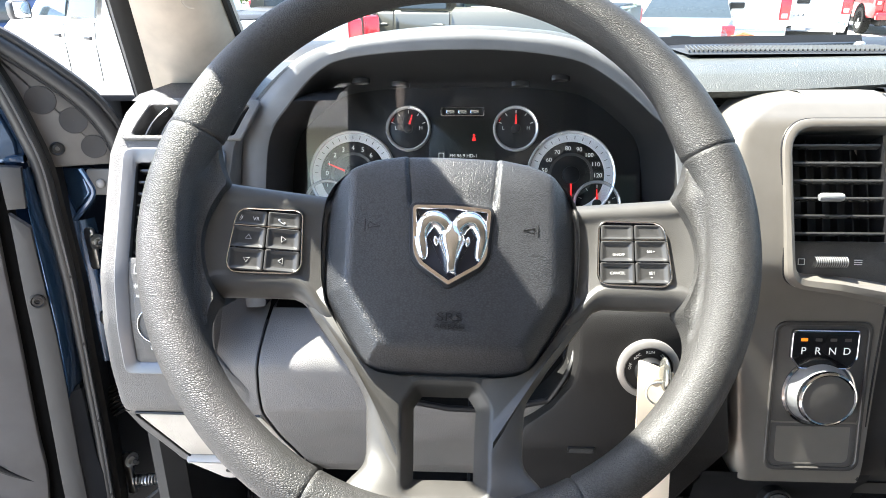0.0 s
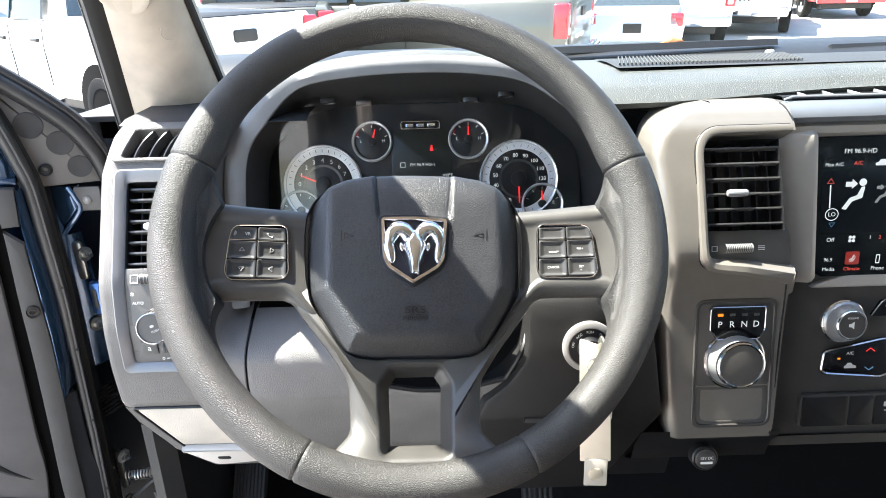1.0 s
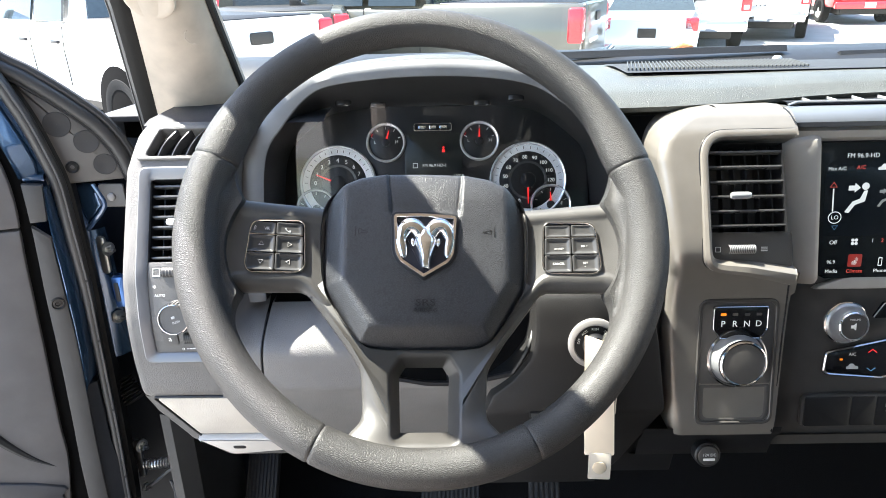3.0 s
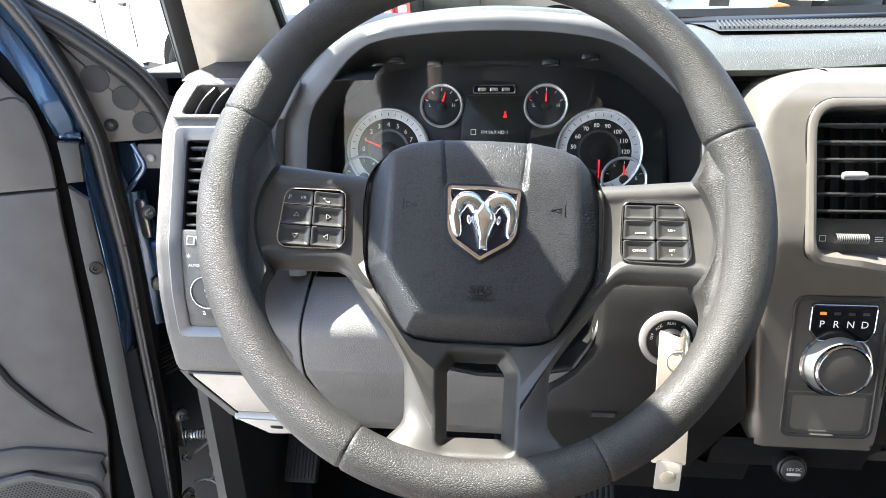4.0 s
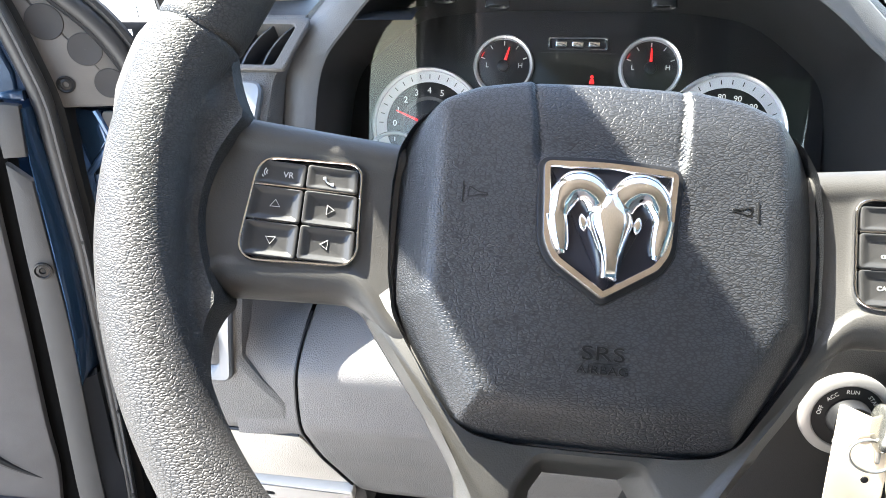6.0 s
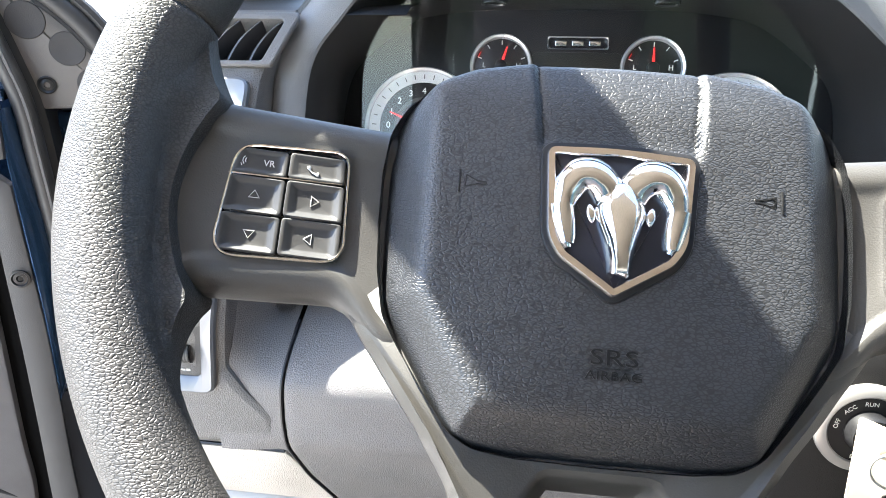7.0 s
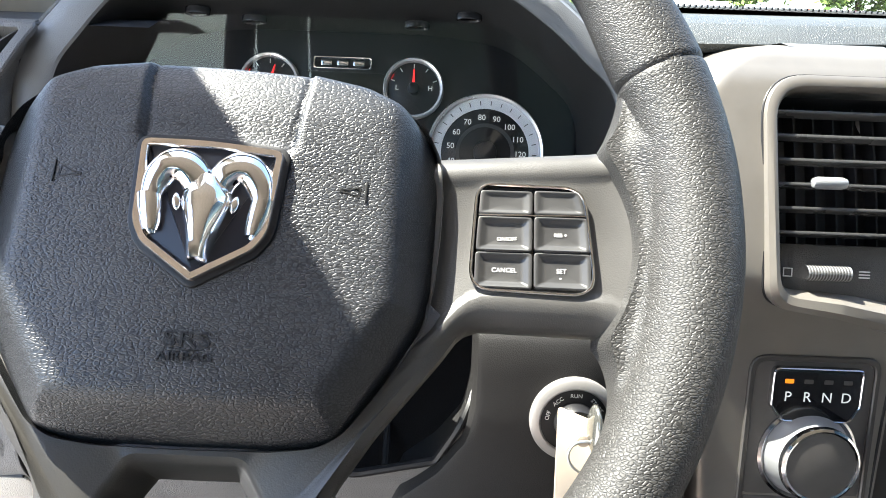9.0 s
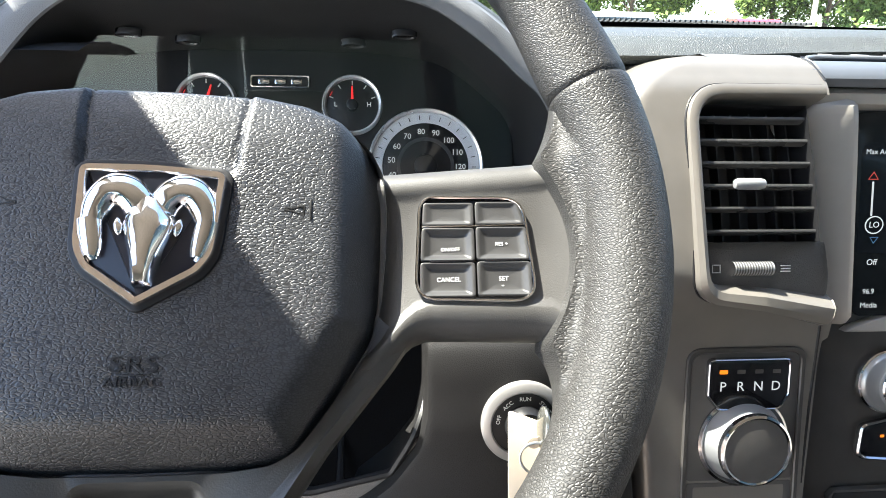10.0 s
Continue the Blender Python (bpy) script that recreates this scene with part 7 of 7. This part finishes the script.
# ---- car park beyond the glass ----
TYRE = mat("tyre_rubber", (0.010, 0.010, 0.010), 0.9, spec=0.2, grain=0.004, size=60, bump=0.4, kind="noise")
ALLOY = mat("alloy_wheel", (0.5, 0.5, 0.5), 0.3, metal=0.9)
TINT = mat("tinted_car_glass", (0.03, 0.04, 0.045), 0.08)
LAMP = mat("red_lamp_lens", (0.55, 0.02, 0.03), 0.2, coat=0.6)


def paint(name, col, metal=0.1):
    return mat(name, col, 0.3, metal=metal, mottle=0.04, size=30, coat=0.8)


def box(x0, x1, y0, y1, z0, z1, r=0.04):
    """A box with rounded upright and level edges."""
    base = fillet(rect(x0, y0, x1, y1), r, 4)
    o = offset(ccw(base), r * 0.35)
    o2 = offset(ccw(base), r)
    b = ccw(base)
    return loft([[(*p, z0) for p in o], [(*p, z0 + r) for p in b], [(*p, z1 - r) for p in b], [(*p, z1 - r * 0.35) for p in o], [(*p, z1) for p in o2]])


def road_wheel(parent, x, y, r=0.39):
    s = 1 if y > 0 else -1
    m = pose(x, y, r, 90 if s < 0 else -90)
    t = part("tyre", turned([(r * 0.62, -0.02), (r * 0.7, 0.0), (r * 0.93, 0.0), (r, -0.03), (r, -0.2), (r * 0.93, -0.24), (r * 0.6, -0.24)], 40, m), TYRE, parent)
    part("wheel_rim", turned([(r * 0.63, -0.02), (r * 0.60, -0.012), (r * 0.54, -0.05), (r * 0.2, -0.02), (r * 0.16, -0.005), (0.01, -0.005)], 32, m), ALLOY, t)
    for k in range(6):
        a = math.pi / 3 * k
        part("wheel_slot", disc(r * 0.09, -0.04, -0.022, 0.004, 14, m @ pose(r * 0.38 * math.cos(a), r * 0.38 * math.sin(a), 0)), BLACK, t)


def pickup(m, body_mat, label, bars=True, crew=True):
    """A full-size pickup: bed, tailgate, cab, bonnet, wheels, lamps, mirrors and handles. Front towards +x."""
    v = thing("pickup_truck", m, label, "pickup truck", "parked vehicles")
    prof = [(-2.88, 0.55, 1.27), (-2.84, 0.50, 1.30), (-2.2, 0.48, 1.31), (-0.75, 0.46, 1.31), (-0.7, 0.46, 1.26), (0.3, 0.46, 1.26), (1.1, 0.46, 1.25), (1.35, 0.47, 1.24), (2.2, 0.48, 1.20), (2.65, 0.50, 1.12), (2.86, 0.55, 0.98)]
    rings = []
    for x, z0, z1 in prof:
        w = 0.985 - 0.10 * smoothstep(2.0, 2.9, x) - 0.02 * smoothstep(-2.7, -2.9, x)
        h = z1 - z0
        rings.append([(x, -w + 0.06, z0), (x, -w, z0 + 0.08), (x, -w - 0.005, z0 + h * 0.55), (x, -w + 0.03, z1 - 0.05), (x, -w + 0.08, z1), (x, w - 0.08, z1), (x, w - 0.03, z1 - 0.05), (x, w + 0.005, z0 + h * 0.55), (x, w, z0 + 0.08), (x, w - 0.06, z0)])
    body = part("body", loft(rings), body_mat, v)
    cab = [(-0.78, 1.24, 0.93), (-0.70, 1.80, 0.74), (-0.5, 1.89, 0.72), (0.5, 1.91, 0.72), (0.75, 1.86, 0.72), (1.42, 1.24, 0.90)]
    part("cab", loft([[(x, -0.93 + 0.0 if z < 1.3 else -w, z if k else 1.22) for k in (0, 1)] + [(x, w if z > 1.3 else 0.93, z if k else 1.22) for k in (1, 0)] for x, z, w in cab]), body_mat, v)
    for s in (-1, 1):
        for x0, x1, t0, t1 in ((-0.62, 0.10, -0.56, 0.12), (0.20, 1.22, 0.20, 0.68)):
            w = part("side_window", loft([[(x0, s * 0.925, 1.29), (x1, s * 0.925, 1.29), (t1, s * 0.775, 1.79), (t0, s * 0.775, 1.79)], [(x0, s * 0.90, 1.29), (x1, s * 0.90, 1.29), (t1, s * 0.75, 1.79), (t0, s * 0.75, 1.79)]]), TINT, v)
        for x0, x1 in ((-0.70, 0.14), (0.16, 1.30)):
            part("door_gap", tube([(x0, s * 0.993, 0.60), (x0, s * 0.995, 1.0), (x0, s * 0.965, 1.25)], 0.006, 5), BLACK, v)
            part("door_handle", plate(fillet(rect(-0.09, -0.02, 0.09, 0.02), 0.015, 3), 0, 0.035, 0.012, m=pose(x0 + 0.16, s * 0.99, 1.08, 90 if s < 0 else -90)), BLACK if "white" in label else body_mat, v)
        mr = part("side_mirror", box(1.02, 1.22, s * 0.98 if s > 0 else -1.22, 1.22 if s > 0 else -0.98, 1.25, 1.47, 0.05), BLACK, v)
        part("mirror_glass", plate(fillet(rect(-0.09, -0.09, 0.09, 0.09), 0.03, 3), 0, 0.004, 0.001, m=pose(1.015, s * 1.10, 1.36, 90, 0, -90)), mat("mirror_silver", (0.8, 0.82, 0.85), 0.03, metal=1.0), mr)
        # flat black plates painted as the shade inside the wheel arches
        for ax_, ay in ((-1.78, 0.990), (1.80, 0.980)):
            arch = [(0.47 * math.cos(radians(q)), 0.47 * math.sin(radians(q))) for q in range(-12, 193, 8)]
            part("wheel_well", plate(arch, -0.02, 0.004, 0.002, m=pose(ax_, s * ay, 0.42, -90 * s) @ Matrix.Diagonal((1, -s, 1, 1))), mat("wheel_well_shade", (0.003, 0.003, 0.003), 0.95, spec=0.05), v)
        road_wheel(v, -1.78, s * 1.0), road_wheel(v, 1.80, s * 0.99)
        tl = part("tail_lamp", box(-2.91, -2.72, s * 0.80 if s > 0 else -0.995, 0.995 if s > 0 else -0.80, 0.84, 1.26, 0.03), LAMP, v, "red tail lamp")
        part("reverse_lens", box(-2.918, -2.85, s * 0.84 if s > 0 else -0.95, 0.95 if s > 0 else -0.84, 0.88, 0.97, 0.015), mat("clear_lamp_lens", (0.8, 0.75, 0.75), 0.15), tl)
        part("sill_rail", box(-0.7, 1.2, s * 0.90 if s > 0 else -0.99, 0.99 if s > 0 else -0.90, 0.40, 0.47, 0.02), CHROME if bars else BLACK, v)
    tg = part("tailgate", box(-2.915, -2.86, -0.78, 0.78, 0.66, 1.30, 0.02), body_mat, v)
    hd = part("tailgate_handle", plate(fillet(rect(-0.14, -0.06, 0.14, 0.06), 0.03, 3), 0, 0.02, 0.008, m=pose(-2.915, 0, 1.12, 90, 0, -90)), BLACK, v)
    for k in range(6):
        part("letter_bar", plate(fillet(rect(-0.03, -0.03, 0.03, 0.03), 0.008, 2), 0, 0.008, 0.003, m=pose(-2.915, 0.45 - 0.1 * k, 0.83, 90, 0, -90)), CHROME, tg)
    part("rear_bumper", box(-3.05, -2.86, -0.95, 0.95, 0.46, 0.66, 0.05), CHROME if bars else body_mat, v)
    part("front_bumper", box(2.80, 3.0, -0.93, 0.93, 0.45, 0.72, 0.06), CHROME if bars else body_mat, v)
    part("number_plate", plate(fillet(rect(-0.15, -0.075, 0.15, 0.075), 0.01, 2), 0, 0.008, 0.002, m=pose(-3.05, 0, 0.56, 90, 0, -90)), LABEL, v)
    # black block set over the bed as the shade inside it
    part("bed_floor_shadow", box(-2.8, -0.85, -0.78, 0.78, 1.20, 1.315, 0.01), BLACK, v)
    part("rear_window", loft([[(-0.800, -0.7, 1.30), (-0.800, 0.7, 1.30), (-0.735, 0.62, 1.76), (-0.735, -0.62, 1.76)], [(-0.77, -0.7, 1.30), (-0.77, 0.7, 1.30), (-0.70, 0.62, 1.76), (-0.70, -0.62, 1.76)]]), TINT, v)
    part("underbody", box(-2.7, 2.6, -0.7, 0.7, 0.28, 0.5, 0.03), BLACK, v)
    return v


def on_ground(x, y, heading):
    """A pose on the sloping ground; heading: degrees from +x to which the front points."""
    up = Vector((0, -SLOPE, 1)).normalized()
    f = Vector((math.cos(radians(heading)), math.sin(radians(heading)), 0))
    f = (f - up * f.dot(up)).normalized()
    l = up.cross(f)
    return Matrix(((f.x, l.x, up.x, x), (f.y, l.y, up.y, y), (f.z, l.z, up.z, ground_z(y)), (0, 0, 0, 1)))


def parked(rear_xy, back, heading, *a, **k):
    """Places a pickup by a point on its axis that lies back metres behind its middle."""
    h = radians(heading)
    return pickup(on_ground(rear_xy[0] + back * math.cos(h), rear_xy[1] + back * math.sin(h), heading), *a, **k)


WHITE = paint("white_car_paint", (0.78, 0.78, 0.77))
wh = 142.0
hx, hy = math.cos(radians(wh)), math.sin(radians(wh))
side_n = Vector((-math.sin(radians(wh)), math.cos(radians(wh))))
pickup(on_ground(-3.37 + 1.78 * hx - side_n.x * 1.0, 6.34 + 1.78 * hy - side_n.y * 1.0, wh), WHITE, "white crew cab pickup parked on sunlit concrete")
parked((-2.15, 7.75), 2.9, 98, paint("champagne_car_paint", (0.115, 0.11, 0.085), 0.2), "champagne pickup with its tailgate towards the cab", bars=False)
dh = 158.0
parked((2.05, 8.95), 2.9, dh, paint("olive_grey_car_paint", (0.10, 0.10, 0.085), 0.3), "dark olive pickup seen from its rear corner")
parked((5.25, 13.9), 2.9, 75, WHITE, "white pickup with red tail lamps parked further back")
parked((7.6, 16.2), 2.9, 62, paint("silver_car_paint", (0.55, 0.57, 0.6), 0.4), "silver pickup parked beside a white one")
parked((12.6, 20.5), 2.6, 80, paint("red_car_paint", (0.55, 0.03, 0.04), 0.1), "red pickup far across the car park", bars=False)
parked((-4.6, 16.5), 2.9, 95, paint("red_car_paint", (0.55, 0.03, 0.04)), "red pickup behind a champagne one", bars=False)
for x, y, h, c, l in ((14.5, 33.0, 80, "dark_car_paint", "dark pickup far off beyond the lane"), (18.5, 34.0, 80, "silver_car_paint", "silver pickup far off beyond the lane"), (22.5, 36.0, 85, "olive_grey_car_paint", "olive pickup far off beyond the lane")):
    parked((x, y), 2.9, h, paint(c, (0.03, 0.035, 0.04)), l, bars=False)


def small_car(m, body_mat, label):
    """A small saloon seen from behind. Front towards +x."""
    v = thing("saloon_car", m, label, "car", "parked vehicles")
    part("body", loft([[(x, -w, z0 + 0.06), (x, -w - 0.02, (z0 + z1) / 2), (x, -w + 0.08, z1), (x, w - 0.08, z1), (x, w + 0.02, (z0 + z1) / 2), (x, w, z0 + 0.06)] for x, z0, z1, w in ((-2.2, 0.35, 0.85, 0.78), (-2.05, 0.25, 0.98, 0.86), (-1.2, 0.22, 0.98, 0.88), (0.9, 0.22, 0.92, 0.88), (1.9, 0.25, 0.80, 0.84), (2.2, 0.35, 0.6, 0.74))]), body_mat, v)
    part("cab", loft([[(x, -0.82, 0.90), (x, -w, z), (x, w, z), (x, 0.82, 0.90)] for x, z, w in ((-1.75, 0.96, 0.78), (-0.95, 1.42, 0.60), (0.2, 1.45, 0.60), (1.15, 0.94, 0.76))]), TINT, v)
    part("roof_skin", loft([[(x, -0.60, 1.44), (x, -0.55, 1.465), (x, 0.55, 1.465), (x, 0.60, 1.44)] for x in (-0.95, -0.3, 0.2)], closed=False, caps=False), body_mat, v)
    for s in (-1, 1):
        road_wheel(v, -1.3, s * 0.9, 0.31), road_wheel(v, 1.35, s * 0.9, 0.31)
        part("tail_lamp", box(-2.2, -1.95, s * 0.62 if s > 0 else -0.86, 0.86 if s > 0 else -0.62, 0.66, 0.88, 0.03), LAMP, v, "red tail lamp")
    part("number_plate", plate(fillet(rect(-0.16, -0.08, 0.16, 0.08), 0.01, 2), 0, 0.01, 0.002, m=pose(-2.21, 0, 0.62, 90, 0, -90)), BLACK, v)
    return v


small_car(on_ground(4.35, 13.9, 70), paint("pale_blue_car_paint", (0.42, 0.50, 0.58), 0.3), "pale blue saloon parked between pickups")

# far side: building and trees
bl = thing("shop_building", pose(-19, 26, ground_z(26), 0, 0, 25), "dark blue and red shop front across the car park", "building")
part("wall", box(-9, 9, -0.3, 6, 0, 5, 0.05), mat("blue_wall", (0.05, 0.09, 0.20), 0.7, grain=0.01, size=20, bump=0.2, kind="noise"), bl)
part("sign_band", box(-9.1, 9.1, -0.5, -0.28, 1.2, 3.6, 0.05), mat("red_sign", (0.45, 0.03, 0.03), 0.5), bl)
for k in range(5):
    part("shop_window", box(-8 + 3.4 * k, -5.6 + 3.4 * k, -0.42, -0.29, 0.3, 1.15, 0.03), TINT, bl)

BARK = mat("bark", (0.12, 0.09, 0.065), 0.9, grain=0.02, size=14, bump=0.6, kind="noise")
leaf_mat = bpy.data.materials.new("leaf_green")
leaf_mat.use_nodes = True
lb = leaf_mat.node_tree.nodes["Principled BSDF"]
geo = leaf_mat.node_tree.nodes.new("ShaderNodeNewGeometry")
cr = leaf_mat.node_tree.nodes.new("ShaderNodeValToRGB")
cr.color_ramp.elements[0].color, cr.color_ramp.elements[1].color = (0.07, 0.12, 0.03, 1), (0.17, 0.24, 0.065, 1)
leaf_mat.node_tree.links.new(geo.outputs["Random Per Island"], cr.inputs[0])
leaf_mat.node_tree.links.new(cr.outputs[0], lb.inputs["Base Color"])
lb.inputs["Roughness"].default_value = 0.85
lb.inputs["Specular IOR Level"].default_value = 0.15
rng = random.Random(7)


def crown_mesh(h, w, count):
    """Leaf clumps scattered over uneven lobes."""
    lobes = [(Vector((rng.uniform(-0.6, 0.6) * w, rng.uniform(-0.6, 0.6) * w, rng.uniform(0.35, 0.95) * h)), rng.uniform(0.25, 0.5) * w) for _ in range(9)]
    vs, fs = [], []
    for _ in range(count):
        c, r = rng.choice(lobes)
        d = Vector((rng.gauss(0, 1), rng.gauss(0, 1), rng.gauss(0, 0.8))).normalized() * r * rng.uniform(0.7, 1.08)
        p = c + d
        a = Vector((rng.gauss(0, 1), rng.gauss(0, 1), rng.gauss(0, 1))).normalized()
        b = a.orthogonal().normalized()
        s = rng.uniform(0.10, 0.24)
        i = len(vs)
        vs += [p - a * s, p + b * s * 0.5, p + a * s, p - b * s * 0.5]
        fs.append((i, i + 1, i + 2, i + 3))
    me = bpy.data.meshes.new("crown")
    me.from_pydata([v[:] for v in vs], [], fs)
    me.materials.append(leaf_mat)
    return me


crowns = [crown_mesh(9, 4.2, 11000), crown_mesh(11, 5.0, 13000), crown_mesh(7, 3.6, 9000)]
for k in range(26):
    x = -22 + 4.4 * k + rng.uniform(-1.2, 1.2)
    y = 66 - 0.45 * max(0, x - 10) + rng.uniform(-3, 5)
    t = thing("tree", pose(x, y, ground_z(y) - 0.1, 0, 0, rng.uniform(0, 360)), "leafy green tree at the car park's far edge", "tree", "trees at the edge")
    sc_ = rng.uniform(0.8, 1.2)
    part("trunk", tube([(0, 0, 0), (0.1, 0.05, 2.0), (0.0, 0.2, 4.5), (0.2, 0.1, 7 * sc_)], [0.28, 0.22, 0.15, 0.05], 8), BARK, t)
    for j in range(4):
        a = 1.57 * j + 0.4
        part("limb", tube([(0.05, 0.1, 2.6 + 0.6 * j), (1.2 * math.cos(a), 1.2 * math.sin(a), 3.8 + 0.6 * j), (2.2 * math.cos(a), 2.2 * math.sin(a), 4.6 + 0.6 * j)], [0.11, 0.07, 0.02], 6), BARK, t)
    c = new("crown", crowns[k % 3])
    c.parent, c.scale = t, (sc_, sc_, sc_)
hv, hf = [], []
for _ in range(16000):
    x = rng.uniform(-30, 95)
    y = 60 - 0.45 * max(0, x - 10) + rng.uniform(-1.5, 3)
    p = Vector((x, y, ground_z(y) + abs(rng.gauss(0, 1.1)) + 0.2))
    a = Vector((rng.gauss(0, 1), rng.gauss(0, 1), rng.gauss(0, 1))).normalized()
    b = a.orthogonal().normalized()
    s = rng.uniform(0.15, 0.4)
    i = len(hv)
    hv += [(p - a * s)[:], (p + b * s * 0.5)[:], (p + a * s)[:], (p - b * s * 0.5)[:]]
    hf.append((i, i + 1, i + 2, i + 3))
hm = bpy.data.meshes.new("undergrowth")
hm.from_pydata(hv, [], hf)
hm.materials.append(leaf_mat)
tagged(new("undergrowth", hm), "dense green undergrowth below the trees", "undergrowth", kind="stuff")
pole = thing("utility_pole", pose(24.7, 37.4, ground_z(37.4)), "weathered grey wooden utility pole", "pole")
part("shaft", tube([(0, 0, 0), (0, 0, 9)], [0.16, 0.12], 12), mat("weathered_wood", (0.42, 0.38, 0.32), 0.9, grain=0.01, size=30, bump=0.4, kind="noise"), pole)
part("crossarm", box(-1.2, 1.2, -0.06, 0.06, 8.2, 8.34, 0.01), mat("weathered_wood", (0.42, 0.38, 0.32)), pole)
